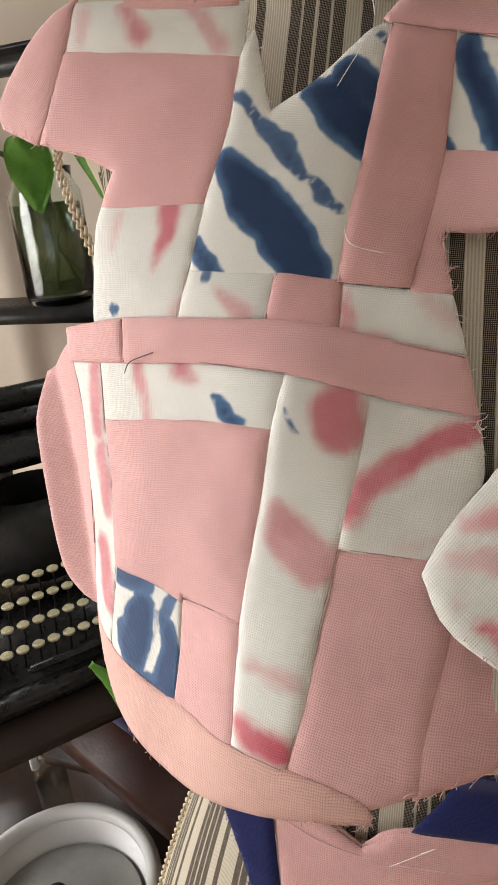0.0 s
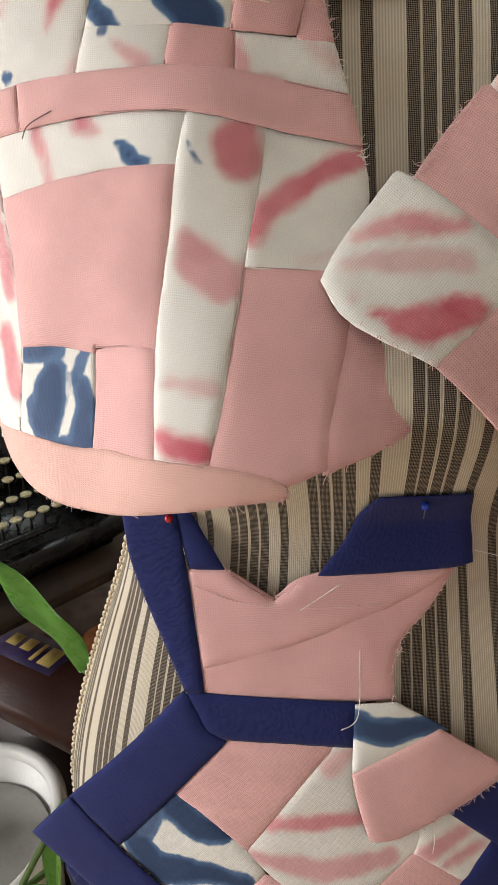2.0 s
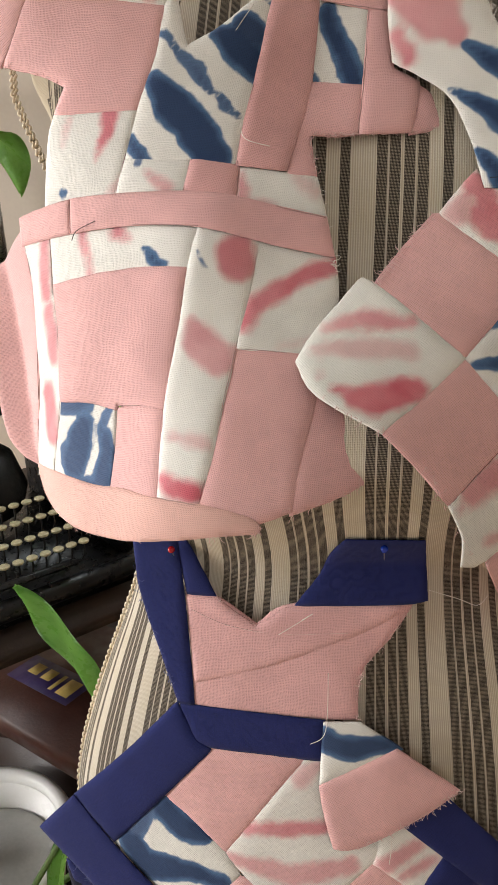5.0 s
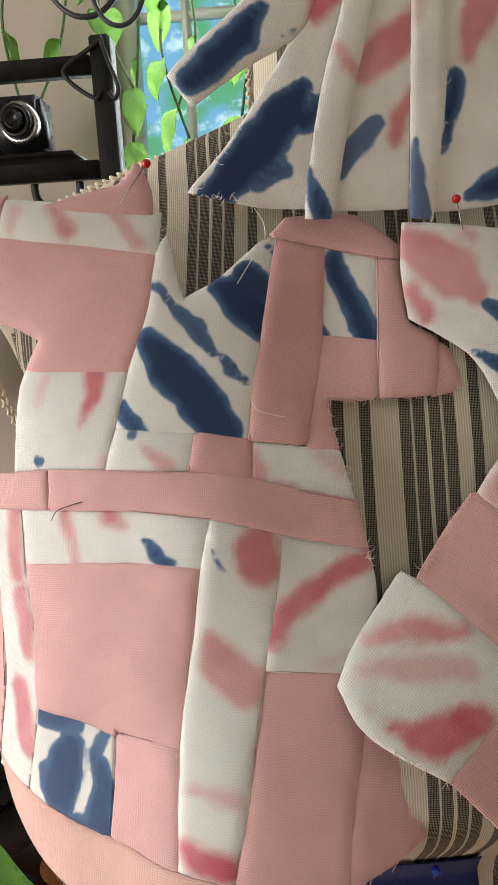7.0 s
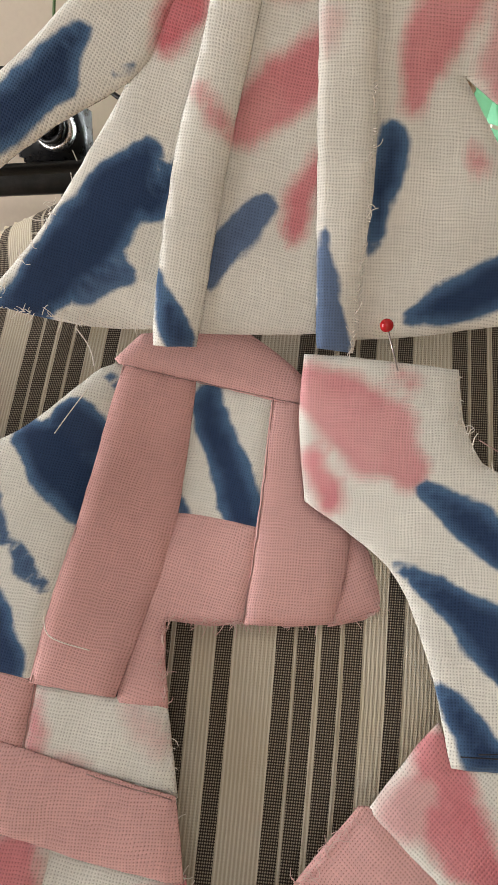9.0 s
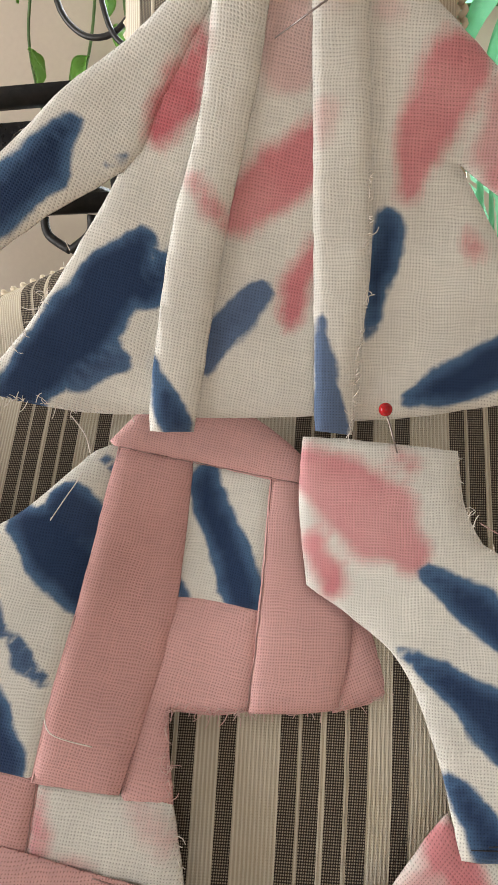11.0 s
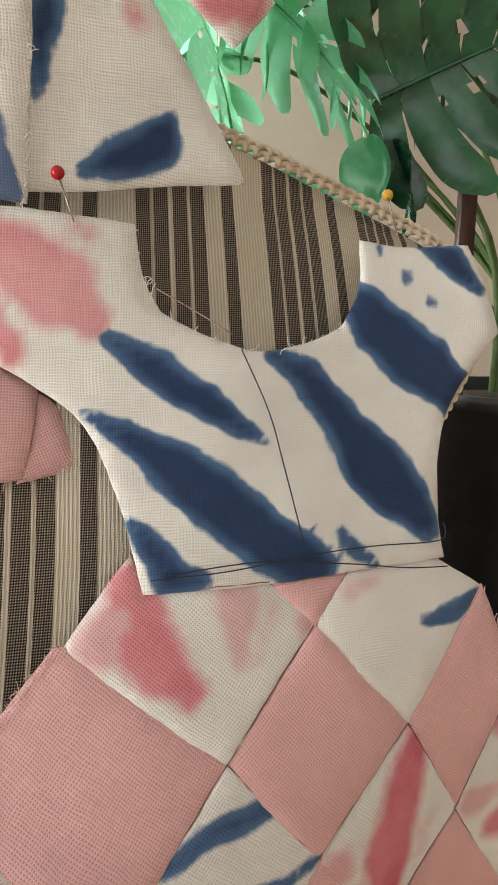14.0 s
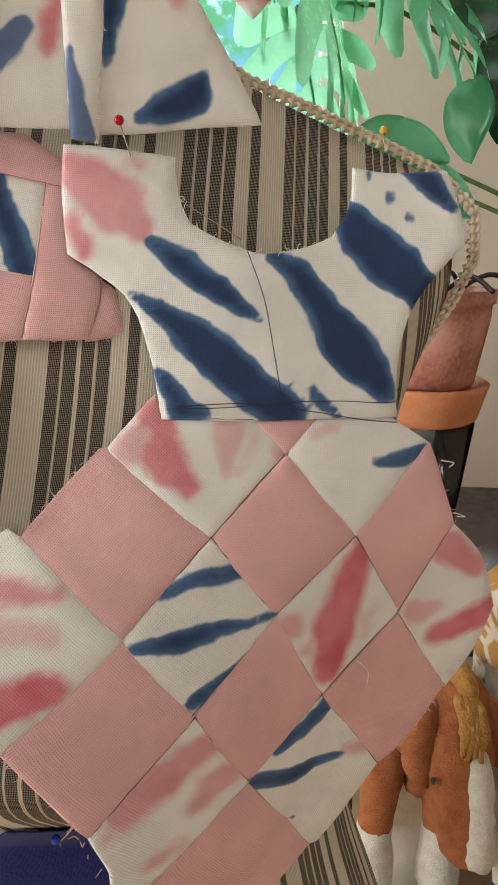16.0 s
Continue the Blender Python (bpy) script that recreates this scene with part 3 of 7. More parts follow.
for s in (-1, 1):
    braid(form, [shoulder(s, z) for z in (1.466, 1.457, 1.446, 1.438, 1.427, 1.417, 1.408, 1.399, 1.389)])
braid(form, [shoulder(1, 1.389), (0.211, 0.124, 1.378), (0.214, 0.134, 1.356), (0.206, 0.143, 1.335), (0.194, 0.143, 1.316), (0.181, 0.141, 1.298)])
braid(form, [shoulder(-1, 1.389), (-0.226, 0.086, 1.372), (-0.223, 0.082, 1.350), (-0.213, 0.078, 1.330), (-0.203, 0.077, 1.310), (-0.193, 0.078, 1.29)], 0.0021)
braid(form, [(-level(z, Z_W, WIDTH) - 0.001, level(z, Z_M, MIDDLE) - 0.14 * level(z, Z_W, WIDTH) - 0.004, z) for z in (0.81, 0.84, 0.87, 0.90, 0.93, 0.96, 0.99, 1.02, 1.05, 1.08, 1.11)], 0.0022)
for s in (-1, 1):
    braid(form, [(s * 0.064, 0.105, 1.560 - 0.011 * k) for k in range(9)], 0.0026)

bib = on_form("patchwork_dress", "pink and dyed white patchwork pinafore dress pinned over the bust", "doll dress", "small patchwork clothes")
diamond = on_form("patchwork_dress", "dress with striped blue bodice and pink diamond patchwork skirt", "doll dress", "small patchwork clothes")
navy = on_form("patchwork_dress", "navy bordered patchwork dress with a pink bodice", "doll dress", "small patchwork clothes")
trapeze = on_form("trapeze_dress", "white trapeze dress with blue and pink brush strokes", "doll dress", "small patchwork clothes")
trousers = on_form("patchwork_trousers", "navy and white patchwork trousers hanging under the form", "doll trousers", "small patchwork clothes")
skirt = on_form("patchwork_skirt", "frayed pink and dyed white skirt hanging under the form", "doll skirt", "small patchwork clothes")

panel("side_flap", bib, pink_linen, drape_bib, 1,
      [(-0.210, 1.264), (-0.246, 1.246), (-0.255, 1.220), (-0.253, 1.190), (-0.244, 1.137), (-0.233, 1.119), (-0.220, 1.111), (-0.205, 1.156), (-0.202, 1.195), (-0.204, 1.230), (-0.210, 1.253)])
panel("side_strip", bib, dyed_linen, drape_bib, 2,
      [(-0.210, 1.253), (-0.184, 1.253), (-0.182, 1.225), (-0.175, 1.189), (-0.174, 1.161), (-0.178, 1.132), (-0.184, 1.112), (-0.219, 1.104), (-0.202, 1.157), (-0.202, 1.195), (-0.204, 1.230)], [
        ("p", 0.80, [(-0.1885, 1.2502, 0.0056), (-0.1879, 1.2202, 0.0056)]),
        ("p", 0.75, [(-0.1855, 1.2095, 0.0062), (-0.1805, 1.1827, 0.0058)]),
        ("p", 0.80, [(-0.1878, 1.1606, 0.0083), (-0.1827, 1.1366, 0.0081)])])
panel("panel", bib, dyed_linen, drape_bib, 2,
      [(-0.183, 1.253), (-0.122, 1.253), (-0.083, 1.249), (-0.087, 1.227), (-0.123, 1.229), (-0.181, 1.225)], [
        ("p", 0.80, [(-0.1566, 1.2500, 0.0042), (-0.1521, 1.2374, 0.0031), (-0.1495, 1.2276, 0.0031)]),
        ("p", 0.80, [(-0.1323, 1.2506, 0.0045), (-0.1246, 1.2467, 0.0022)]),
        ("b", 1.00, [(-0.1146, 1.2391, 0.0014), (-0.1094, 1.2346, 0.0038), (-0.1020, 1.2295, 0.0035)])])
panel("panel", bib, pink_linen, drape_bib, 2,
      [(-0.181, 1.225), (-0.123, 1.229), (-0.088, 1.227), (-0.093, 1.180), (-0.096, 1.153), (-0.110, 1.155), (-0.128, 1.155), (-0.129, 1.152), (-0.150, 1.156), (-0.175, 1.156)])
panel("panel", bib, dyed_linen, drape_bib, 2,
      [(-0.175, 1.156), (-0.150, 1.156), (-0.129, 1.152), (-0.130, 1.132), (-0.131, 1.108), (-0.156, 1.110), (-0.182, 1.108), (-0.179, 1.130)], [
        ("b", 0.72, [(-0.1732, 1.1547, 0.0072), (-0.1590, 1.1549, 0.0064), (-0.1496, 1.1540, 0.0034)]),
        ("b", 0.75, [(-0.1524, 1.1443, 0.0067), (-0.1575, 1.1329, 0.0110), (-0.1611, 1.1200, 0.0098)]),
        ("b", 0.65, [(-0.1705, 1.1289, 0.0034), (-0.1682, 1.1211, 0.0047)]),
        ("b", 0.65, [(-0.1403, 1.1429, 0.0027), (-0.1332, 1.1546, 0.0027)]),
        ("b", 0.75, [(-0.1381, 1.1116, 0.0086), (-0.1354, 1.1270, 0.0063), (-0.1374, 1.1377, 0.0048), (-0.1415, 1.1426, 0.0024)]),
        ("b", 0.70, [(-0.1559, 1.1081, 0.0064), (-0.1405, 1.1108, 0.0060)]),
        ("b", 0.60, [(-0.1408, 1.1614, 0.0031), (-0.1334, 1.1582, 0.0027)])])
panel("panel", bib, pink_linen, drape_bib, 2,
      [(-0.128, 1.153), (-0.110, 1.155), (-0.096, 1.153), (-0.096, 1.134), (-0.096, 1.109), (-0.113, 1.108), (-0.131, 1.108), (-0.130, 1.132)])
panel("hem", bib, peach_linen, drape_bib, 3.4,
      [(-0.217, 1.113), (-0.175, 1.113), (-0.144, 1.110), (-0.120, 1.111), (-0.096, 1.109), (-0.075, 1.108), (-0.049, 1.103), (-0.042, 1.098), (-0.044, 1.096), (-0.059, 1.095), (-0.079, 1.092), (-0.117, 1.087), (-0.152, 1.086), (-0.181, 1.091), (-0.204, 1.100)])
panel("center_strip", bib, dyed_linen, drape_bib, 2.5,
      [(-0.083, 1.249), (-0.052, 1.242), (-0.054, 1.222), (-0.060, 1.184), (-0.065, 1.155), (-0.069, 1.128), (-0.074, 1.107), (-0.096, 1.109), (-0.096, 1.153), (-0.090, 1.201), (-0.087, 1.227)], [
        ("p", 0.85, [(-0.0621, 1.2348, 0.0105), (-0.0612, 1.2298, 0.0110)]),
        ("b", 0.60, [(-0.0815, 1.2360, 0.0009), (-0.0766, 1.2270, 0.0009)]),
        ("p", 0.70, [(-0.0856, 1.1981, 0.0032), (-0.0787, 1.1882, 0.0098), (-0.0671, 1.1781, 0.0089)]),
        ("p", 0.60, [(-0.0607, 1.1826, 0.0049), (-0.0666, 1.1713, 0.0030)]),
        ("p", 0.50, [(-0.0912, 1.1415, 0.0027), (-0.0726, 1.1381, 0.0039)]),
        ("p", 1.00, [(-0.0928, 1.1185, 0.0048), (-0.0876, 1.1148, 0.0067), (-0.0749, 1.1136, 0.0053)])])
panel("panel", bib, dyed_linen, drape_bib, 2,
      [(-0.052, 1.241), (-0.013, 1.233), (-0.011, 1.220), (-0.011, 1.208), (-0.016, 1.198), (-0.024, 1.181), (-0.039, 1.183), (-0.060, 1.185), (-0.056, 1.209)], [
        ("p", 0.95, [(-0.0117, 1.2301, 0.0053), (-0.0331, 1.2191, 0.0053), (-0.0504, 1.2079, 0.0059), (-0.0576, 1.1976, 0.0049)]),
        ("p", 0.30, [(-0.0392, 1.1856, 0.0017), (-0.0220, 1.1898, 0.0021)])])
panel("panel", bib, pink_linen, drape_bib, 2,
      [(-0.060, 1.184), (-0.039, 1.183), (-0.024, 1.181), (-0.019, 1.165), (-0.020, 1.154), (-0.025, 1.132), (-0.028, 1.106), (-0.044, 1.100), (-0.054, 1.104), (-0.074, 1.107), (-0.069, 1.128), (-0.064, 1.157)])
panel("panel", bib, pink_linen, drape_bib, 1.5,
      [(-0.019, 1.164), (-0.006, 1.155), (0.005, 1.144), (0.001, 1.131), (0.005, 1.118), (-0.007, 1.112), (-0.029, 1.104), (-0.026, 1.128), (-0.022, 1.145)])
panel("waistband", bib, pink_linen, drape_bib, 4,
      [(-0.166, 1.272), (-0.112, 1.270), (-0.074, 1.267), (-0.044, 1.260), (-0.018, 1.254), (-0.013, 1.233), (-0.042, 1.239), (-0.082, 1.249), (-0.122, 1.253), (-0.165, 1.253)])
panel("waistband", bib, pink_linen, drape_bib, 3.4,
      [(-0.212, 1.269), (-0.166, 1.272), (-0.165, 1.253), (-0.212, 1.253)])
panel("shoulder_panel", bib, dyed_linen, drape_bib, 2,
      [(-0.185, 1.407), (-0.109, 1.400), (-0.111, 1.378), (-0.143, 1.383), (-0.192, 1.389)], [
        ("p", 0.80, [(-0.1605, 1.4017, 0.0040), (-0.1548, 1.3905, 0.0050)]),
        ("p", 0.60, [(-0.1304, 1.3986, 0.0034), (-0.1198, 1.3827, 0.0048)]),
        ("p", 0.40, [(-0.1806, 1.4030, 0.0041), (-0.1831, 1.3924, 0.0036)])])
panel("sleeve_flap", bib, pink_linen, drape_bib, 2,
      [(-0.183, 1.409), (-0.201, 1.401), (-0.226, 1.383), (-0.238, 1.373), (-0.237, 1.366), (-0.215, 1.355), (-0.207, 1.364), (-0.192, 1.389), (-0.185, 1.407)])
panel("panel", bib, pink_linen, drape_bib, 2,
      [(-0.192, 1.389), (-0.111, 1.378), (-0.115, 1.349), (-0.125, 1.319), (-0.147, 1.320), (-0.178, 1.322), (-0.170, 1.337), (-0.187, 1.346), (-0.213, 1.355), (-0.207, 1.364)])
panel("panel", bib, dyed_linen, drape_bib, 2,
      [(-0.178, 1.322), (-0.125, 1.318), (-0.130, 1.294), (-0.135, 1.271), (-0.163, 1.272), (-0.187, 1.272), (-0.183, 1.308)], [
        ("p", 0.90, [(-0.1408, 1.3180, 0.0063), (-0.1421, 1.3058, 0.0045), (-0.1474, 1.2933, 0.0016)]),
        ("p", 0.40, [(-0.1680, 1.3183, 0.0031), (-0.1715, 1.3035, 0.0025)]),
        ("b", 0.85, [(-0.1718, 1.2760, 0.0031), (-0.1718, 1.2760, 0.0031)]),
        ("p", 0.45, [(-0.1387, 1.2732, 0.0033), (-0.1277, 1.2813, 0.0025)])])
panel("panel", bib, dyed_linen, drape_bib, 2,
      [(-0.111, 1.378), (-0.106, 1.388), (-0.101, 1.364), (-0.098, 1.354), (-0.080, 1.365), (-0.059, 1.385), (-0.051, 1.387), (-0.054, 1.370), (-0.060, 1.331), (-0.064, 1.306), (-0.066, 1.284), (-0.094, 1.288), (-0.130, 1.291), (-0.122, 1.326), (-0.115, 1.349)], [
        ("b", 1.00, [(-0.1156, 1.3357, 0.0053), (-0.1035, 1.3199, 0.0105), (-0.0896, 1.3040, 0.0120), (-0.0784, 1.2877, 0.0095)]),
        ("b", 0.90, [(-0.1278, 1.3002, 0.0047), (-0.1182, 1.2895, 0.0046)]),
        ("b", 0.75, [(-0.1118, 1.3624, 0.0018), (-0.1017, 1.3518, 0.0027), (-0.0897, 1.3368, 0.0047), (-0.0826, 1.3256, 0.0023)]),
        ("b", 0.75, [(-0.0774, 1.3244, 0.0023), (-0.0740, 1.3189, 0.0038), (-0.0671, 1.3112, 0.0017)]),
        ("b", 1.00, [(-0.0814, 1.3612, 0.0049), (-0.0711, 1.3555, 0.0103), (-0.0606, 1.3428, 0.0108), (-0.0569, 1.3315, 0.0036)]),
        ("b", 0.90, [(-0.0669, 1.3669, 0.0080), (-0.0603, 1.3612, 0.0086)]),
        ("b", 0.70, [(-0.0568, 1.3828, 0.0016), (-0.0514, 1.3782, 0.0016)])])
panel("panel", bib, dyed_linen, drape_bib, 2,
      [(-0.130, 1.291), (-0.091, 1.288), (-0.094, 1.270), (-0.112, 1.270), (-0.135, 1.271)], [
        ("p", 0.65, [(-0.1145, 1.2812, 0.0032), (-0.1046, 1.2727, 0.0050)]),
        ("b", 0.50, [(-0.1208, 1.2875, 0.0029), (-0.1208, 1.2875, 0.0029)])])
panel("panel", bib, rose_linen, drape_bib, 2.4,
      [(-0.091, 1.288), (-0.065, 1.284), (-0.065, 1.264), (-0.094, 1.270)])
panel("panel", bib, dyed_linen, drape_bib, 2,
      [(-0.065, 1.283), (-0.024, 1.277), (-0.018, 1.254), (-0.044, 1.260), (-0.065, 1.264)], [
        ("p", 0.80, [(-0.0638, 1.2781, 0.0027), (-0.0614, 1.2664, 0.0039)]),
        ("p", 0.60, [(-0.0555, 1.2621, 0.0024), (-0.0456, 1.2597, 0.0018)]),
        ("p", 0.40, [(-0.0349, 1.2768, 0.0031), (-0.0245, 1.2672, 0.0043)])])
panel("strap", bib, rose_linen, drape_bib, 3,
      [(-0.051, 1.387), (-0.027, 1.382), (-0.029, 1.350), (-0.032, 1.320), (-0.040, 1.281), (-0.066, 1.284), (-0.064, 1.306), (-0.060, 1.331), (-0.054, 1.370)])
panel("collar", bib, pink_linen, drape_bib, 3,
      [(-0.172, 1.401), (-0.152, 1.407), (-0.129, 1.414), (-0.120, 1.426), (-0.114, 1.412), (-0.113, 1.399), (-0.141, 1.399), (-0.171, 1.402)])
panel("panel", bib, pink_linen, drape_bib, 2,
      [(-0.030, 1.336), (-0.001, 1.333), (-0.003, 1.303), (-0.015, 1.302), (-0.029, 1.303), (-0.027, 1.290), (-0.024, 1.278), (-0.039, 1.278), (-0.036, 1.306)])
panel("panel", bib, dyed_linen, drape_bib, 2,
      [(-0.026, 1.382), (0.001, 1.377), (-0.000, 1.353), (-0.001, 1.333), (-0.015, 1.335), (-0.030, 1.336), (-0.029, 1.358)], [
        ("b", 1.00, [(-0.0214, 1.3760, 0.0052), (-0.0179, 1.3632, 0.0060), (-0.0115, 1.3498, 0.0072), (-0.0068, 1.3360, 0.0074)]),
        ("b", 0.85, [(-0.0308, 1.3414, 0.0018), (-0.0274, 1.3346, 0.0024)])])
panel("strap", bib, pink_linen, drape_bib, 3,
      [(0.001, 1.377), (0.012, 1.375), (0.014, 1.350), (0.015, 1.341), (0.029, 1.333), (0.028, 1.320), (0.025, 1.304), (0.009, 1.303), (-0.002, 1.303), (-0.001, 1.333), (0.000, 1.353)])
panel("panel", bib, pink_linen, drape_bib, 2,
      [(0.030, 1.331), (0.036, 1.325), (0.043, 1.308), (0.038, 1.306), (0.024, 1.303), (0.028, 1.315)])
panel("shoulder_strap", bib, pink_linen, drape_bib, 3.4,
      [(-0.054, 1.389), (-0.046, 1.398), (-0.028, 1.400), (-0.010, 1.400), (0.003, 1.391), (0.012, 1.383), (0.012, 1.376), (0.001, 1.377), (-0.026, 1.383), (-0.049, 1.387)])
panel("panel", diamond, dyed_linen, drape_diamond, 3,
      [(0.059, 1.279), (0.063, 1.269), (0.102, 1.269), (0.117, 1.255), (0.086, 1.219), (0.067, 1.233), (0.040, 1.255), (0.050, 1.268)], [
        ("p", 0.90, [(0.0582, 1.2727, 0.0075), (0.0624, 1.2547, 0.0107), (0.0760, 1.2388, 0.0053)]),
        ("p", 0.60, [(0.0504, 1.2549, 0.0080), (0.0570, 1.2618, 0.0081)]),
        ("p", 0.50, [(0.0909, 1.2628, 0.0082), (0.0922, 1.2479, 0.0034)]),
        ("p", 0.40, [(0.1031, 1.2620, 0.0027), (0.0978, 1.2460, 0.0013)]),
        ("p", 0.70, [(0.1139, 1.2548, 0.0038), (0.1139, 1.2548, 0.0038)]),
        ("b", 0.80, [(0.0884, 1.2320, 0.0008), (0.0884, 1.2320, 0.0008)])])
panel("panel", diamond, pink_linen, drape_diamond, 3,
      [(0.102, 1.269), (0.130, 1.270), (0.117, 1.254)])
panel("panel", diamond, dyed_linen, drape_diamond, 3,
      [(0.130, 1.270), (0.163, 1.271), (0.181, 1.260), (0.166, 1.240), (0.149, 1.218), (0.133, 1.235), (0.117, 1.255)], [
        ("b", 0.95, [(0.1544, 1.2511, 0.0008), (0.1640, 1.2516, 0.0031), (0.1787, 1.2563, 0.0029)]),
        ("p", 0.50, [(0.1299, 1.2641, 0.0028), (0.1412, 1.2668, 0.0021)])])
panel("panel", diamond, pink_linen, drape_diamond, 3,
      [(0.037, 1.255), (0.040, 1.255), (0.086, 1.219), (0.053, 1.180), (0.029, 1.200), (0.008, 1.218), (0.022, 1.237)])
panel("panel", diamond, pink_linen, drape_diamond, 3,
      [(0.117, 1.254), (0.149, 1.218), (0.114, 1.185), (0.086, 1.219)])
panel("panel", diamond, pink_linen, drape_diamond, 3,
      [(0.149, 1.218), (0.182, 1.260), (0.194, 1.226), (0.195, 1.222), (0.171, 1.180)])
panel("panel", diamond, dyed_linen, drape_diamond, 3.4,
      [(0.000, 1.220), (0.008, 1.218), (0.053, 1.180), (0.034, 1.161), (0.014, 1.145), (0.014, 1.144), (-0.018, 1.162), (-0.029, 1.178), (-0.021, 1.193)], [
        ("p", 0.75, [(-0.0158, 1.1957, 0.0030), (0.0044, 1.1994, 0.0055), (0.0259, 1.1978, 0.0047)]),
        ("p", 0.45, [(-0.0204, 1.1836, 0.0023), (0.0026, 1.1848, 0.0065), (0.0280, 1.1824, 0.0039)]),
        ("p", 1.00, [(-0.0088, 1.1642, 0.0028), (0.0107, 1.1593, 0.0090), (0.0299, 1.1657, 0.0059)]),
        ("p", 0.40, [(-0.0169, 1.1723, 0.0025), (-0.0169, 1.1723, 0.0025)])])
panel("panel", diamond, dyed_linen, drape_diamond, 3,
      [(0.086, 1.219), (0.115, 1.185), (0.081, 1.147), (0.053, 1.180)], [
        ("b", 0.90, [(0.0648, 1.1966, 0.0017), (0.0790, 1.2027, 0.0037), (0.1021, 1.2052, 0.0036)]),
        ("b", 0.90, [(0.0584, 1.1761, 0.0026), (0.0734, 1.1778, 0.0054), (0.0934, 1.1818, 0.0036), (0.1150, 1.1854, 0.0011)]),
        ("b", 0.95, [(0.0798, 1.1522, 0.0032), (0.0906, 1.1572, 0.0038), (0.1030, 1.1680, 0.0013)])])
panel("panel", diamond, dyed_linen, drape_diamond, 3,
      [(0.149, 1.217), (0.171, 1.180), (0.136, 1.143), (0.114, 1.184)], [
        ("p", 1.00, [(0.1516, 1.2113, 0.0066), (0.1464, 1.1947, 0.0081), (0.1403, 1.1767, 0.0113), (0.1376, 1.1533, 0.0059)]),
        ("p", 0.65, [(0.1207, 1.1798, 0.0070), (0.1207, 1.1798, 0.0070)]),
        ("p", 0.50, [(0.1285, 1.1677, 0.0044), (0.1285, 1.1677, 0.0044)]),
        ("p", 0.40, [(0.1587, 1.1830, 0.0024), (0.1534, 1.1713, 0.0024)])])
panel("panel", diamond, dyed_linen, drape_diamond, 3,
      [(0.195, 1.222), (0.210, 1.206), (0.219, 1.180), (0.212, 1.158), (0.199, 1.136), (0.171, 1.179)], [
        ("p", 0.80, [(0.1940, 1.2110, 0.0088), (0.2091, 1.2014, 0.0063)]),
        ("p", 1.00, [(0.2179, 1.1778, 0.0075), (0.1923, 1.1662, 0.0062)]),
        ("p", 0.60, [(0.1797, 1.1791, 0.0072), (0.1912, 1.1802, 0.0032)]),
        ("p", 0.50, [(0.2019, 1.1440, 0.0022), (0.2019, 1.1440, 0.0022)])])
panel("panel", diamond, pink_linen, drape_diamond, 3,
      [(0.053, 1.180), (0.082, 1.146), (0.046, 1.109), (0.029, 1.129), (0.014, 1.144), (0.014, 1.145)])
panel("panel", diamond, pink_linen, drape_diamond, 3,
      [(0.114, 1.185), (0.136, 1.143), (0.104, 1.109), (0.082, 1.146)])
panel("panel", diamond, pink_linen, drape_diamond, 3,
      [(0.171, 1.178), (0.198, 1.137), (0.182, 1.107), (0.167, 1.093), (0.136, 1.142)])
panel("panel", diamond, dyed_linen, drape_diamond, 3,
      [(0.082, 1.145), (0.104, 1.108), (0.066, 1.080), (0.053, 1.079), (0.053, 1.093), (0.046, 1.109)], [
        ("p", 0.75, [(0.0855, 1.1325, 0.0065), (0.0709, 1.1228, 0.0086), (0.0588, 1.1145, 0.0076)]),
        ("p", 0.70, [(0.0956, 1.1171, 0.0071), (0.0835, 1.1090, 0.0050)]),
        ("p", 0.60, [(0.0651, 1.0904, 0.0028), (0.0782, 1.0935, 0.0027)]),
        ("p", 0.50, [(0.0514, 1.1086, 0.0031), (0.0514, 1.1086, 0.0031)])])
panel("panel", diamond, dyed_linen, drape_diamond, 3,
      [(0.136, 1.142), (0.167, 1.093), (0.148, 1.062), (0.137, 1.048), (0.133, 1.048), (0.104, 1.108)], [
        ("b", 0.95, [(0.1383, 1.1369, 0.0036), (0.1259, 1.1250, 0.0039), (0.1146, 1.1189, 0.0022)]),
        ("b", 0.95, [(0.1057, 1.1063, 0.0043), (0.1239, 1.1021, 0.0054), (0.1469, 1.1025, 0.0021)]),
        ("p", 0.65, [(0.1592, 1.1061, 0.0050), (0.1496, 1.1057, 0.0036)]),
        ("b", 0.70, [(0.1234, 1.0705, 0.0018), (0.1234, 1.0705, 0.0018)])])
panel("panel", diamond, pink_linen, drape_diamond, 3,
      [(0.104, 1.108), (0.133, 1.047), (0.114, 1.024), (0.092, 1.022), (0.066, 1.078)])
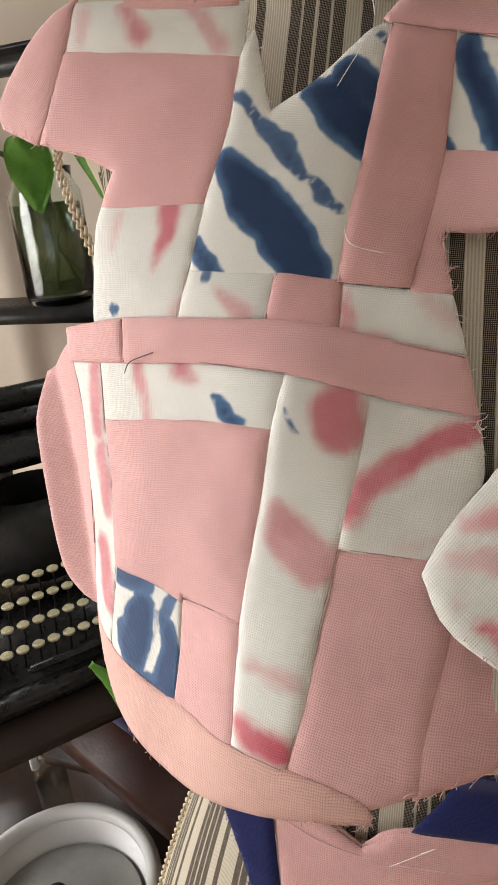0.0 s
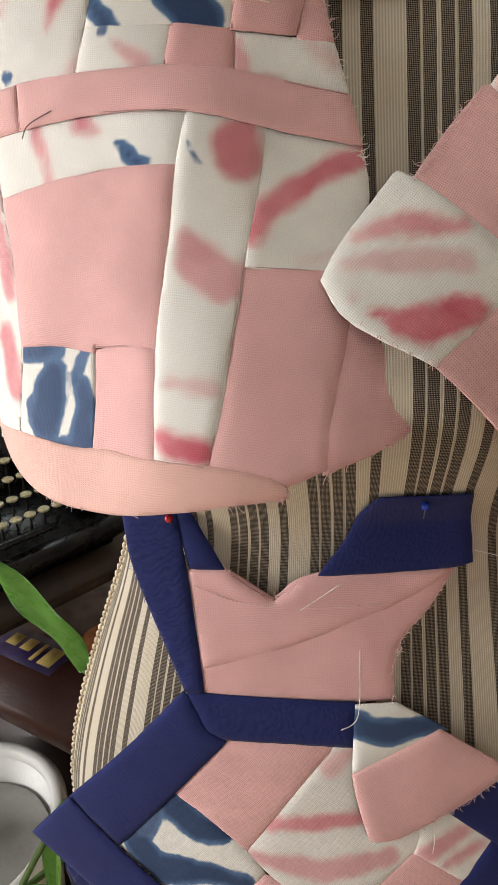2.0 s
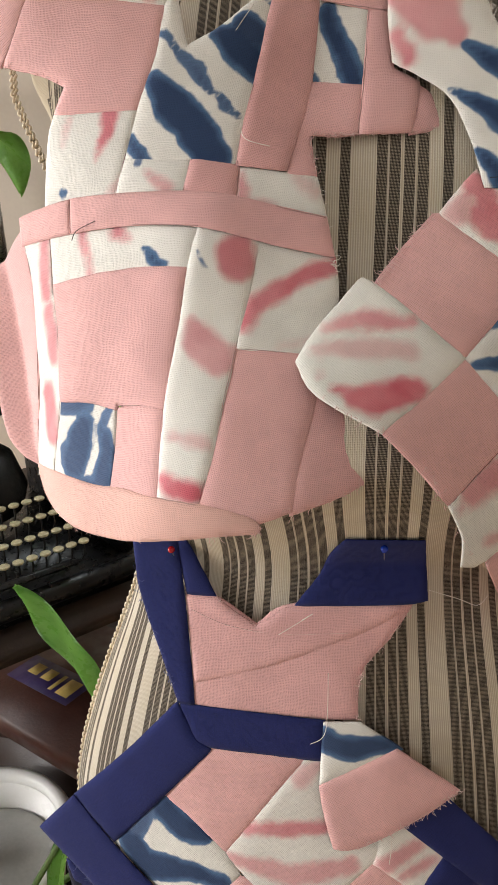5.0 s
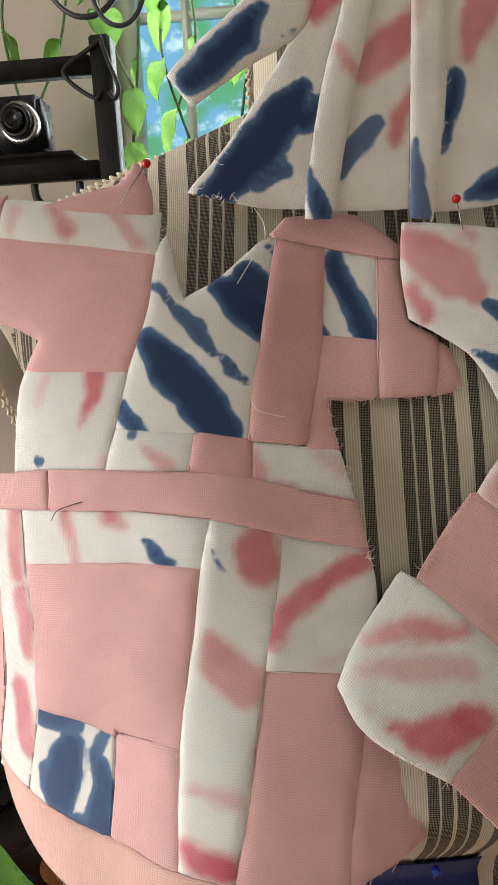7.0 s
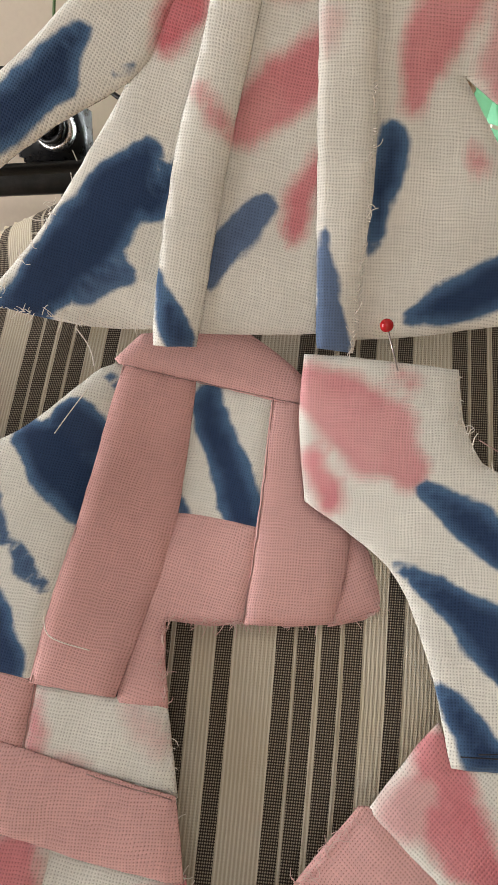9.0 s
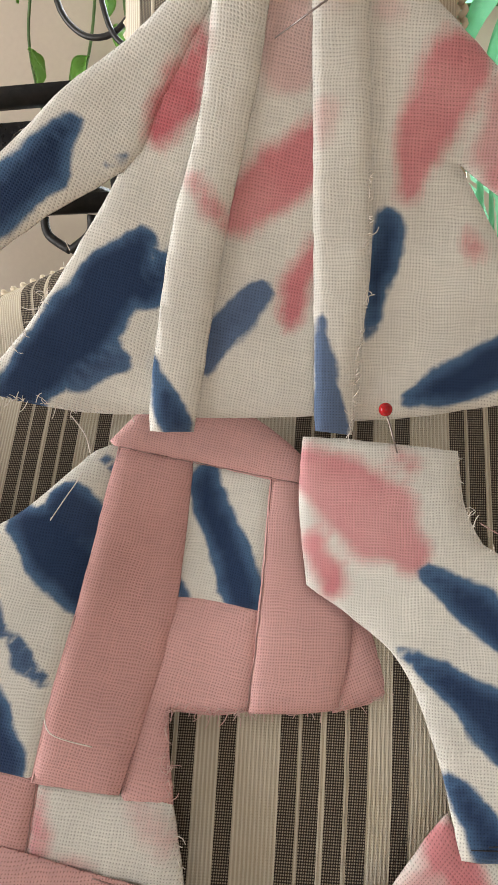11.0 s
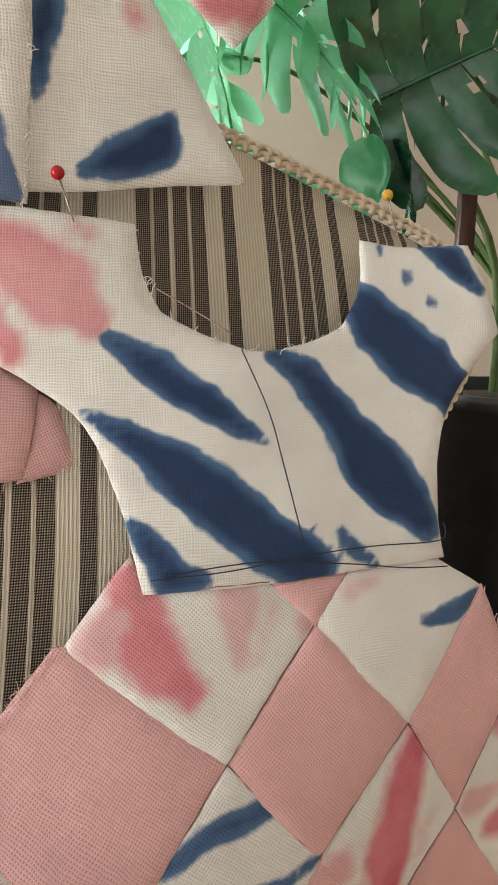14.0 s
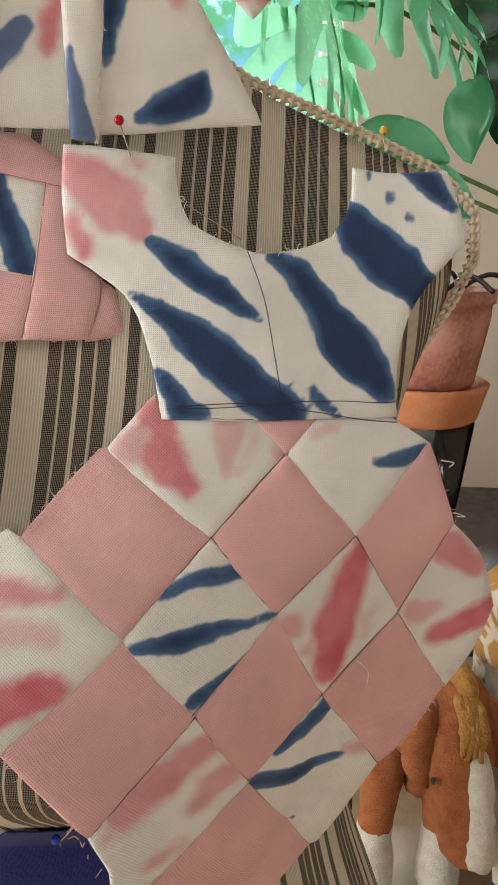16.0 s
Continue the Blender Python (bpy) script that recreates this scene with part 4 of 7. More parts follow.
panel("bodice", diamond, dyed_linen, drape_diamond, 4.5,
      [(0.013, 1.391), (0.030, 1.390), (0.062, 1.387), (0.064, 1.370), (0.070, 1.357), (0.086, 1.349), (0.104, 1.344), (0.123, 1.348), (0.136, 1.354), (0.144, 1.369), (0.145, 1.387), (0.162, 1.385), (0.189, 1.387), (0.195, 1.369), (0.198, 1.353), (0.190, 1.345), (0.176, 1.327), (0.168, 1.308), (0.165, 1.284), (0.166, 1.272), (0.140, 1.271), (0.102, 1.269), (0.063, 1.269), (0.057, 1.294), (0.046, 1.320), (0.031, 1.333), (0.015, 1.343), (0.012, 1.369)], [
        ("p", 0.75, [(0.0151, 1.3808, 0.0079), (0.0274, 1.3734, 0.0129), (0.0380, 1.3640, 0.0135), (0.0469, 1.3554, 0.0077)]),
        ("p", 0.85, [(0.0160, 1.3568, 0.0044), (0.0235, 1.3437, 0.0053)]),
        ("p", 0.70, [(0.0430, 1.3858, 0.0027), (0.0478, 1.3827, 0.0034)]),
        ("b", 1.00, [(0.0520, 1.3490, 0.0029), (0.0670, 1.3398, 0.0066), (0.0836, 1.3270, 0.0067), (0.0947, 1.3190, 0.0046), (0.1038, 1.3141, 0.0013)]),
        ("b", 1.00, [(0.0445, 1.3252, 0.0010), (0.0574, 1.3175, 0.0047), (0.0698, 1.3080, 0.0079), (0.0858, 1.2964, 0.0103), (0.1001, 1.2837, 0.0099), (0.1166, 1.2725, 0.0089)]),
        ("b", 1.00, [(0.0591, 1.2915, 0.0011), (0.0646, 1.2825, 0.0044), (0.0713, 1.2731, 0.0062), (0.0817, 1.2700, 0.0026)]),
        ("b", 1.00, [(0.1095, 1.3434, 0.0040), (0.1204, 1.3355, 0.0068), (0.1318, 1.3212, 0.0079), (0.1399, 1.3071, 0.0117), (0.1505, 1.2949, 0.0113), (0.1612, 1.2815, 0.0046)]),
        ("b", 1.00, [(0.1388, 1.3665, 0.0067), (0.1508, 1.3541, 0.0116), (0.1656, 1.3406, 0.0126), (0.1794, 1.3285, 0.0097)]),
        ("b", 1.00, [(0.1688, 1.3883, 0.0026), (0.1813, 1.3811, 0.0072), (0.1909, 1.3698, 0.0036)]),
        ("b", 0.60, [(0.1527, 1.3833, 0.0020), (0.1527, 1.3833, 0.0020)]),
        ("b", 0.65, [(0.1625, 1.3735, 0.0027), (0.1625, 1.3735, 0.0027)]),
        ("b", 0.60, [(0.1724, 1.3638, 0.0020), (0.1724, 1.3638, 0.0020)]),
        ("b", 0.50, [(0.1578, 1.3774, 0.0007), (0.1578, 1.3774, 0.0007)]),
        ("b", 0.85, [(0.1281, 1.2829, 0.0021), (0.1323, 1.2770, 0.0034), (0.1401, 1.2713, 0.0015)]),
        ("b", 0.60, [(0.1215, 1.2858, 0.0008), (0.1215, 1.2858, 0.0008)])])
panel("strap", navy, navy_cloth, drape_low, 3,
      [(-0.140, 1.075), (-0.115, 1.085), (-0.112, 1.076), (-0.107, 1.048), (-0.103, 1.012), (-0.099, 0.966), (-0.109, 0.966), (-0.118, 0.990), (-0.133, 1.030), (-0.137, 1.048)])
panel("strap_fold", navy, navy_cloth, drape_low, 2,
      [(-0.113, 1.083), (-0.106, 1.074), (-0.085, 1.037), (-0.103, 1.037), (-0.107, 1.055)])
panel("bodice", navy, pink_linen, drape_low, 1.5,
      [(-0.104, 1.037), (-0.084, 1.036), (-0.059, 1.021), (-0.036, 1.035), (0.033, 1.038), (0.020, 1.017), (0.005, 0.998), (0.002, 0.983), (0.002, 0.966), (-0.017, 0.965), (-0.099, 0.965), (-0.100, 0.994)])
panel("bodice_fold", navy, pink_linen, drape_low, 2.6,
      [(-0.103, 1.035), (-0.083, 1.035), (-0.073, 1.028), (-0.059, 1.020), (-0.050, 1.026), (-0.034, 1.034), (0.031, 1.037), (0.013, 1.025), (-0.011, 1.013), (-0.052, 0.996), (-0.074, 0.988), (-0.098, 0.981)])
panel("strap", navy, navy_cloth, drape_low, 3,
      [(-0.005, 1.080), (-0.000, 1.080), (0.038, 1.080), (0.041, 1.043), (0.034, 1.039), (-0.035, 1.035), (-0.021, 1.054), (-0.014, 1.069)])
panel("waistband", navy, navy_cloth, drape_low, 3,
      [(-0.108, 0.965), (-0.059, 0.965), (-0.017, 0.964), (-0.018, 0.939), (-0.056, 0.940), (-0.090, 0.940), (-0.099, 0.945)])
panel("border", navy, navy_cloth, drape_low, 3.4,
      [(-0.110, 0.966), (-0.098, 0.943), (-0.088, 0.938), (-0.120, 0.902), (-0.157, 0.861), (-0.188, 0.886), (-0.147, 0.926)])
panel("border", navy, navy_cloth, drape_low, 5,
      [(-0.188, 0.886), (-0.158, 0.861), (-0.101, 0.818), (-0.064, 0.785), (-0.034, 0.760), (-0.016, 0.742), (-0.022, 0.736), (-0.040, 0.740), (-0.092, 0.766), (-0.134, 0.798), (-0.182, 0.833), (-0.218, 0.854)])
panel("border", navy, navy_cloth, drape_low, 3.4,
      [(0.056, 0.881), (0.078, 0.863), (0.059, 0.838), (0.036, 0.799), (0.002, 0.761), (-0.017, 0.747), (-0.032, 0.759), (-0.001, 0.800), (0.030, 0.840)])
panel("border", navy, navy_cloth, drape_low, 4,
      [(0.027, 0.904), (0.057, 0.918), (0.089, 0.888), (0.091, 0.860), (0.078, 0.863), (0.056, 0.881)])
panel("panel", navy, pink_linen, drape_low, 2,
      [(-0.088, 0.938), (-0.056, 0.939), (-0.029, 0.938), (-0.079, 0.870), (-0.098, 0.887), (-0.119, 0.901)])
panel("panel", navy, dyed_linen, drape_low, 2,
      [(-0.119, 0.901), (-0.098, 0.887), (-0.079, 0.870), (-0.069, 0.857), (-0.101, 0.818), (-0.128, 0.838), (-0.157, 0.861)], [
        ("b", 0.90, [(-0.1236, 0.8950, 0.0090), (-0.1056, 0.8821, 0.0106), (-0.0891, 0.8805, 0.0052)]),
        ("b", 0.90, [(-0.1468, 0.8689, 0.0085), (-0.1345, 0.8515, 0.0112), (-0.1022, 0.8541, 0.0076), (-0.0777, 0.8503, 0.0052)]),
        ("b", 0.85, [(-0.1128, 0.8307, 0.0046), (-0.0925, 0.8335, 0.0090)]),
        ("b", 0.70, [(-0.1300, 0.8883, 0.0063), (-0.1410, 0.8726, 0.0074)])])
panel("panel", navy, dyed_linen, drape_low, 2,
      [(-0.029, 0.938), (-0.018, 0.939), (-0.016, 0.904), (-0.011, 0.886), (0.021, 0.889), (0.014, 0.875), (-0.032, 0.827), (-0.060, 0.852), (-0.079, 0.870)], [
        ("p", 0.85, [(-0.0649, 0.8896, 0.0051), (-0.0299, 0.8940, 0.0059), (-0.0112, 0.8971, 0.0041)]),
        ("p", 0.65, [(-0.0745, 0.8679, 0.0048), (-0.0369, 0.8624, 0.0075), (-0.0006, 0.8723, 0.0064)]),
        ("p", 0.50, [(-0.0309, 0.9266, 0.0063), (-0.0196, 0.9352, 0.0040)])])
panel("panel", navy, pink_linen, drape_low, 2,
      [(-0.069, 0.856), (-0.060, 0.852), (-0.032, 0.827), (-0.064, 0.786), (-0.101, 0.818)])
panel("panel", navy, pink_linen, drape_low, 2,
      [(-0.032, 0.827), (0.014, 0.875), (0.044, 0.856), (0.027, 0.830), (0.003, 0.797)])
panel("panel", navy, dyed_linen, drape_low, 2,
      [(-0.032, 0.827), (0.003, 0.800), (-0.011, 0.773), (-0.033, 0.757), (-0.064, 0.783)], [
        ("p", 0.80, [(-0.0234, 0.8134, 0.0067), (-0.0130, 0.7913, 0.0077)]),
        ("b", 0.60, [(-0.0192, 0.7838, 0.0052), (-0.0192, 0.7838, 0.0052)]),
        ("b", 0.50, [(-0.0343, 0.7729, 0.0035), (-0.0343, 0.7729, 0.0035)]),
        ("p", 0.30, [(-0.0459, 0.7983, 0.0039), (-0.0459, 0.7983, 0.0039)])])
panel("panel", navy, dyed_linen, drape_low, 2,
      [(0.014, 0.874), (0.019, 0.901), (0.031, 0.908), (0.060, 0.880), (0.042, 0.854)], [
        ("p", 0.70, [(0.0208, 0.8740, 0.0064), (0.0388, 0.8883, 0.0054)]),
        ("p", 0.70, [(0.0311, 0.8663, 0.0032), (0.0492, 0.8787, 0.0041)])])
panel("loose_patch", navy, dyed_linen, drape_low, 5,
      [(-0.017, 0.964), (0.004, 0.965), (0.029, 0.950), (-0.019, 0.925)], [
        ("b", 0.85, [(-0.0171, 0.9537, 0.0079), (0.0011, 0.9503, 0.0086), (0.0260, 0.9527, 0.0047)])])
panel("loose_patch", navy, pink_linen, drape_low, 6,
      [(-0.019, 0.924), (0.026, 0.950), (0.063, 0.925), (0.041, 0.908), (0.005, 0.887), (-0.010, 0.885), (-0.016, 0.907)])
panel("sleeve", trapeze, dyed_linen, drape_neck, 2.6,
      [(-0.006, 1.537), (-0.019, 1.519), (-0.036, 1.504), (-0.054, 1.492), (-0.070, 1.478), (-0.085, 1.466), (-0.098, 1.454), (-0.088, 1.442), (-0.064, 1.458), (-0.038, 1.473), (-0.028, 1.489), (-0.012, 1.516)], [
        ("b", 1.00, [(-0.0890, 1.4505, 0.0060), (-0.0760, 1.4610, 0.0078), (-0.0635, 1.4715, 0.0078), (-0.0535, 1.4828, 0.0036)]),
        ("p", 0.95, [(-0.0301, 1.4800, 0.0039), (-0.0228, 1.4902, 0.0069), (-0.0157, 1.5052, 0.0038)]),
        ("b", 0.70, [(-0.0431, 1.4712, 0.0011), (-0.0389, 1.4727, 0.0009)])])
panel("skirt_panel", trapeze, dyed_linen, drape_neck, 1.5,
      [(-0.004, 1.537), (-0.020, 1.510), (-0.039, 1.473), (-0.052, 1.453), (-0.072, 1.426), (-0.092, 1.405), (-0.058, 1.399), (-0.026, 1.399), (-0.024, 1.448), (-0.009, 1.496)], [
        ("b", 1.00, [(-0.0870, 1.4045, 0.0030), (-0.0759, 1.4061, 0.0082), (-0.0584, 1.4239, 0.0111), (-0.0432, 1.4403, 0.0105), (-0.0338, 1.4516, 0.0033)]),
        ("b", 1.00, [(-0.0349, 1.4361, 0.0064), (-0.0268, 1.4480, 0.0019)]),
        ("b", 0.80, [(-0.0581, 1.4094, 0.0043), (-0.0461, 1.4151, 0.0043)]),
        ("p", 0.95, [(-0.0301, 1.4800, 0.0039), (-0.0228, 1.4902, 0.0069), (-0.0157, 1.5052, 0.0038)])])
panel("skirt_panel", trapeze, dyed_linen, drape_neck, 2,
      [(0.001, 1.534), (0.020, 1.535), (0.020, 1.481), (0.019, 1.431), (0.019, 1.399), (-0.008, 1.398), (-0.026, 1.398), (-0.015, 1.451), (-0.002, 1.499)], [
        ("p", 0.85, [(-0.0068, 1.4591, 0.0070), (0.0065, 1.4699, 0.0093), (0.0169, 1.4757, 0.0097)]),
        ("p", 0.85, [(0.0086, 1.4292, 0.0044), (0.0106, 1.4383, 0.0051), (0.0156, 1.4487, 0.0038)]),
        ("p", 0.40, [(0.0089, 1.4994, 0.0085), (0.0110, 1.5171, 0.0075)]),
        ("b", 0.55, [(-0.0187, 1.4125, 0.0020), (-0.0100, 1.4259, 0.0059), (-0.0007, 1.4351, 0.0043)])])
panel("pleat", trapeze, dyed_linen, drape_neck, 4.5,
      [(-0.008, 1.534), (0.006, 1.535), (0.005, 1.525), (0.001, 1.499), (-0.011, 1.451), (-0.023, 1.393), (-0.036, 1.393), (-0.034, 1.410), (-0.026, 1.451), (-0.017, 1.480), (-0.013, 1.498)], [
        ("p", 0.70, [(-0.0189, 1.4669, 0.0030), (-0.0137, 1.4590, 0.0041), (-0.0083, 1.4530, 0.0025)]),
        ("b", 0.90, [(-0.0341, 1.4151, 0.0010), (-0.0305, 1.4024, 0.0052), (-0.0267, 1.3941, 0.0049)]),
        ("p", 0.40, [(-0.0129, 1.5075, 0.0017), (-0.0137, 1.5017, 0.0011)])])
panel("pleat", trapeze, dyed_linen, drape_neck, 4.5,
      [(0.017, 1.535), (0.031, 1.536), (0.031, 1.526), (0.033, 1.473), (0.033, 1.445), (0.030, 1.417), (0.028, 1.393), (0.017, 1.394), (0.017, 1.448)], [
        ("p", 0.40, [(0.0208, 1.4861, 0.0036), (0.0200, 1.4798, 0.0028)]),
        ("p", 0.20, [(0.0225, 1.5190, 0.0068), (0.0225, 1.5190, 0.0068)]),
        ("b", 0.50, [(0.0180, 1.4279, 0.0016), (0.0205, 1.4098, 0.0037), (0.0217, 1.3948, 0.0059)])])
panel("skirt_panel", trapeze, dyed_linen, drape_neck, 2,
      [(0.031, 1.538), (0.033, 1.532), (0.059, 1.509), (0.071, 1.498), (0.086, 1.486), (0.099, 1.474), (0.111, 1.463), (0.104, 1.455), (0.097, 1.448), (0.088, 1.455), (0.074, 1.465), (0.057, 1.477), (0.060, 1.472), (0.072, 1.453), (0.088, 1.428), (0.101, 1.406), (0.073, 1.403), (0.047, 1.399), (0.021, 1.397), (0.027, 1.442), (0.028, 1.505)], [
        ("p", 0.85, [(0.0577, 1.4995, 0.0103), (0.0501, 1.4845, 0.0093), (0.0448, 1.4675, 0.0046)]),
        ("p", 0.60, [(0.0742, 1.4891, 0.0102), (0.0686, 1.4754, 0.0050)]),
        ("p", 0.75, [(0.0628, 1.4545, 0.0030), (0.0652, 1.4485, 0.0035)]),
        ("p", 0.30, [(0.0382, 1.5138, 0.0050), (0.0382, 1.5138, 0.0050)]),
        ("b", 1.00, [(0.0393, 1.4583, 0.0034), (0.0376, 1.4456, 0.0047), (0.0348, 1.4334, 0.0030), (0.0330, 1.4226, 0.0012)]),
        ("b", 1.00, [(0.0459, 1.4027, 0.0029), (0.0582, 1.4084, 0.0067), (0.0719, 1.4151, 0.0079), (0.0771, 1.4247, 0.0012)]),
        ("p", 0.90, [(0.0900, 1.4596, 0.0066), (0.0988, 1.4625, 0.0108)]),
        ("p", 0.70, [(0.0724, 1.4702, 0.0063), (0.0724, 1.4702, 0.0063)])])
panel("leg", trousers, dark_cloth, drape_below, 2,
      [(-0.202, 0.824), (-0.166, 0.796), (-0.130, 0.762), (-0.042, 0.699), (-0.047, 0.668), (-0.103, 0.687), (-0.193, 0.723), (-0.195, 0.780)])
panel("strip", trousers, navy_cloth, drape_below, 3,
      [(-0.201, 0.828), (-0.178, 0.817), (-0.147, 0.788), (-0.164, 0.796), (-0.196, 0.810)])
panel("strip", trousers, dyed_linen, drape_below, 3.2,
      [(-0.192, 0.788), (-0.172, 0.791), (-0.159, 0.777), (-0.144, 0.765), (-0.182, 0.764)], [
        ("p", 0.85, [(-0.181, 0.779, 0.0075), (-0.144, 0.770, 0.0075)])])
panel("strip", trousers, navy_cloth, drape_below, 3.4,
      [(-0.193, 0.763), (-0.144, 0.765), (-0.101, 0.731), (-0.120, 0.746), (-0.188, 0.755)])
panel("strip", trousers, pink_linen, drape_below, 3.6,
      [(-0.143, 0.740), (-0.119, 0.747), (-0.101, 0.730)])
panel("waistband", trousers, navy_cloth, drape_below, 4,
      [(-0.194, 0.739), (-0.133, 0.720), (-0.042, 0.693), (-0.046, 0.667), (-0.103, 0.680), (-0.192, 0.706)])
panel("leg", trousers, dyed_linen, drape_below, 3,
      [(-0.197, 0.707), (-0.117, 0.679), (-0.049, 0.668), (-0.040, 0.635), (-0.031, 0.615), (-0.024, 0.536), (-0.243, 0.485), (-0.253, 0.653)], [
        ("p", 0.85, [(-0.095, 0.643, 0.0099), (-0.107, 0.581, 0.0099)]),
        ("p", 0.85, [(-0.067, 0.653, 0.0119), (-0.059, 0.590, 0.0119)])])
panel("scrap", trousers, mint_cloth, drape_below, 4.6,
      [(-0.194, 0.703), (-0.183, 0.701), (-0.167, 0.690), (-0.165, 0.677), (-0.178, 0.678), (-0.194, 0.689)])
panel("scrap", trousers, mint_cloth, drape_below, 4.4,
      [(-0.085, 0.672), (-0.049, 0.663), (-0.047, 0.631), (-0.067, 0.648)])
panel("band", trousers, white_linen, drape_below, 4.8,
      [(-0.137, 0.652), (-0.089, 0.686), (-0.079, 0.671), (-0.123, 0.631)])
panel("band", trousers, white_linen, drape_below, 4.2,
      [(-0.253, 0.653), (-0.201, 0.689), (-0.195, 0.681), (-0.229, 0.650), (-0.222, 0.578), (-0.233, 0.576)])
panel("band", trousers, white_linen, drape_below, 5.2,
      [(-0.166, 0.692), (-0.153, 0.691), (-0.123, 0.633), (-0.131, 0.624)])
panel("patch", trousers, navy_cloth, drape_below, 4.5,
      [(-0.231, 0.631), (-0.179, 0.669), (-0.155, 0.656), (-0.204, 0.611), (-0.198, 0.587), (-0.192, 0.537), (-0.217, 0.532)])
panel("patch", trousers, pink_linen, drape_below, 5,
      [(-0.209, 0.610), (-0.141, 0.658), (-0.140, 0.548), (-0.192, 0.537)])
panel("panel", skirt, dyed_linen, drape_below, 2,
      [(0.028, 0.753), (0.033, 0.777), (0.058, 0.799), (0.070, 0.791), (0.096, 0.799), (0.114, 0.568), (0.037, 0.550), (0.034, 0.632), (0.045, 0.683), (0.050, 0.721)], [
        ("p", 0.85, [(0.041, 0.769, 0.0113), (0.117, 0.792, 0.0113)]),
        ("p", 0.85, [(0.069, 0.682, 0.0133), (0.113, 0.753, 0.0133)]),
        ("b", 0.85, [(0.087, 0.761, 0.0095), (0.113, 0.743, 0.0095)]),
        ("b", 0.85, [(0.035, 0.599, 0.0135), (0.048, 0.708, 0.0135)]),
        ("p", 0.85, [(0.059, 0.722, 0.0096), (0.068, 0.703, 0.0096)])])
panel("panel", skirt, pink_linen, drape_below, 2.8,
      [(0.031, 0.763), (0.035, 0.777), (0.059, 0.798), (0.064, 0.772), (0.044, 0.735)])
panel("flap", skirt, pink_linen, drape_below, 4,
      [(0.050, 0.716), (0.057, 0.719), (0.073, 0.672), (0.064, 0.642), (0.058, 0.654)])
thread(diamond, black_thread, drape_diamond, 7.2, [(0.097, 1.345), (0.105, 1.324), (0.109, 1.306), (0.114, 1.280)])
thread(diamond, black_thread, drape_diamond, 7.2, [(0.065, 1.273), (0.089, 1.274), (0.119, 1.277), (0.140, 1.278), (0.164, 1.278), (0.166, 1.284)])
thread(diamond, black_thread, drape_diamond, 7.2, [(0.070, 1.274), (0.099, 1.276), (0.129, 1.273), (0.150, 1.270), (0.166, 1.269)])
thread(bib, white_thread, drape_bib, 4.5, [(-0.065, 1.306), (-0.062, 1.298), (-0.049, 1.294)])
thread(bib, black_thread, drape_bib, 5, [(-0.163, 1.248), (-0.159, 1.253), (-0.146, 1.257)])
thread(bib, white_thread, drape_bib, 3.5, [(-0.071, 1.362), (-0.067, 1.369), (-0.062, 1.378)])
thread(trapeze, white_thread, drape_neck, 4, [(-0.061, 1.397), (-0.057, 1.391), (-0.056, 1.385)])
thread(navy, white_thread, drape_low, 6, [(-0.025, 0.951), (-0.016, 0.960), (-0.015, 0.996)])
thread(navy, white_thread, drape_low, 3, [(0.042, 1.047), (0.059, 1.042), (0.070, 1.038), (0.076, 1.044)])
thread(navy, white_thread, drape_low, 5, [(-0.045, 1.017), (-0.025, 1.031), (-0.031, 1.027)])
thread(navy, white_thread, drape_low, 6.5, [(0.024, 0.893), (0.024, 0.887), (0.023, 0.878)])
thread(diamond, white_thread, drape_diamond, 6, [(0.187, 1.252), (0.193, 1.251), (0.191, 1.249)])
thread(diamond, white_thread, drape_diamond, 6, [(0.194, 1.228), (0.200, 1.226), (0.196, 1.226)])
thread(diamond, white_thread, drape_diamond, 4.5, [(0.152, 1.158), (0.158, 1.150), (0.157, 1.140)])
thread(navy, white_thread, drape_low, 5, [(-0.092, 0.779), (-0.084, 0.767), (-0.085, 0.754)])
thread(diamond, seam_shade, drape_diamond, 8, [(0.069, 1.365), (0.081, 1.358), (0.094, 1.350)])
thread(navy, pink_thread, drape_low, 3.2, [(-0.101, 1.028), (-0.077, 1.020), (-0.045, 1.017), (-0.004, 1.020)])
thread(trousers, white_thread, drape_below, 4, [(-0.171, 0.751), (-0.170, 0.742), (-0.168, 0.731), (-0.167, 0.726)])
thread(trousers, white_thread, drape_below, 4.5, [(-0.142, 0.725), (-0.135, 0.723), (-0.137, 0.714), (-0.129, 0.714), (-0.123, 0.719), (-0.119, 0.713)])
thread(trousers, white_thread, drape_below, 6, [(-0.178, 0.710), (-0.165, 0.713), (-0.152, 0.713)])
thread(trousers, white_thread, drape_below, 6, [(-0.210, 0.637), (-0.207, 0.629), (-0.209, 0.616)])
thread(trousers, navy_thread, drape_below, 5, [(-0.251, 0.644), (-0.230, 0.655), (-0.200, 0.683)])
thread(trousers, navy_thread, drape_below, 6, [(-0.165, 0.691), (-0.146, 0.657), (-0.126, 0.628)])
thread(trousers, navy_thread, drape_below, 6, [(-0.130, 0.648), (-0.103, 0.667), (-0.082, 0.679)])
thread(skirt, black_thread, drape_below, 4, [(0.051, 0.721), (0.066, 0.738), (0.084, 0.760), (0.095, 0.776)])
thread(skirt, black_thread, drape_below, 4, [(0.049, 0.713), (0.066, 0.731), (0.084, 0.753), (0.095, 0.767)])
thread(skirt, black_thread, drape_below, 4, [(0.045, 0.683), (0.056, 0.701), (0.077, 0.740), (0.096, 0.762)])
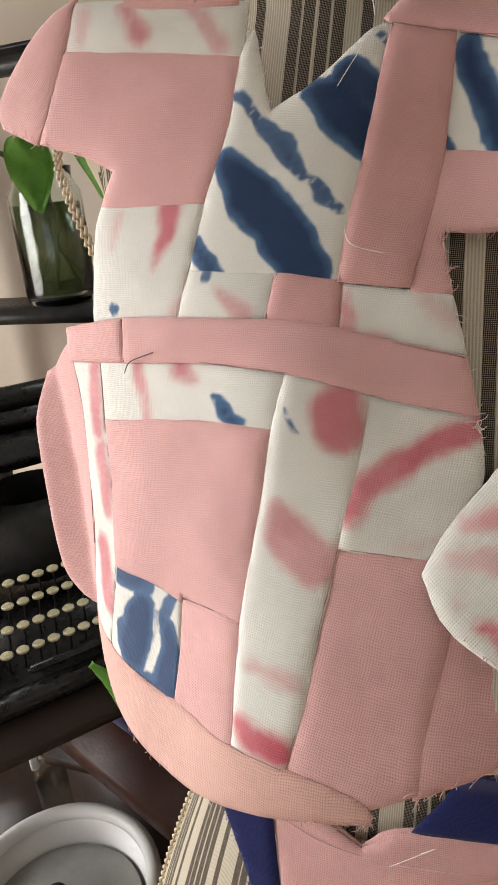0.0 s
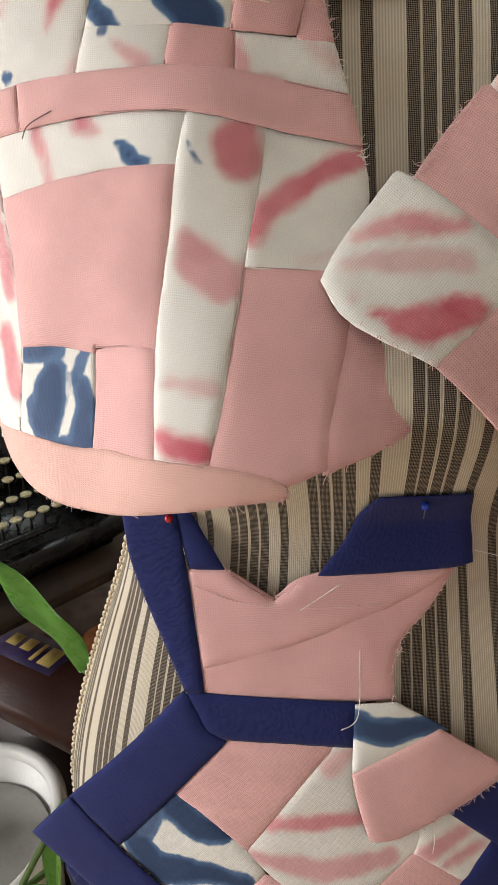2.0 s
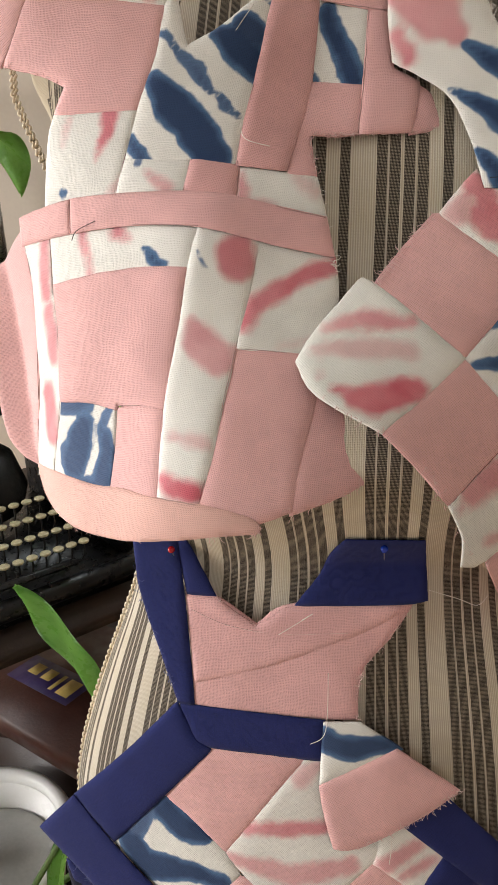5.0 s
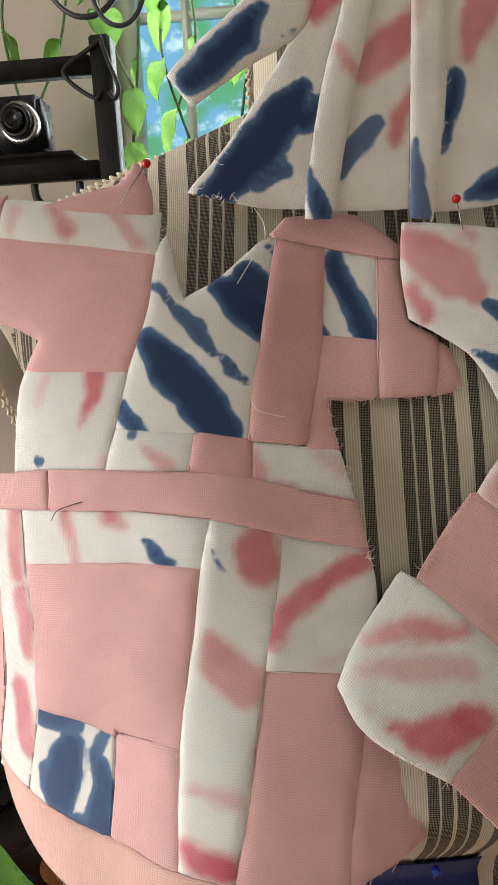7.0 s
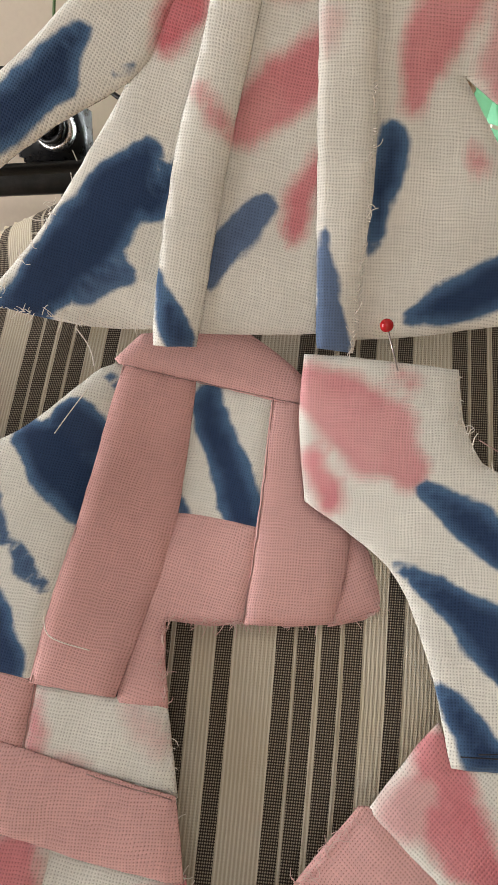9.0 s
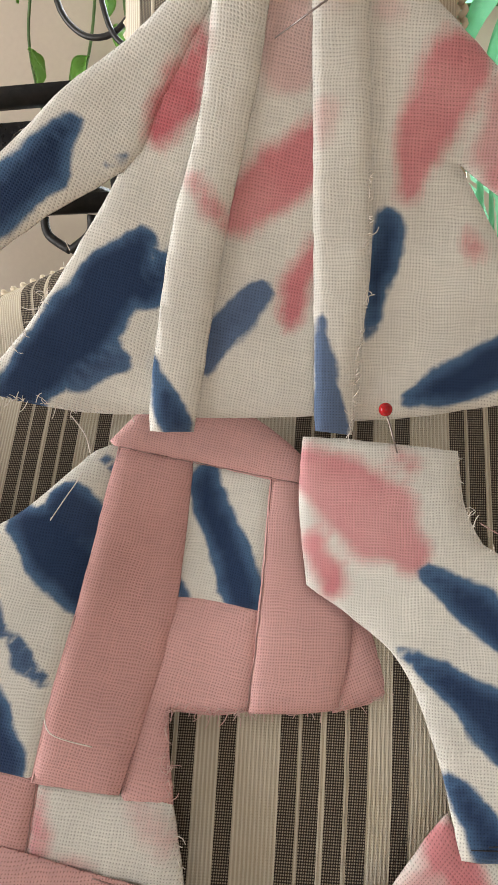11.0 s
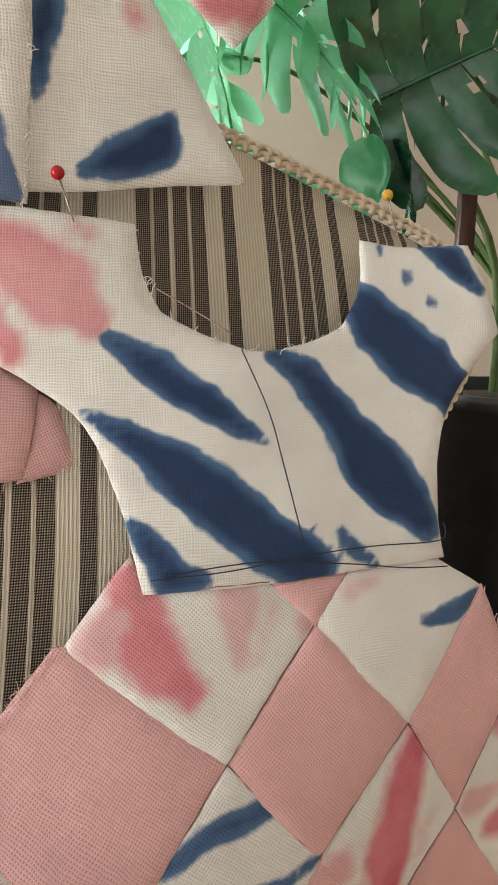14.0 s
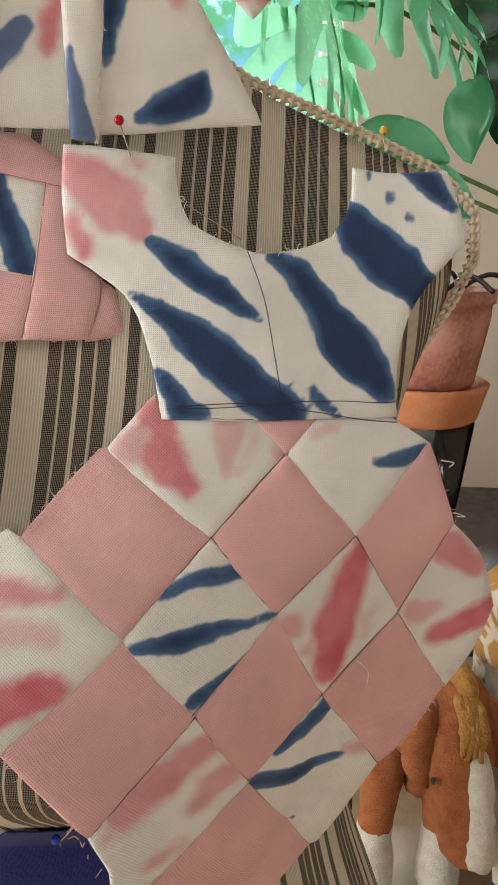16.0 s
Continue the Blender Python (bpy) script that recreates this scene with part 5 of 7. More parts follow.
thread(bib, pink_thread, drape_bib, 4, [(-0.028, 1.108), (-0.031, 1.107), (-0.032, 1.106)])
fray(bib, pink_thread, drape_bib, 2.5, [(-0.201, 1.099), (-0.181, 1.091), (-0.152, 1.086), (-0.117, 1.087), (-0.079, 1.092), (-0.059, 1.095), (-0.044, 1.096), (-0.042, 1.098)], 90)
fray(bib, pink_thread, drape_bib, 2, [(-0.029, 1.303), (-0.015, 1.302), (-0.003, 1.303), (0.009, 1.303), (0.025, 1.304), (0.043, 1.308)], 110)
fray(bib, pink_thread, drape_bib, 2, [(-0.029, 1.303), (-0.027, 1.290), (-0.024, 1.278)], 40)
fray(bib, white_thread, drape_bib, 2, [(-0.024, 1.277), (-0.018, 1.254), (-0.013, 1.233), (-0.011, 1.220)], 50)
fray(bib, pink_thread, drape_bib, 2, [(0.005, 1.118), (-0.007, 1.112), (-0.029, 1.104)], 40)
fray(bib, pink_thread, drape_bib, 2.5, [(-0.172, 1.401), (-0.152, 1.407), (-0.129, 1.414), (-0.120, 1.426), (-0.114, 1.412)], 40)
fray(bib, pink_thread, drape_bib, 2, [(-0.237, 1.366), (-0.215, 1.355), (-0.187, 1.346), (-0.170, 1.337)], 30)
fray(bib, white_thread, drape_bib, 2, [(-0.113, 1.399), (-0.106, 1.385), (-0.098, 1.353)], 24)
fray(diamond, white_thread, drape_diamond, 5, [(0.062, 1.387), (0.064, 1.370), (0.070, 1.357), (0.086, 1.349), (0.104, 1.344), (0.123, 1.348), (0.136, 1.354)], 60)
fray(diamond, pink_thread, drape_diamond, 3.5, [(0.008, 1.218), (0.022, 1.237), (0.037, 1.255)], 40)
fray(diamond, pink_thread, drape_diamond, 3.5, [(0.182, 1.260), (0.194, 1.226), (0.210, 1.206), (0.219, 1.180), (0.199, 1.136)], 40)
fray(diamond, pink_thread, drape_diamond, 3.5, [(0.167, 1.093), (0.182, 1.107), (0.198, 1.137)], 40)
fray(diamond, pink_thread, drape_diamond, 3.5, [(-0.018, 1.162), (0.014, 1.144), (0.036, 1.127), (0.044, 1.107), (0.058, 1.084)], 50)
fray(navy, navy_thread, drape_low, 4, [(-0.218, 0.854), (-0.182, 0.833), (-0.134, 0.798), (-0.092, 0.766), (-0.040, 0.740)], 70)
fray(navy, navy_thread, drape_low, 3, [(-0.137, 1.048), (-0.133, 1.030), (-0.118, 0.990), (-0.109, 0.966)], 50)
fray(navy, navy_thread, drape_low, 3, [(-0.140, 1.075), (-0.115, 1.085)], 30)
fray(navy, white_thread, drape_low, 5, [(0.063, 0.925), (0.041, 0.908), (0.005, 0.887), (-0.010, 0.885)], 90)
fray(navy, pink_thread, drape_low, 2, [(0.033, 1.038), (0.020, 1.017), (0.005, 0.998), (0.002, 0.983), (0.002, 0.966)], 60)
fray(navy, pink_thread, drape_low, 2, [(-0.084, 1.036), (-0.059, 1.021), (-0.036, 1.035)], 40)
fray(navy, navy_thread, drape_low, 4, [(-0.016, 0.742), (0.002, 0.761), (0.036, 0.799), (0.078, 0.863)], 40)
fray(trousers, white_thread, drape_below, 4, [(-0.197, 0.707), (-0.117, 0.679), (-0.049, 0.668)], 60)
fray(skirt, white_thread, drape_below, 3, [(0.050, 0.721), (0.028, 0.753), (0.033, 0.777), (0.058, 0.799)], 90)
fray(trapeze, white_thread, drape_neck, 5, [(0.033, 1.473), (0.033, 1.445), (0.030, 1.417), (0.028, 1.393)], 60)
fray(trapeze, white_thread, drape_neck, 2, [(-0.091, 1.404), (-0.065, 1.400), (-0.025, 1.398)], 50)
fray(trapeze, white_thread, drape_neck, 2, [(-0.056, 1.450), (-0.072, 1.426), (-0.091, 1.404)], 30)
fray(navy, pink_thread, drape_low, 6, [(0.063, 0.925), (0.041, 0.908), (0.005, 0.887)], 120)
fray(navy, navy_thread, drape_low, 4.5, [(-0.218, 0.854), (-0.182, 0.833), (-0.134, 0.798), (-0.092, 0.766)], 40)
fray(navy, pink_thread, drape_low, 1.8, [(0.033, 1.038), (0.020, 1.017), (0.005, 0.998), (0.002, 0.983)], 60)
fray(diamond, pink_thread, drape_diamond, 3.2, [(0.037, 1.255), (0.022, 1.237), (0.008, 1.218)], 50)
# the pinafore's cords put the shadow in its seams into colour
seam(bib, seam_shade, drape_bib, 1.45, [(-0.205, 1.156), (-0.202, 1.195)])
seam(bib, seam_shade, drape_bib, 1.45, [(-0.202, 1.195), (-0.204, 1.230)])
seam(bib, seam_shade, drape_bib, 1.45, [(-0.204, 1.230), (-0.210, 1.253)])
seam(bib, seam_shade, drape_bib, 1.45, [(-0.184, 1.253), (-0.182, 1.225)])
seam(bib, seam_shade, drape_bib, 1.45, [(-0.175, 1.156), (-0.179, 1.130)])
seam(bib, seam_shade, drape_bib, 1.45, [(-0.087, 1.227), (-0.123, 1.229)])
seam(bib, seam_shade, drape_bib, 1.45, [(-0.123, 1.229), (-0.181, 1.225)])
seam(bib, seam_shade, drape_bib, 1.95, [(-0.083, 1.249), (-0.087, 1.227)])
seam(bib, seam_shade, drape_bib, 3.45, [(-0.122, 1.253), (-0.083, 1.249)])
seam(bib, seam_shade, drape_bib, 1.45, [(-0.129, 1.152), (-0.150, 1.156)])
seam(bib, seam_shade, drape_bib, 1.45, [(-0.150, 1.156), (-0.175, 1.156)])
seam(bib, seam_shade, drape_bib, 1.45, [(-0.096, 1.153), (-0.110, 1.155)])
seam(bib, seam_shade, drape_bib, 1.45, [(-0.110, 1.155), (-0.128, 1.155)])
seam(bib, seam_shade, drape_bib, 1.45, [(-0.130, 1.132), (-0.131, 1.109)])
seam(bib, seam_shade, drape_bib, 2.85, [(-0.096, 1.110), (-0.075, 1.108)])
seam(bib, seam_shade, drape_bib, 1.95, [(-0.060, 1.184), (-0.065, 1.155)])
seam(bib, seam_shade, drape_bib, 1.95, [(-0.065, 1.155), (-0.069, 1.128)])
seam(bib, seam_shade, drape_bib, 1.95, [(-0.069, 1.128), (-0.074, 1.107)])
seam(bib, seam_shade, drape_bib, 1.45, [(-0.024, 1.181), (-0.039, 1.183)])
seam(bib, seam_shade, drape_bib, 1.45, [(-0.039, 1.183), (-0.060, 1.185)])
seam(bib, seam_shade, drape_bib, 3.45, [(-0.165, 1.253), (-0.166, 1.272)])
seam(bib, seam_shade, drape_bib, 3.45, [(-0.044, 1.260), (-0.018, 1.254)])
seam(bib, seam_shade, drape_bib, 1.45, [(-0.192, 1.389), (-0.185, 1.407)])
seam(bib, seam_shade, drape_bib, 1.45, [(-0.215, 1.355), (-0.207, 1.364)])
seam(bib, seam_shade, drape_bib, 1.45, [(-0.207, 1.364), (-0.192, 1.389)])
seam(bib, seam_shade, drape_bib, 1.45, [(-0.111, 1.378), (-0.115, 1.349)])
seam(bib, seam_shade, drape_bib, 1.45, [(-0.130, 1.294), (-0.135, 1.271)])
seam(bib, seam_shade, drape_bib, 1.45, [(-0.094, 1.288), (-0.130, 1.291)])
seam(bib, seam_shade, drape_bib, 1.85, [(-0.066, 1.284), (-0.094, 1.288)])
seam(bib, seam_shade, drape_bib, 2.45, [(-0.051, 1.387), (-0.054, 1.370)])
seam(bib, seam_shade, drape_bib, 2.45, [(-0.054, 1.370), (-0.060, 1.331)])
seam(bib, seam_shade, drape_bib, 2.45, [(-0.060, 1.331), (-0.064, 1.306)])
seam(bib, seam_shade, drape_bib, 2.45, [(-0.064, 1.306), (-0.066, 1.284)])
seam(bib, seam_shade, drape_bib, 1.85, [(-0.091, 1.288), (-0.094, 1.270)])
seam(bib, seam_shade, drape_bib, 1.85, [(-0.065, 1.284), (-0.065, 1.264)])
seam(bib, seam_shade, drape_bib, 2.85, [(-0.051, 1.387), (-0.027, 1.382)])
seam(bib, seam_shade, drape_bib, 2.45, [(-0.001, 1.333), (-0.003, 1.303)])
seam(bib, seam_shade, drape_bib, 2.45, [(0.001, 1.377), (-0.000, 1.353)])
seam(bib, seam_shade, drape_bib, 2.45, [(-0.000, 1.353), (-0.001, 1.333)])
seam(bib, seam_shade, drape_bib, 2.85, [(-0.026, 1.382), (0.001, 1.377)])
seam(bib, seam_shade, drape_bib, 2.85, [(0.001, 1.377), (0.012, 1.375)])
seam(diamond, seam_thread, drape_diamond, 2.45, [(0.102, 1.269), (0.117, 1.255)])
seam(diamond, seam_thread, drape_diamond, 2.45, [(0.117, 1.255), (0.086, 1.219)])
seam(diamond, seam_thread, drape_diamond, 3.95, [(0.063, 1.269), (0.102, 1.269)])
seam(diamond, seam_thread, drape_diamond, 2.45, [(0.130, 1.270), (0.117, 1.254)])
seam(diamond, seam_thread, drape_diamond, 2.45, [(0.086, 1.219), (0.053, 1.180)])
seam(diamond, seam_thread, drape_diamond, 2.45, [(0.114, 1.185), (0.086, 1.219)])
seam(diamond, seam_thread, drape_diamond, 2.45, [(0.149, 1.218), (0.114, 1.185)])
seam(diamond, seam_thread, drape_diamond, 2.45, [(0.171, 1.180), (0.149, 1.218)])
seam(diamond, seam_thread, drape_diamond, 2.45, [(0.195, 1.222), (0.171, 1.180)])
seam(diamond, seam_thread, drape_diamond, 2.45, [(0.081, 1.147), (0.053, 1.180)])
seam(diamond, seam_thread, drape_diamond, 2.45, [(0.115, 1.185), (0.081, 1.147)])
seam(diamond, seam_thread, drape_diamond, 2.45, [(0.136, 1.143), (0.114, 1.184)])
seam(diamond, seam_thread, drape_diamond, 2.45, [(0.171, 1.180), (0.136, 1.143)])
seam(diamond, seam_thread, drape_diamond, 2.45, [(0.199, 1.136), (0.171, 1.179)])
seam(diamond, seam_thread, drape_diamond, 2.45, [(0.082, 1.146), (0.046, 1.109)])
seam(diamond, seam_thread, drape_diamond, 2.45, [(0.104, 1.109), (0.082, 1.146)])
seam(diamond, seam_thread, drape_diamond, 2.45, [(0.136, 1.143), (0.104, 1.109)])
seam(diamond, seam_thread, drape_diamond, 2.45, [(0.167, 1.093), (0.136, 1.142)])
seam(diamond, seam_thread, drape_diamond, 2.45, [(0.104, 1.108), (0.066, 1.080)])
seam(diamond, seam_thread, drape_diamond, 2.45, [(0.133, 1.048), (0.104, 1.108)])

def printed(parent, drape, lift, line, r=0.0007):
    return part("anchor_print", tube([on_cloth(drape, lift, x, z) for x, z in line], r, 6), white_thread, parent, "white printed anchor")


AX, AZ = -0.129, 0.727
printed(trousers, drape_below, 5, [(AX - 0.008, AZ + 0.004), (AX - 0.002, AZ), (AX + 0.007, AZ - 0.004)])
printed(trousers, drape_below, 5, [(AX - 0.012, AZ + 0.006), (AX - 0.010, AZ + 0.009), (AX - 0.007, AZ + 0.007), (AX - 0.008, AZ + 0.004)])
printed(trousers, drape_below, 5, [(AX + 0.003, AZ + 0.004), (AX + 0.008, AZ + 0.001), (AX + 0.007, AZ - 0.004), (AX + 0.003, AZ - 0.008), (AX - 0.003, AZ - 0.007)])

pin(red_glass, "pin with a red glass head holding the white dress", (0.039, 0.063, 1.4005), (0.045, 0.071, 1.380))
pin(red_glass, "pin with a red glass head holding the pink collar", on_cloth(drape_bib, 14, -0.113, 1.421), on_cloth(drape_bib, 4.5, -0.130, 1.400))
pin(red_glass, "pin with a red glass head in a navy strap", (-0.111, 0.056, 1.066), (-0.112, 0.066, 1.058))
pin(blue_glass, "pin with a blue glass head in a navy strap", (0.016, 0.0492, 1.075), (0.016, 0.0562, 1.067))
pin(orange_glass, "pin with an orange glass head through the pleat at the neck", (0.028, 0.024, 1.511), (0.006, 0.034, 1.504))
pin(gold_glass, "pin with a gold head at the shoulder of the striped bodice", (0.160, 0.098, 1.409), (0.158, 0.083, 1.388))


# ---- furniture and things beside the form ----
leaf_green = varied("leaf_green", (0.07, 0.20, 0.03), (0.16, 0.34, 0.07), 30, 0.32, bump=0.2, fine=150)
def leafy(m, share, through_light=(0.26, 0.66, 0.36)):
    """Lets daylight glow through a leaf."""
    n = Net(m)
    glow = n.node("ShaderNodeBsdfTranslucent")
    glow.inputs[0].default_value = (*through_light, 1)
    mix = n.node("ShaderNodeMixShader")
    mix.inputs[0].default_value = share
    end = n.t.nodes["Material Output"].inputs[0]
    n.t.links.new(n.b.outputs[0], mix.inputs[1])
    n.t.links.new(glow.outputs[0], mix.inputs[2])
    n.t.links.new(mix.outputs[0], end)


leaf_dark = varied("leaf_dark", (0.010, 0.050, 0.022), (0.022, 0.092, 0.04), 12, 0.22, bump=0.2, fine=80)
leaf_mid = varied("leaf_mid", (0.03, 0.17, 0.08), (0.07, 0.29, 0.14), 26, 0.22, bump=0.25, fine=80)
leafy(leaf_mid, 0.5, (0.34, 0.74, 0.46))
leafy(leaf_green, 0.4, (0.42, 0.72, 0.18))
leaf_grey = varied("leaf_grey", (0.20, 0.29, 0.14), (0.42, 0.52, 0.33), 60, 0.6, bump=0.2, fine=150)
stem_green = varied("stem_green", (0.06, 0.12, 0.03), (0.1, 0.17, 0.05), 40, 0.5)
terracotta = varied("terracotta", (0.48, 0.17, 0.07), (0.58, 0.24, 0.11), 18, 0.7, bump=0.3)
stained_clay = varied("stained_clay", (0.25, 0.06, 0.04), (0.52, 0.26, 0.2), 14, 0.5, bump=0.3)
black_plastic = varied("black_plastic", (0.012, 0.012, 0.012), (0.022, 0.022, 0.022), 20, 0.4, bump=0.1)
white_plastic = varied("white_plastic", (0.76, 0.75, 0.71), (0.82, 0.81, 0.78), 10, 0.35, bump=0.05)
dull_steel = varied("dull_steel", (0.42, 0.42, 0.40), (0.5, 0.5, 0.48), 20, 0.5, 0.3, 0.1)
soil = varied("soil", (0.03, 0.02, 0.015), (0.06, 0.045, 0.03), 90, 0.95, bump=1.0)
black_enamel = varied("black_enamel", (0.006, 0.006, 0.007), (0.012, 0.011, 0.011), 30, 0.32, bump=0.1, spec=0.3)
key_top = varied("key_top", (0.36, 0.32, 0.19), (0.5, 0.45, 0.3), 200, 0.35)
horse_fur = varied("horse_fur", (0.30, 0.085, 0.022), (0.42, 0.14, 0.04), 60, 0.95, bump=1.0, fine=500, distance=0.004)
mane_fur = varied("mane_fur", (0.38, 0.17, 0.03), (0.5, 0.25, 0.06), 120, 0.95, bump=1.0, fine=400, distance=0.005)
white_fur = varied("white_fur", (0.62, 0.56, 0.46), (0.74, 0.68, 0.58), 60, 0.95, bump=1.0, fine=500, distance=0.004)
dark_fur = varied("dark_fur", (0.02, 0.015, 0.012), (0.04, 0.03, 0.02), 60, 0.9, bump=1.0)
box_brown = varied("box_brown", (0.045, 0.012, 0.008), (0.075, 0.022, 0.014), 10, 0.45)
box_purple = varied("box_purple", (0.035, 0.02, 0.10), (0.05, 0.03, 0.13), 20, 0.45)
box_gold = varied("box_gold", (0.55, 0.40, 0.10), (0.62, 0.47, 0.15), 40, 0.5)
glass = mat("glass", (0.9, 0.95, 0.92), 0.04)
glass.node_tree.nodes["Principled BSDF"].inputs["Transmission Weight"].default_value = 1.0
jar_water = mat("jar_water", (0.20, 0.26, 0.10), 0.08)
jar_water.node_tree.nodes["Principled BSDF"].inputs["Transmission Weight"].default_value = 0.75
giraffe_coat = mat("giraffe_coat", (0.6, 0.5, 0.35), 0.95)
vn = Net(giraffe_coat)
vor = vn.node("ShaderNodeTexVoronoi")
vor.feature = "DISTANCE_TO_EDGE"
vor.inputs["Scale"].default_value = 26
vn.put(vor.inputs["Vector"], vn.coords())
vn.put(vn.b.inputs["Base Color"], vn.mix(vn.ramp(vor.outputs["Distance"], 0.06, 0.14), (0.70, 0.62, 0.48), (0.50, 0.26, 0.07)))
vn.bump(vn.noise(500, 3), 1.0, 0.004)


def table(name, label, x0, x1, y0, y1, z, material, thick=0.035, inset=0.03, leg=0.04, apron=True):
    t = thing(name, label, "table")
    part("tabletop", box(x0, x1, y0, y1, z - thick, z, 0.005), material, t)
    for lx in (x0 + inset, x1 - inset - leg):
        for ly in (y0 + inset, y1 - inset - leg):
            part("leg", box(lx, lx + leg, ly, ly + leg, 0, z - thick, 0.004), material, t)
    if apron:
        part("apron", box(x0 + inset + leg, x1 - inset - leg, y0 + inset + 0.05, y0 + inset + 0.068, z - thick - 0.05, z - thick), material, t)
    return t


def typewriter():
    """Old black typewriter, turned on its table: sloping keyboard, side frames, carriage."""
    t = thing("typewriter", "old black enamel typewriter with round cream keys, on the dark table", "typewriter")
    t.matrix_world = pose(-0.572, 0.475, 0.801, 0, 0, 50)
    part("base", box(-0.17, 0.17, -0.20, 0.16, 0.0, 0.045, 0.012), black_enamel, t)
    part("front_rail", tube([(-0.165, -0.20, 0.03), (0.165, -0.20, 0.03)], 0.014, 12), black_enamel, t)
    for x in (-0.155, 0.155):
        part("side_frame", merge(box(x - 0.012, x + 0.012, -0.02, 0.15, 0.04, 0.24, 0.006), box(x - 0.010, x + 0.010, -0.19, 0.0, 0.04, 0.085, 0.005)), black_enamel, t)
    part("top_plate", box(-0.165, 0.165, -0.015, 0.10, 0.22, 0.25, 0.010), black_enamel, t)
    part("carriage", merge(box(-0.2, 0.2, 0.06, 0.15, 0.25, 0.275, 0.006), tube([(-0.21, 0.10, 0.285), (0.21, 0.10, 0.285)], 0.020, 16)), black_enamel, t)
    for x in (-0.225, 0.225):
        part("platen_knob", tube([(x - 0.012, 0.10, 0.285), (x + 0.012, 0.10, 0.285)], 0.022, 16), black_enamel, t)
    part("type_basket", lathe([(0.09, 0.06), (0.10, 0.09), (0.085, 0.14), (0.06, 0.16), (0.03, 0.12)], (0, 0.03, 0.02), 28), black_iron, t)
    part("bell", ball((0.10, 0.02, 0.21), 0.02, 0.02, 0.012), steel, t)
    key = None
    for row in range(4):
        for col in range(13):
            x = -0.113 + col * 0.0175 + (row % 2) * 0.009
            y, z = -0.180 + row * 0.0235, 0.075 + row * 0.0155
            if key is None:
                key = part("key", lathe([(0.0062, 0), (0.0070, 0.001), (0.0070, 0.003), (0.0060, 0.004)], (0, 0, 0), 16), key_top, t)
                lever = part("key_lever", tube([(0, 0, 0), (0, 0.004, -0.02), (0, 0.03, -0.045)], 0.0014, 5), black_iron, key)
                key.location = (x, y, z)
            else:
                top = key.copy()
                scene.collection.objects.link(top)
                top.location = (x, y, z)
                rod = lever.copy()
                scene.collection.objects.link(rod)
                rod.parent = top
    part("space_bar", box(-0.08, 0.08, -0.205, -0.193, 0.058, 0.066, 0.003), black_enamel, t)
    return t


def leaf_blade(length, width, bend, material, parent, m, name="leaf", cup=0.25):
    """A strap or heart shaped leaf with a midrib fold, arching along its length."""
    bm = bmesh.new()
    rows, cols = 14, 6
    grid = []
    for i in range(rows + 1):
        t = i / rows
        half = width * 0.5 * math.sin(math.pi * min(1.0, t * 0.93 + 0.05)) ** 0.75
        y, z = length * t, -bend * t * t * length + bend * 0.35 * t * length
        grid.append([bm.verts.new((half * (2 * k / cols - 1), y, z + cup * abs(half * (2 * k / cols - 1)) + 0.004 * math.sin(9 * t + k))) for k in range(cols + 1)])
    for a, b in zip(grid, grid[1:]):
        for k in range(cols):
            bm.faces.new((a[k], a[k + 1], b[k + 1], b[k]))
    bmesh.ops.solidify(bm, geom=bm.faces[:], thickness=0.0006)
    bm.transform(m)
    return part(name, bm, material, parent)


def aim(eye, tip, roll=0):
    """Lays a leaf's length (y) from eye towards tip."""
    q = (Vector(tip) - Vector(eye)).to_track_quat("Y", "Z").to_matrix().to_4x4()
    return Matrix.Translation(eye) @ q @ pose(0, 0, 0, 0, roll, 0)


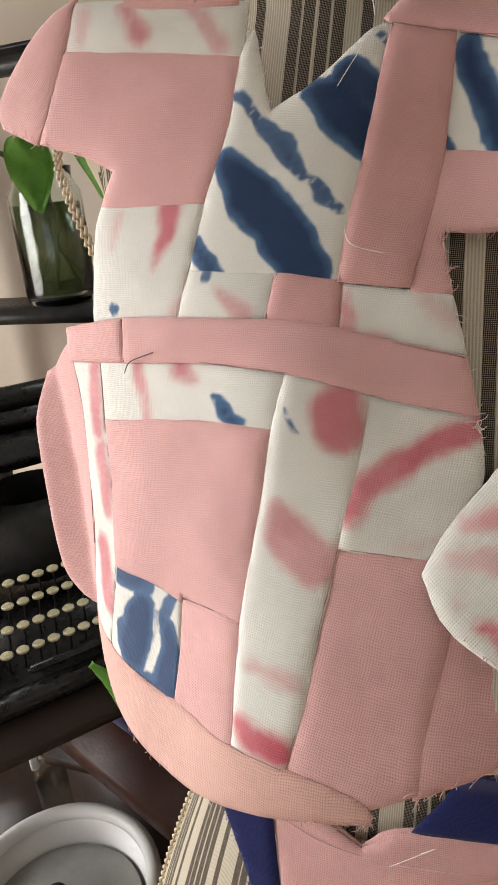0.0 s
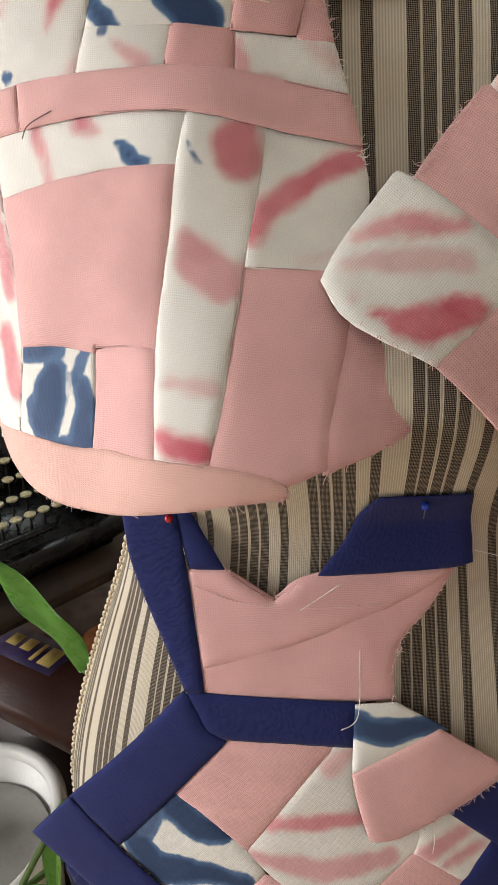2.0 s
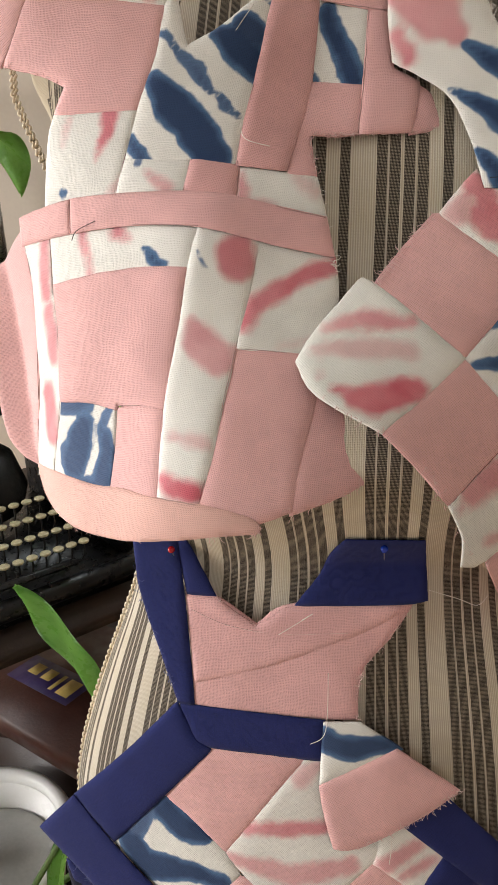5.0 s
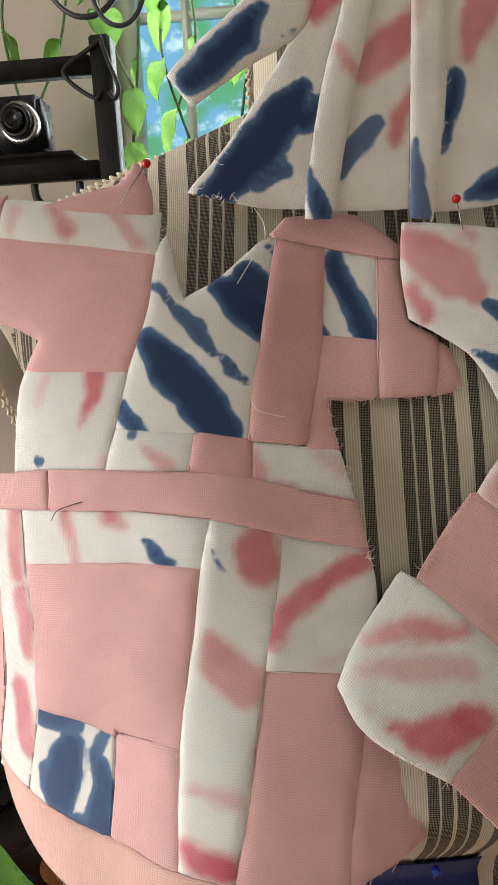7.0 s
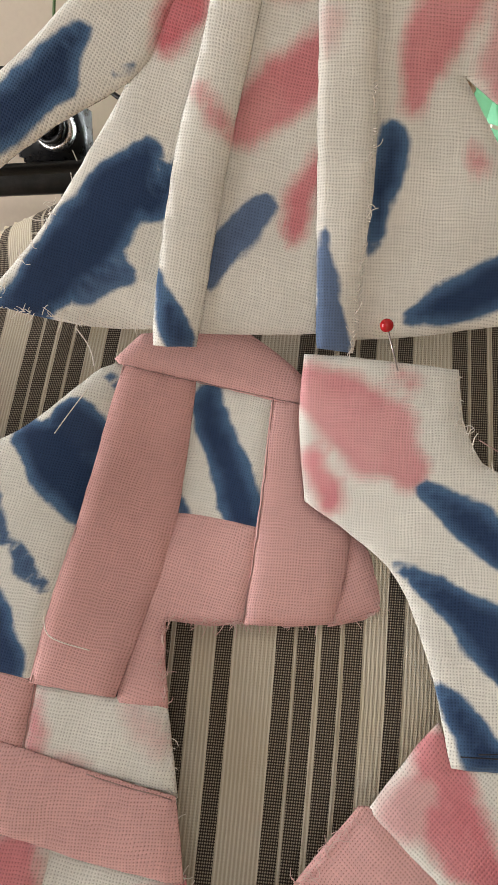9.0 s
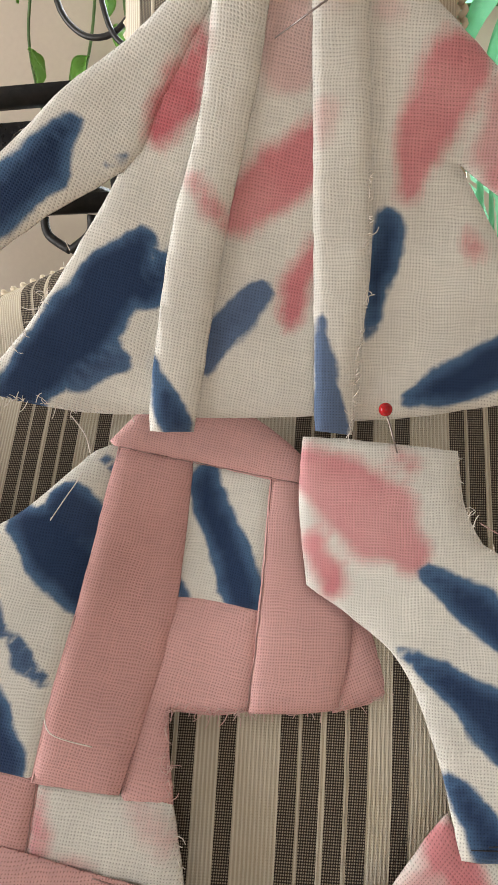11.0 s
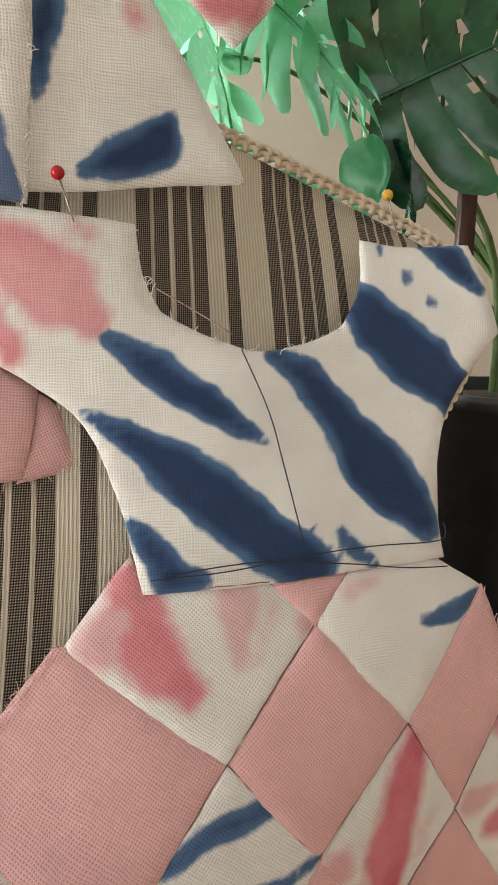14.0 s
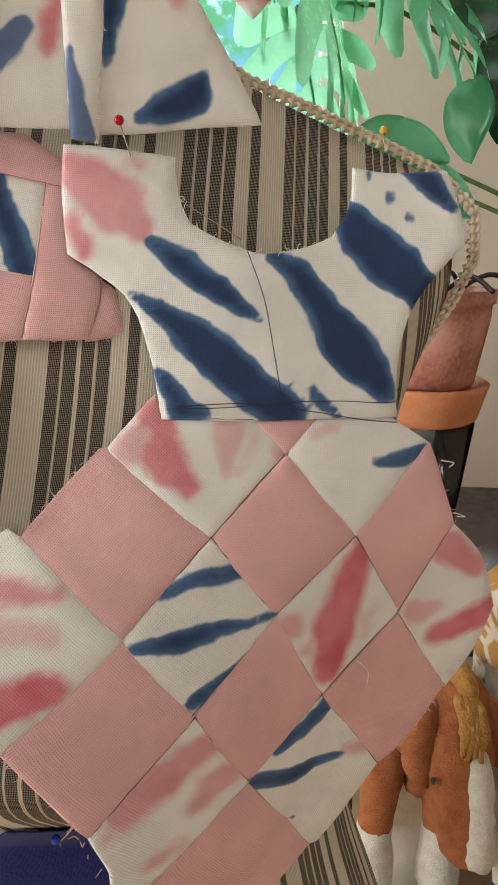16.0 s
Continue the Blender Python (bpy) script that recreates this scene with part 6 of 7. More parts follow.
def monstera_leaf(size, material, parent, m, seed):
    """Broad heart-shaped blade: lobes fan out from the midrib, joined near it and slit towards the edge."""
    rnd = random.Random(seed)
    bm = bmesh.new()
    lobes, cols, rows = (7 if size > 0.25 else 5), 12, 6
    gap = 0.92 * size / lobes
    for side in (-1, 1):
        for i in range(lobes):
            t = (i + 0.5) / lobes
            angle = radians(128 - 104 * t ** 0.8) + rnd.uniform(-0.05, 0.05)
            long = size * (0.26 + 0.36 * math.sin(math.pi * min(1.0, 0.22 + 0.72 * t))) * rnd.uniform(0.93, 1.05)
            cut = rnd.uniform(0.30, 0.46) if size > 0.25 else rnd.uniform(0.38, 0.6)
            end = rnd.uniform(0.80, 0.98)
            grid = []
            for b in range(cols + 1):
                s = b / cols
                half = gap * 0.5 * (1 + 1.0 * s) * (1.0 if s < cut else 1 - (1 - end) * min(1.0, (s - cut) / 0.12))
                half *= math.sqrt(max(0.03, 1 - max(0.0, (s - 0.62) / 0.38) ** 2.4))
                turn = angle - 0.35 * s
                rx, ry = long * s * math.sin(turn), gap * (i + 0.5) + long * s * math.cos(turn)
                line = []
                for a in range(rows + 1):
                    k = 2 * a / rows - 1
                    x = side * max(0.0, rx - abs(k) * half * math.cos(turn) * 0.25 * s)
                    y = ry + k * half
                    z = -0.42 * (rx / size) ** 2 * size - 0.25 * (y / size) ** 2 * size + 0.10 * half * (1 - k * k) * min(1.0, 3 * s) + 0.012 * size * math.sin(7 * s + i)
                    line.append(bm.verts.new((x, y, z)))
                grid.append(line)
            for b in range(cols):
                for a in range(rows):
                    if b == 2 and a in (0, 5) and i in (2, 3, 4):
                        continue
                    f = (grid[b][a], grid[b + 1][a], grid[b + 1][a + 1], grid[b][a + 1])
                    bm.faces.new(f if side > 0 else f[::-1])
    rib = tube([(0, size * k / 6, -0.25 * (k / 6) ** 2 * size - 0.001) for k in range(7)], 0.0035, 6, 0.4)
    bm = merge(bm, rib)
    bm.transform(m)
    return part("leaf", bm, material, parent)


# dark table with the typewriter, iron rack behind it
desk = table("dark_table", "low glossy black-brown wooden table beside the form", -0.50, 0.38, -0.225, 0.40, 0.80, dark_wood, 0.025, apron=False)
desk.matrix_world = pose(-0.565, 0.47, 0, 0, 0, 50)
typewriter()
rack = thing("iron_rack", "black wrought iron rack with scrolled corners", "rack")
for x, y in ((-1.25, 0.96), (-0.353, 0.96), (-1.25, 1.16)):
    part("post", box(x - 0.012, x + 0.022, y - 0.02, y + 0.02, 0, 1.775, 0.003), black_iron, rack)
for z in (1.575, 1.735):
    part("rail", box(-1.228, -0.366, 0.945, 0.975, z - 0.014, z + 0.014, 0.003), black_iron, rack)
part("shelf", box(-1.237, -0.72, 0.95, 1.17, 1.115, 1.14, 0.003), black_iron, rack)
part("shelf", box(-1.237, -0.42, 0.976, 1.145, 1.603, 1.613, 0.002), black_iron, rack)
for s in (-1, 1):
    part("scroll", tube([(-0.447, 0.96, 1.505), (-0.447 + s * 0.035, 0.96, 1.53), (-0.447 + s * 0.04, 0.96, 1.558)], 0.007), black_iron, rack)
part("scroll", tube([(-0.345, 0.936, 1.765), (-0.365, 0.936, 1.752), (-0.407, 0.936, 1.727), (-0.398, 0.936, 1.705), (-0.361, 0.936, 1.68), (-0.350, 0.936, 1.692)], 0.0037), black_iron, rack)
part("scroll", tube([(-0.345, 0.936, 1.77), (-0.335, 0.936, 1.735), (-0.321, 0.936, 1.695), (-0.328, 0.936, 1.677), (-0.337, 0.936, 1.688)], 0.0037), black_iron, rack)
cable = thing("hanging_cable", "black looped cable hanging over the rack before the window", "cable")
part("loop", tube([(-0.31, 0.92, 2.3), (-0.28, 0.92, 2.0), (-0.29, 0.92, 1.86), (-0.33, 0.92, 1.80), (-0.385, 0.92, 1.80), (-0.42, 0.92, 1.86), (-0.40, 0.92, 2.0), (-0.37, 0.92, 2.3)], 0.0045), black_plastic, cable)
part("loop", tube([(-0.345, 0.915, 2.3), (-0.36, 0.915, 1.98), (-0.345, 0.915, 1.82), (-0.31, 0.915, 1.775), (-0.27, 0.915, 1.80), (-0.255, 0.915, 1.90), (-0.262, 0.915, 2.3)], 0.004), black_plastic, cable)

old_camera = thing("camera_ornament", "small black and steel vintage folding camera on the rack", "camera")
part("body", box(-0.585, -0.475, 0.99, 1.06, 1.618, 1.71, 0.008), black_enamel, old_camera)
for r0, y0, mtl in ((0.034, 0.99, steel), (0.027, 0.975, black_enamel), (0.016, 0.966, black_enamel)):
    ring = lathe([(r0, 0), (r0, 0.014), (r0 * 0.8, 0.018), (r0 * 0.75, 0.012)], (0, 0, 0), 28)
    ring.transform(pose(-0.509, y0, 1.662, 90))
    part("lens_ring", ring, mtl, old_camera)

jar = thing("glass_jar", "clear glass jar of water with rooting vine cuttings", "jar")
part("glass", lathe([(0.06, 0), (0.072, 0.006), (0.075, 0.03), (0.075, 0.22), (0.06, 0.25), (0.062, 0.27), (0.059, 0.27), (0.057, 0.25), (0.071, 0.218), (0.071, 0.02), (0.04, 0.01)], (-0.88, 1.06, 1.141)), glass, jar)
for k in range(5):
    a = k * 1.3
    part("stem", tube([(-0.88 + 0.04 * math.cos(a), 1.06 + 0.04 * math.sin(a), 1.17), (-0.88 + 0.02 * math.cos(a + 2), 1.06, 1.30), (-0.88 + 0.05 * math.cos(a), 1.04, 1.42), (-0.88 + 0.12 * math.cos(a), 1.02, 1.46)], 0.003, 6), stem_green, jar)
    tip = Vector((-0.88 + 0.12 * math.cos(a), 1.02 - 0.02 * k, 1.46))
    leaf_blade(0.12, 0.08, 0.8, leaf_green, jar, aim(tip, tip + Vector((0.1 * math.cos(a), -0.05, -0.08))))

part("water", lathe([(0.02, 0.016), (0.066, 0.02), (0.0685, 0.05), (0.0685, 0.20), (0.02, 0.202)], (-0.88, 1.06, 1.141)), jar_water, jar, "murky green water")
vine = thing("pothos_vine", "trailing pothos vine hanging in front of the window", "plant")
rnd = random.Random(5)
for k in range(8):
    x0, y0 = -0.56 + 0.075 * k, 1.13 + 0.1 * rnd.random()
    pts = [(x0, y0, 2.6)]
    for j in range(6):
        pts.append((pts[-1][0] + rnd.uniform(-0.06, 0.06), y0 + rnd.uniform(-0.02, 0.02), pts[-1][2] - rnd.uniform(0.10, 0.19)))
    part("stem", tube(pts, 0.003, 5), stem_green, vine)
    for j in range(1, 7):
        p = Vector(pts[j])
        leaf_blade(rnd.uniform(0.06, 0.10), rnd.uniform(0.045, 0.075), 0.6, leaf_green, vine,
                   aim(p, p + Vector((rnd.uniform(-0.06, 0.06), rnd.uniform(-0.05, 0.0), rnd.uniform(-0.12, -0.04))), rnd.uniform(-30, 30)))

bush = thing("potted_bush", "small artificial grey-green bush in a black pot on the table", "plant")
BX, BY = -0.472, 0.708
part("pot", lathe([(0.04, 0), (0.046, 0.004), (0.056, 0.085), (0.060, 0.087), (0.060, 0.098), (0.052, 0.098), (0.050, 0.085)], (BX, BY, 0.801)), black_plastic, bush)
leaves = bmesh.new()
for k in range(2200):
    a, b, r = rnd.uniform(0, 6.283), math.acos(rnd.uniform(-0.75, 1)), rnd.uniform(0.3, 1.0) ** 0.5
    c = Vector((BX + 0.118 * r * math.sin(b) * math.cos(a), BY + 0.10 * r * math.sin(b) * math.sin(a), 0.972 + 0.092 * r * math.cos(b)))
    c += Vector((noise.noise(c * 30), noise.noise(c * 31), noise.noise(c * 29))) * 0.03
    w = Vector((rnd.uniform(-1, 1), rnd.uniform(-1, 1), rnd.uniform(-0.3, 1))).normalized()
    s = w.cross(Vector((rnd.uniform(-1, 1), 0.3, rnd.uniform(-1, 1)))).normalized()
    ln = rnd.uniform(0.012, 0.024)
    vs = [leaves.verts.new(c + q) for q in (w * 0, w * ln * 0.5 + s * ln * 0.4, w * ln, w * ln * 0.5 - s * ln * 0.4)]
    leaves.faces.new(vs)
part("crown", leaves, leaf_grey, bush)["kind"] = "stuff"
for k in range(10):
    a = k * 0.628
    part("stem", tube([(BX, BY, 0.89), (BX + 0.03 * math.cos(a), BY + 0.03 * math.sin(a), 0.93), (BX + 0.07 * math.cos(a), BY + 0.07 * math.sin(a), 0.97)], 0.0016, 5), stem_green, bush)

# low cabinet with the game box, bench with the tub, bottle and plant
cabinet = thing("low_cabinet", "low dark brown wooden cabinet behind the form", "cabinet")
part("body", box(-0.62, -0.26, 0.46, 0.80, 0.0, 0.525, 0.004), dark_wood, cabinet)
part("top", box(-0.64, -0.24, 0.44, 0.82, 0.525, 0.548, 0.004), dark_wood, cabinet)
game = thing("game_box", "dark brown board game box with a purple title panel", "box")
game.matrix_world = pose(-0.50, 0.455, 0.549, 0, 0, 157)
part("lid", box(-0.20, 0.20, -0.20, 0.045, 0.0, 0.046, 0.003), box_brown, game)
part("title_panel", box(-0.055, 0.085, -0.075, -0.015, 0.0464, 0.0470), box_purple, game)
for x, w, h in ((-0.030, 0.026, 0.036), (-0.004, 0.008, 0.036), (0.022, 0.020, 0.024), (0.052, 0.022, 0.024)):
    part("title_bar", box(x - w / 2, x + w / 2, -0.062, -0.062 + h, 0.0472, 0.0478, 0.0002), box_gold, game)
part("round_picture", lathe([(0.04, 0), (0.04, 0.0006)], (-0.075, -0.115, 0.0464), 30), horse_fur, game, "round brown picture on the lid")
paper = tagged(part("paper_sheet", box(-0.09, 0.09, -0.05, 0.05, 0, 0.004, 0.001, pose(-0.60, 0.62, 0.549, 0, 0, 25)), white_plastic), "folded white paper lying on the cabinet", "paper")

bench = thing("low_bench", "plain low wooden bench under the tub and plant", "bench")
part("seat", box(-0.95, -0.28, 0.04, 0.435, 0.275, 0.30, 0.004), dark_wood, bench)
part("shelf", box(-0.95, -0.645, 0.437, 0.70, 0.275, 0.30, 0.004), dark_wood, bench)
for x in (-0.93, -0.34):
    for y in (0.06, 0.38):
        part("leg", box(x, x + 0.035, y, y + 0.035, 0, 0.275, 0.003), dark_wood, bench)
spray = thing("spray_bottle", "clear plastic spray bottle with a white trigger head", "bottle")
SX, SY = -0.69, 0.52
part("bottle", lathe([(0.036, 0), (0.042, 0.005), (0.042, 0.12), (0.034, 0.16), (0.014, 0.18), (0.014, 0.20)], (SX, SY, 0.301)), glass, spray)
part("trigger_head", merge(box(SX - 0.02, SX + 0.02, SY - 0.05, SY + 0.03, 0.525, 0.565, 0.010), box(SX - 0.007, SX + 0.007, SY - 0.055, SY - 0.04, 0.47, 0.535, 0.004), lathe([(0.018, 0), (0.018, 0.02), (0.012, 0.035)], (SX, SY, 0.495), 20)), white_plastic, spray)
tub = thing("white_tub", "white plastic tub with a rolled rim", "tub")
part("body", lathe([(0.10, 0), (0.112, 0.004), (0.128, 0.165), (0.122, 0.165), (0.106, 0.012), (0.02, 0.010)], (-0.53, 0.295, 0.301), 56), white_plastic, tub)
part("rim", lathe([(0.1275, 0.160), (0.138, 0.163), (0.143, 0.172), (0.139, 0.180), (0.129, 0.181), (0.1225, 0.174), (0.1225, 0.160)], (-0.53, 0.295, 0.301), 56, True), white_plastic, tub, "rolled white rim")
pan = thing("steel_pan", "shiny steel pan lid lying in the white tub", "pan")
part("lid", lathe([(0.105, 0), (0.112, 0.003), (0.112, 0.008), (0.10, 0.012), (0.06, 0.024), (0.012, 0.03)], (-0.53, 0.295, 0.42), 48), dull_steel, pan)
part("knob", lathe([(0.012, 0), (0.010, 0.014), (0.018, 0.020), (0.016, 0.028)], (-0.53, 0.295, 0.449), 24), black_plastic, pan)

dracaena = thing("lucky_bamboo", "lucky bamboo with long green leaves in a white pot", "plant")
part("pot", lathe([(0.034, 0), (0.038, 0.004), (0.045, 0.055), (0.049, 0.057), (0.047, 0.063), (0.040, 0.060), (0.034, 0.02)], (-0.445, 0.115, 0.301)), white_plastic, dracaena)
part("stalk", tube([(-0.445, 0.115, 0.31), (-0.443, 0.12, 0.35), (-0.44, 0.125, 0.385)], 0.009, 10, 0.95), stem_green, dracaena)
part("shoot", tube([(-0.442, 0.122, 0.37), (-0.42, 0.15, 0.43), (-0.37, 0.18, 0.55), (-0.31, 0.20, 0.655)], 0.005, 8, 0.6), stem_green, dracaena)
for a, b, ln, w, roll in (((-0.305, 0.20, 0.665), (-0.345, 0.14, 0.44), 0.25, 0.052, 15), ((-0.40, 0.165, 0.47), (-0.50, 0.13, 0.50), 0.14, 0.03, 30), ((-0.41, 0.16, 0.45), (-0.47, 0.10, 0.36), 0.16, 0.04, 20),
                          ((-0.36, 0.18, 0.56), (-0.26, 0.17, 0.55), 0.12, 0.025, 40), ((-0.38, 0.17, 0.52), (-0.345, 0.12, 0.36), 0.20, 0.05, -10), ((-0.42, 0.15, 0.43), (-0.37, 0.09, 0.32), 0.15, 0.035, 10), ((-0.40, 0.16, 0.47), (-0.42, 0.12, 0.57), 0.12, 0.03, 60)):
    leaf_blade(ln, w, 0.35, leaf_green, dracaena, aim(a, b, roll))
leaf_blade(0.165, 0.062, 0.10, leaf_green, dracaena, aim((-0.298, 0.28, 0.762), (-0.362, 0.27, 0.912), 60), cup=0.12)
part("shoot", tube([(-0.37, 0.18, 0.55), (-0.30, 0.24, 0.58), (-0.25, 0.28, 0.66), (-0.265, 0.285, 0.72), (-0.298, 0.28, 0.764)], 0.004, 7), stem_green, dracaena)
strap = thing("strap_leaf_plant", "small striped strap-leaved plant in a black pot on the table", "plant")
part("pot", lathe([(0.03, 0), (0.034, 0.003), (0.04, 0.07), (0.042, 0.072), (0.036, 0.072)], (-0.335, 0.70, 0.801), 30), black_plastic, strap)
part("stem", tube([(-0.335, 0.70, 0.86), (-0.29, 0.62, 0.95), (-0.285, 0.52, 1.02)], 0.004, 6), stem_green, strap)
leaf_blade(0.26, 0.034, 0.2, leaf_green, strap, aim((-0.285, 0.52, 1.02), (-0.50, 0.50, 1.105), 45))
leaf_blade(0.18, 0.030, 0.35, leaf_green, strap, aim((-0.285, 0.53, 1.02), (-0.20, 0.58, 1.10), -30))

# plants and plush animals on the other side
stand = table("plant_stand", "wooden plant stand holding the pots", 0.20, 0.95, 0.53, 1.05, 0.90, dark_wood)
clay = thing("terracotta_pot", "stained red terracotta pot in an orange clay saucer", "plant pot")
CX, CY = 0.275, 0.635
part("base", lathe([(0.05, 0), (0.055, 0.004), (0.058, 0.12), (0.070, 0.238), (0.064, 0.241), (0.052, 0.12), (0.04, 0.012)], (CX, CY, 0.901), 40), glass, clay, "clear glass vase under the saucer")
part("saucer", lathe([(0.066, 0), (0.072, 0.004), (0.081, 0.040), (0.083, 0.046), (0.078, 0.048), (0.069, 0.038)], (CX, CY, 1.142), 48), terracotta, clay)
part("pot", lathe([(0.054, 0), (0.064, 0.008), (0.076, 0.085), (0.076, 0.10), (0.080, 0.102), (0.080, 0.117), (0.071, 0.117), (0.068, 0.10), (0.02, 0.095)], (CX, CY, 1.182), 48), stained_clay, clay)
part("soil", lathe([(0.068, 0), (0.055, 0.008), (0.02, 0.012)], (CX, CY, 1.280), 30), soil, clay)
for k in range(6):
    a = k * 1.05
    part("stem", tube([(CX + 0.02 * math.cos(a), CY, 1.285), (CX + 0.07 * math.cos(a), CY + 0.05 * math.sin(a), 1.315), (CX + 0.11 * math.cos(a), CY + 0.09 * math.sin(a), 1.30)], 0.003, 5), dark_wood, clay)

monstera = thing("monstera", "large monstera plant with split glossy leaves in a black pot", "plant")
part("pot", lathe([(0.09, 0), (0.10, 0.006), (0.125, 0.300), (0.13, 0.302), (0.13, 0.322), (0.115, 0.322), (0.11, 0.295)], (0.585, 0.83, 0.901), 44), black_plastic, monstera)
part("soil", lathe([(0.108, 0), (0.09, 0.01), (0.02, 0.015)], (0.585, 0.83, 1.196), 30), soil, monstera)
part("stake", box(0.50, 0.522, 0.84, 0.862, 1.20, 1.52, 0.002), box_brown, monstera, "brown wooden stake")
LEAVES = [((0.10, 0.90, 1.78), (0.215, 0.86, 1.60), 0.22, 5, leaf_mid), ((0.20, 0.89, 1.76), (0.34, 0.85, 1.66), 0.19, -30, leaf_mid),
          ((0.11, 0.93, 1.68), (0.15, 0.86, 1.52), 0.16, 25, leaf_mid), ((0.30, 0.92, 1.84), (0.37, 0.86, 1.68), 0.19, 10, leaf_mid),
          ((0.35, 0.80, 1.60), (0.55, 0.78, 1.69), 0.26, -78, leaf_dark), ((0.35, 0.81, 1.56), (0.335, 0.78, 1.47), 0.09, 10, leaf_mid),
          ((0.385, 0.81, 1.555), (0.415, 0.78, 1.46), 0.11, -20, leaf_dark), ((0.185, 0.83, 1.475), (0.27, 0.80, 1.475), 0.12, 60, leaf_mid),
          ((0.23, 0.82, 1.435), (0.33, 0.80, 1.415), 0.125, 55, leaf_mid), ((0.04, 0.95, 1.93), (0.10, 0.87, 1.72), 0.22, 10, leaf_mid),
          ((0.22, 0.97, 2.02), (0.24, 0.88, 1.80), 0.26, -10, leaf_mid), ((0.46, 0.95, 1.98), (0.47, 0.86, 1.76), 0.28, 5, leaf_dark)]
for k, (a, b, size, roll, mtl) in enumerate(LEAVES):
    part("stem", tube([(0.57 + 0.01 * k, 0.85, 1.13), (0.58 + 0.01 * k, 0.93, 1.13 + 0.5 * (a[2] - 1.13)), (0.4 * 0.60 + 0.6 * a[0], 0.98, a[2] - 0.01), a], 0.005, 7, 0.6), stem_green, monstera)
    if size < 0.13:
        leaf_blade(size * 1.15, size * 0.78, 0.4, mtl, monstera, aim(a, b, roll))
    else:
        monstera_leaf(size * 1.12, mtl, monstera, aim(a, b, roll), k)

shelf = table("toy_bench", "padded beige bench holding the plush animals", 0.10, 0.95, 0.22, 0.525, 0.615, bench_cover, 0.05)


def plush(name, label, pieces):
    """A plush animal as one mesh: rounded pieces, each with its own fur."""
    slots = []
    for _, f in pieces:
        if f not in slots:
            slots.append(f)
    out = bmesh.new()
    for b, f in pieces:
        for face in b.faces:
            face.material_index = slots.index(f)
        me = bpy.data.meshes.new("tmp")
        b.to_mesh(me)
        b.free()
        out.from_mesh(me)
        bpy.data.meshes.remove(me)
    for v in out.verts:
        v.co += Vector((noise.noise(v.co * 120), noise.noise(v.co * 121), noise.noise(v.co * 123))) * 0.0025
    return tagged(part(name, out, slots), label, "plush toy", "plush animals")


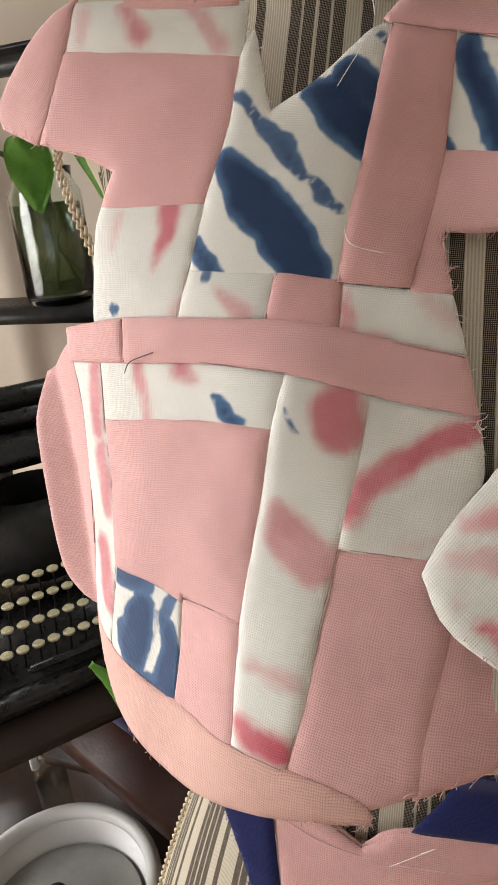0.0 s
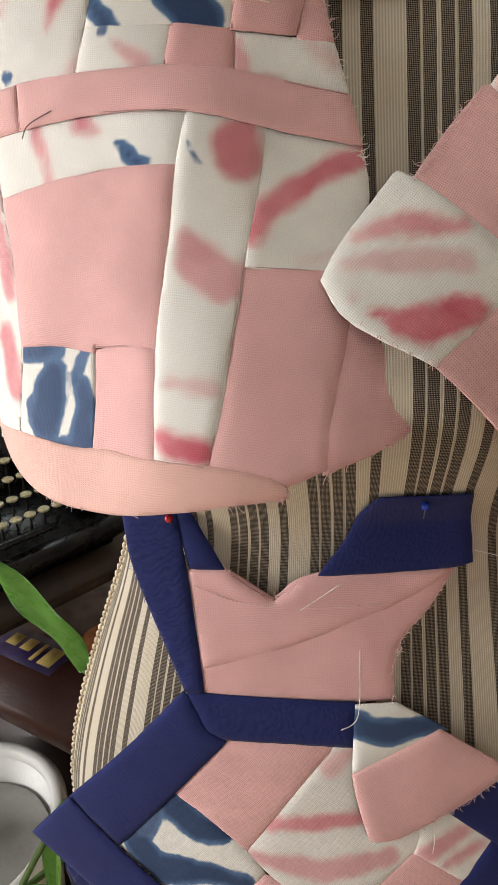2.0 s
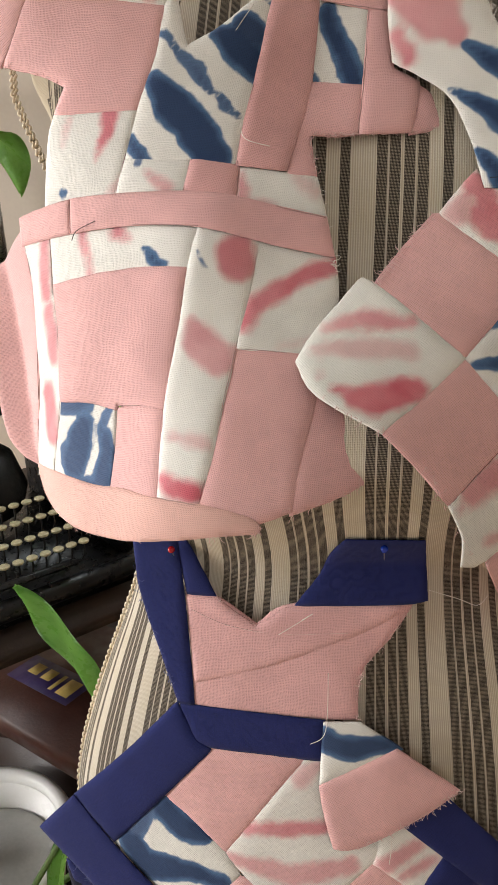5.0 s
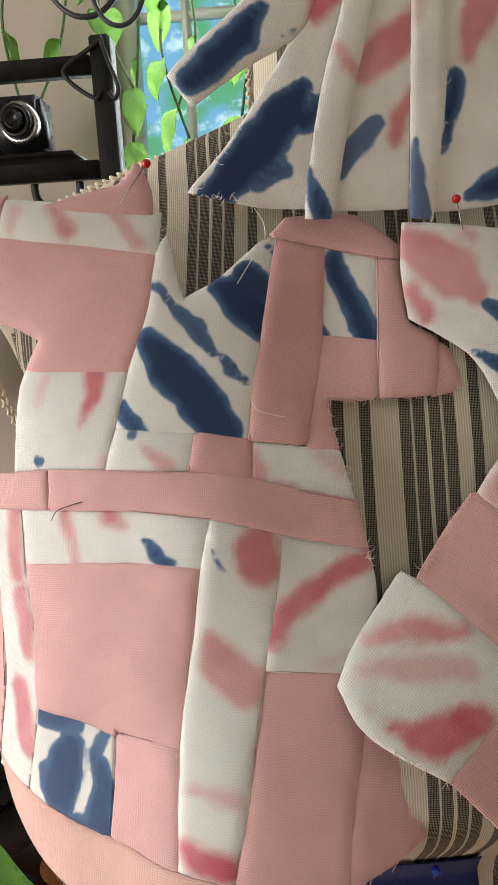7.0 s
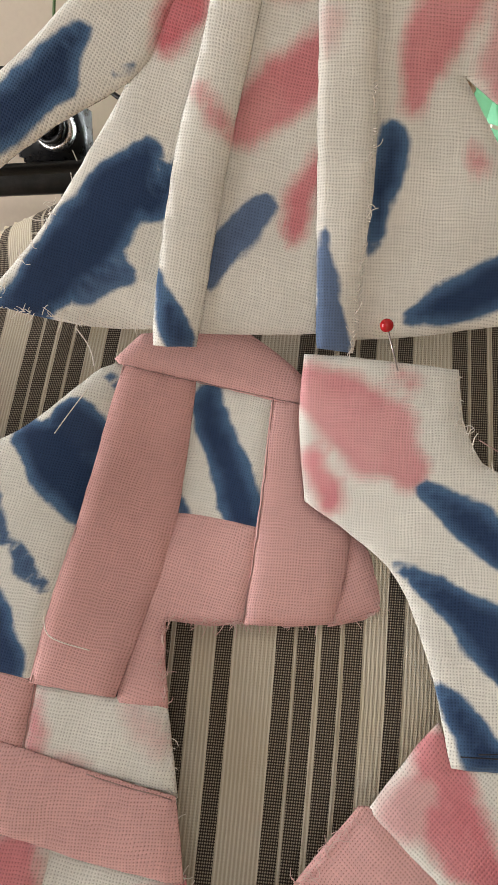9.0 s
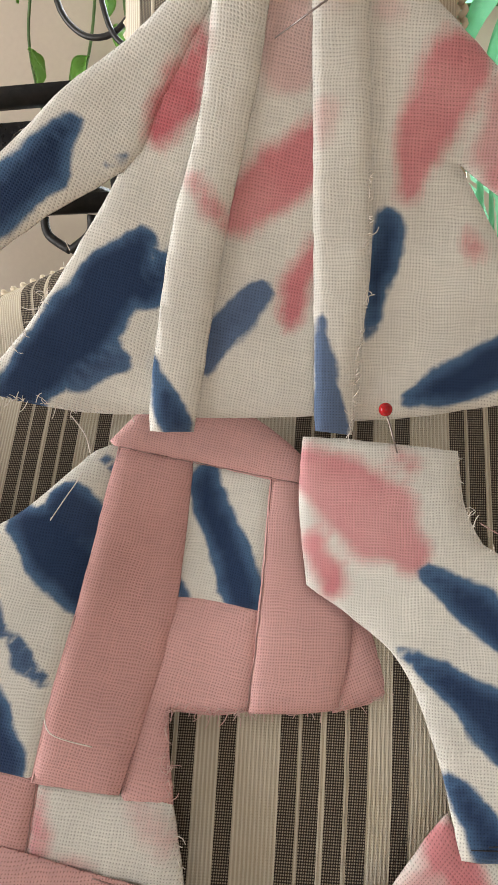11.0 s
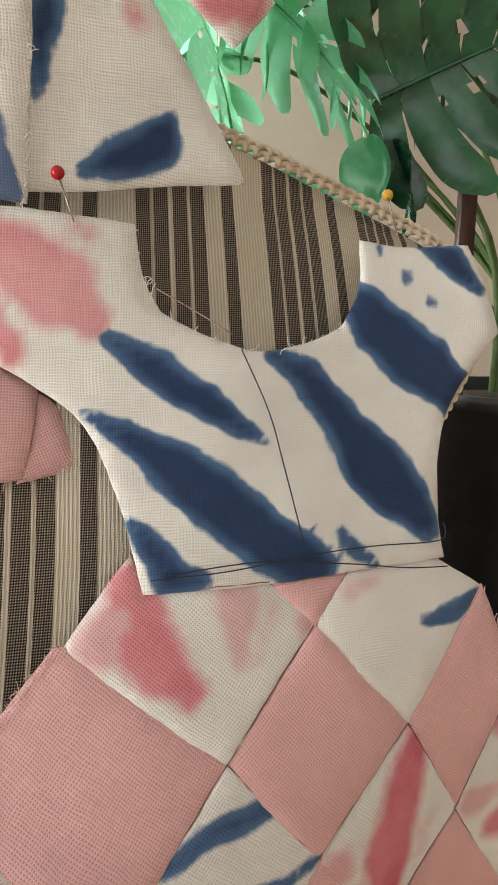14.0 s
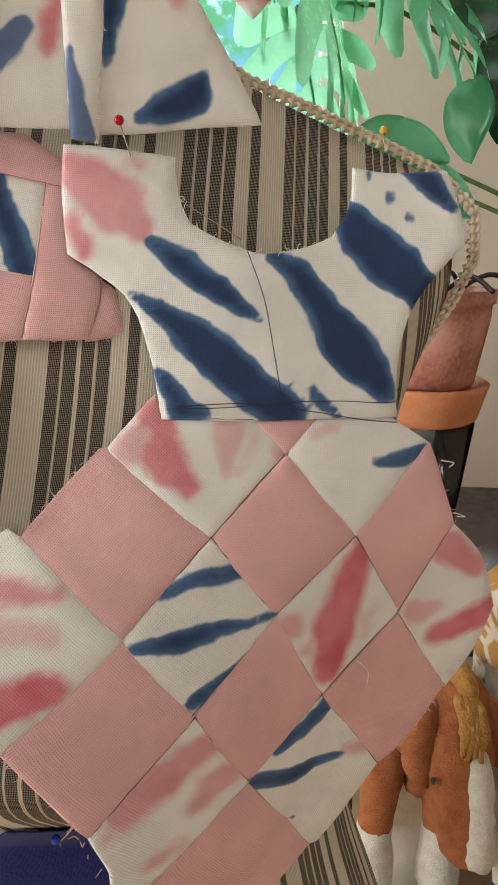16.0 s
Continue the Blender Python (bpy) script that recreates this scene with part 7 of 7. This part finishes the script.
plush("plush_horse", "brown plush horse with a white blaze and white legs", [
    (limb([(0.278, 0.60, 0.805), (0.272, 0.53, 0.812), (0.270, 0.47, 0.815)], [0.038, 0.042, 0.038], 28), horse_fur),
    (limb([(0.270, 0.47, 0.815), (0.284, 0.44, 0.865), (0.294, 0.415, 0.892)], [0.042, 0.038, 0.036], 24), horse_fur),
    (limb([(0.294, 0.405, 0.890), (0.294, 0.385, 0.850), (0.300, 0.370, 0.805), (0.305, 0.363, 0.765)], [0.037, 0.038, 0.030, 0.026], 28), horse_fur),
    (limb([(0.306, 0.373, 0.880), (0.310, 0.350, 0.850), (0.314, 0.342, 0.805), (0.314, 0.339, 0.768)], [0.008, 0.013, 0.012, 0.014], 18), white_fur),
    (limb([(0.272, 0.405, 0.912), (0.256, 0.385, 0.890), (0.254, 0.375, 0.850), (0.258, 0.368, 0.83)], [0.012, 0.018, 0.016, 0.008], 16), horse_fur),
    (limb([(0.318, 0.405, 0.905), (0.334, 0.390, 0.885), (0.341, 0.38, 0.850)], [0.010, 0.016, 0.011], 14), horse_fur),
    (limb([(0.303, 0.378, 0.905), (0.300, 0.40, 0.925), (0.296, 0.43, 0.918), (0.288, 0.46, 0.89), (0.278, 0.49, 0.86)], [0.008, 0.012, 0.014, 0.013, 0.010], 18), mane_fur),
    *[(limb([(0.296 + 0.005 * k, 0.380, 0.916), (0.299 + 0.005 * k, 0.360, 0.902), (0.296 + 0.006 * k, 0.352, 0.872 + 0.006 * (k % 2))], [0.007, 0.007, 0.0025], 10), mane_fur) for k in range(-1, 3)],
    (ball((0.266, 0.352, 0.846), 0.0035), dark_fur),
    (limb([(0.236, 0.455, 0.79), (0.226, 0.43, 0.715)], [0.026, 0.020], 18), horse_fur),
    (limb([(0.226, 0.43, 0.705), (0.224, 0.425, 0.642)], [0.020, 0.026], 18), white_fur),
    (limb([(0.300, 0.455, 0.79), (0.300, 0.435, 0.715)], [0.026, 0.020], 18), horse_fur),
    (limb([(0.300, 0.435, 0.705), (0.302, 0.43, 0.642)], [0.020, 0.026], 18), white_fur),
    (limb([(0.262, 0.57, 0.79), (0.262, 0.57, 0.642)], [0.026, 0.022], 18), horse_fur),
    (limb([(0.302, 0.57, 0.79), (0.306, 0.57, 0.642)], [0.026, 0.022], 18), horse_fur)])
plush("plush_giraffe", "tan spotted plush giraffe standing behind the horse", [
    (limb([(0.395, 0.51, 0.92), (0.385, 0.48, 0.935), (0.372, 0.45, 0.945)], [0.055, 0.060, 0.05], 28), giraffe_coat),
    (limb([(0.368, 0.445, 0.95), (0.352, 0.435, 0.995), (0.346, 0.42, 1.02)], [0.046, 0.036, 0.030], 22), giraffe_coat),
    (limb([(0.346, 0.42, 1.022), (0.342, 0.395, 1.015), (0.340, 0.375, 1.0)], [0.030, 0.026, 0.018], 20), giraffe_coat),
    (limb([(0.362, 0.44, 0.92), (0.362, 0.40, 0.80), (0.364, 0.365, 0.71)], [0.030, 0.025, 0.022], 22), white_fur), (limb([(0.364, 0.362, 0.70), (0.365, 0.352, 0.655)], [0.023, 0.026], 18), dark_fur),
    (limb([(0.412, 0.44, 0.92), (0.415, 0.42, 0.72)], [0.030, 0.024], 18), white_fur), (limb([(0.415, 0.42, 0.68), (0.416, 0.42, 0.642)], [0.024, 0.026], 18), dark_fur),
    (limb([(0.372, 0.51, 0.90), (0.372, 0.50, 0.645)], [0.032, 0.025], 18), giraffe_coat), (limb([(0.425, 0.51, 0.90), (0.430, 0.50, 0.645)], [0.032, 0.025], 18), giraffe_coat)])
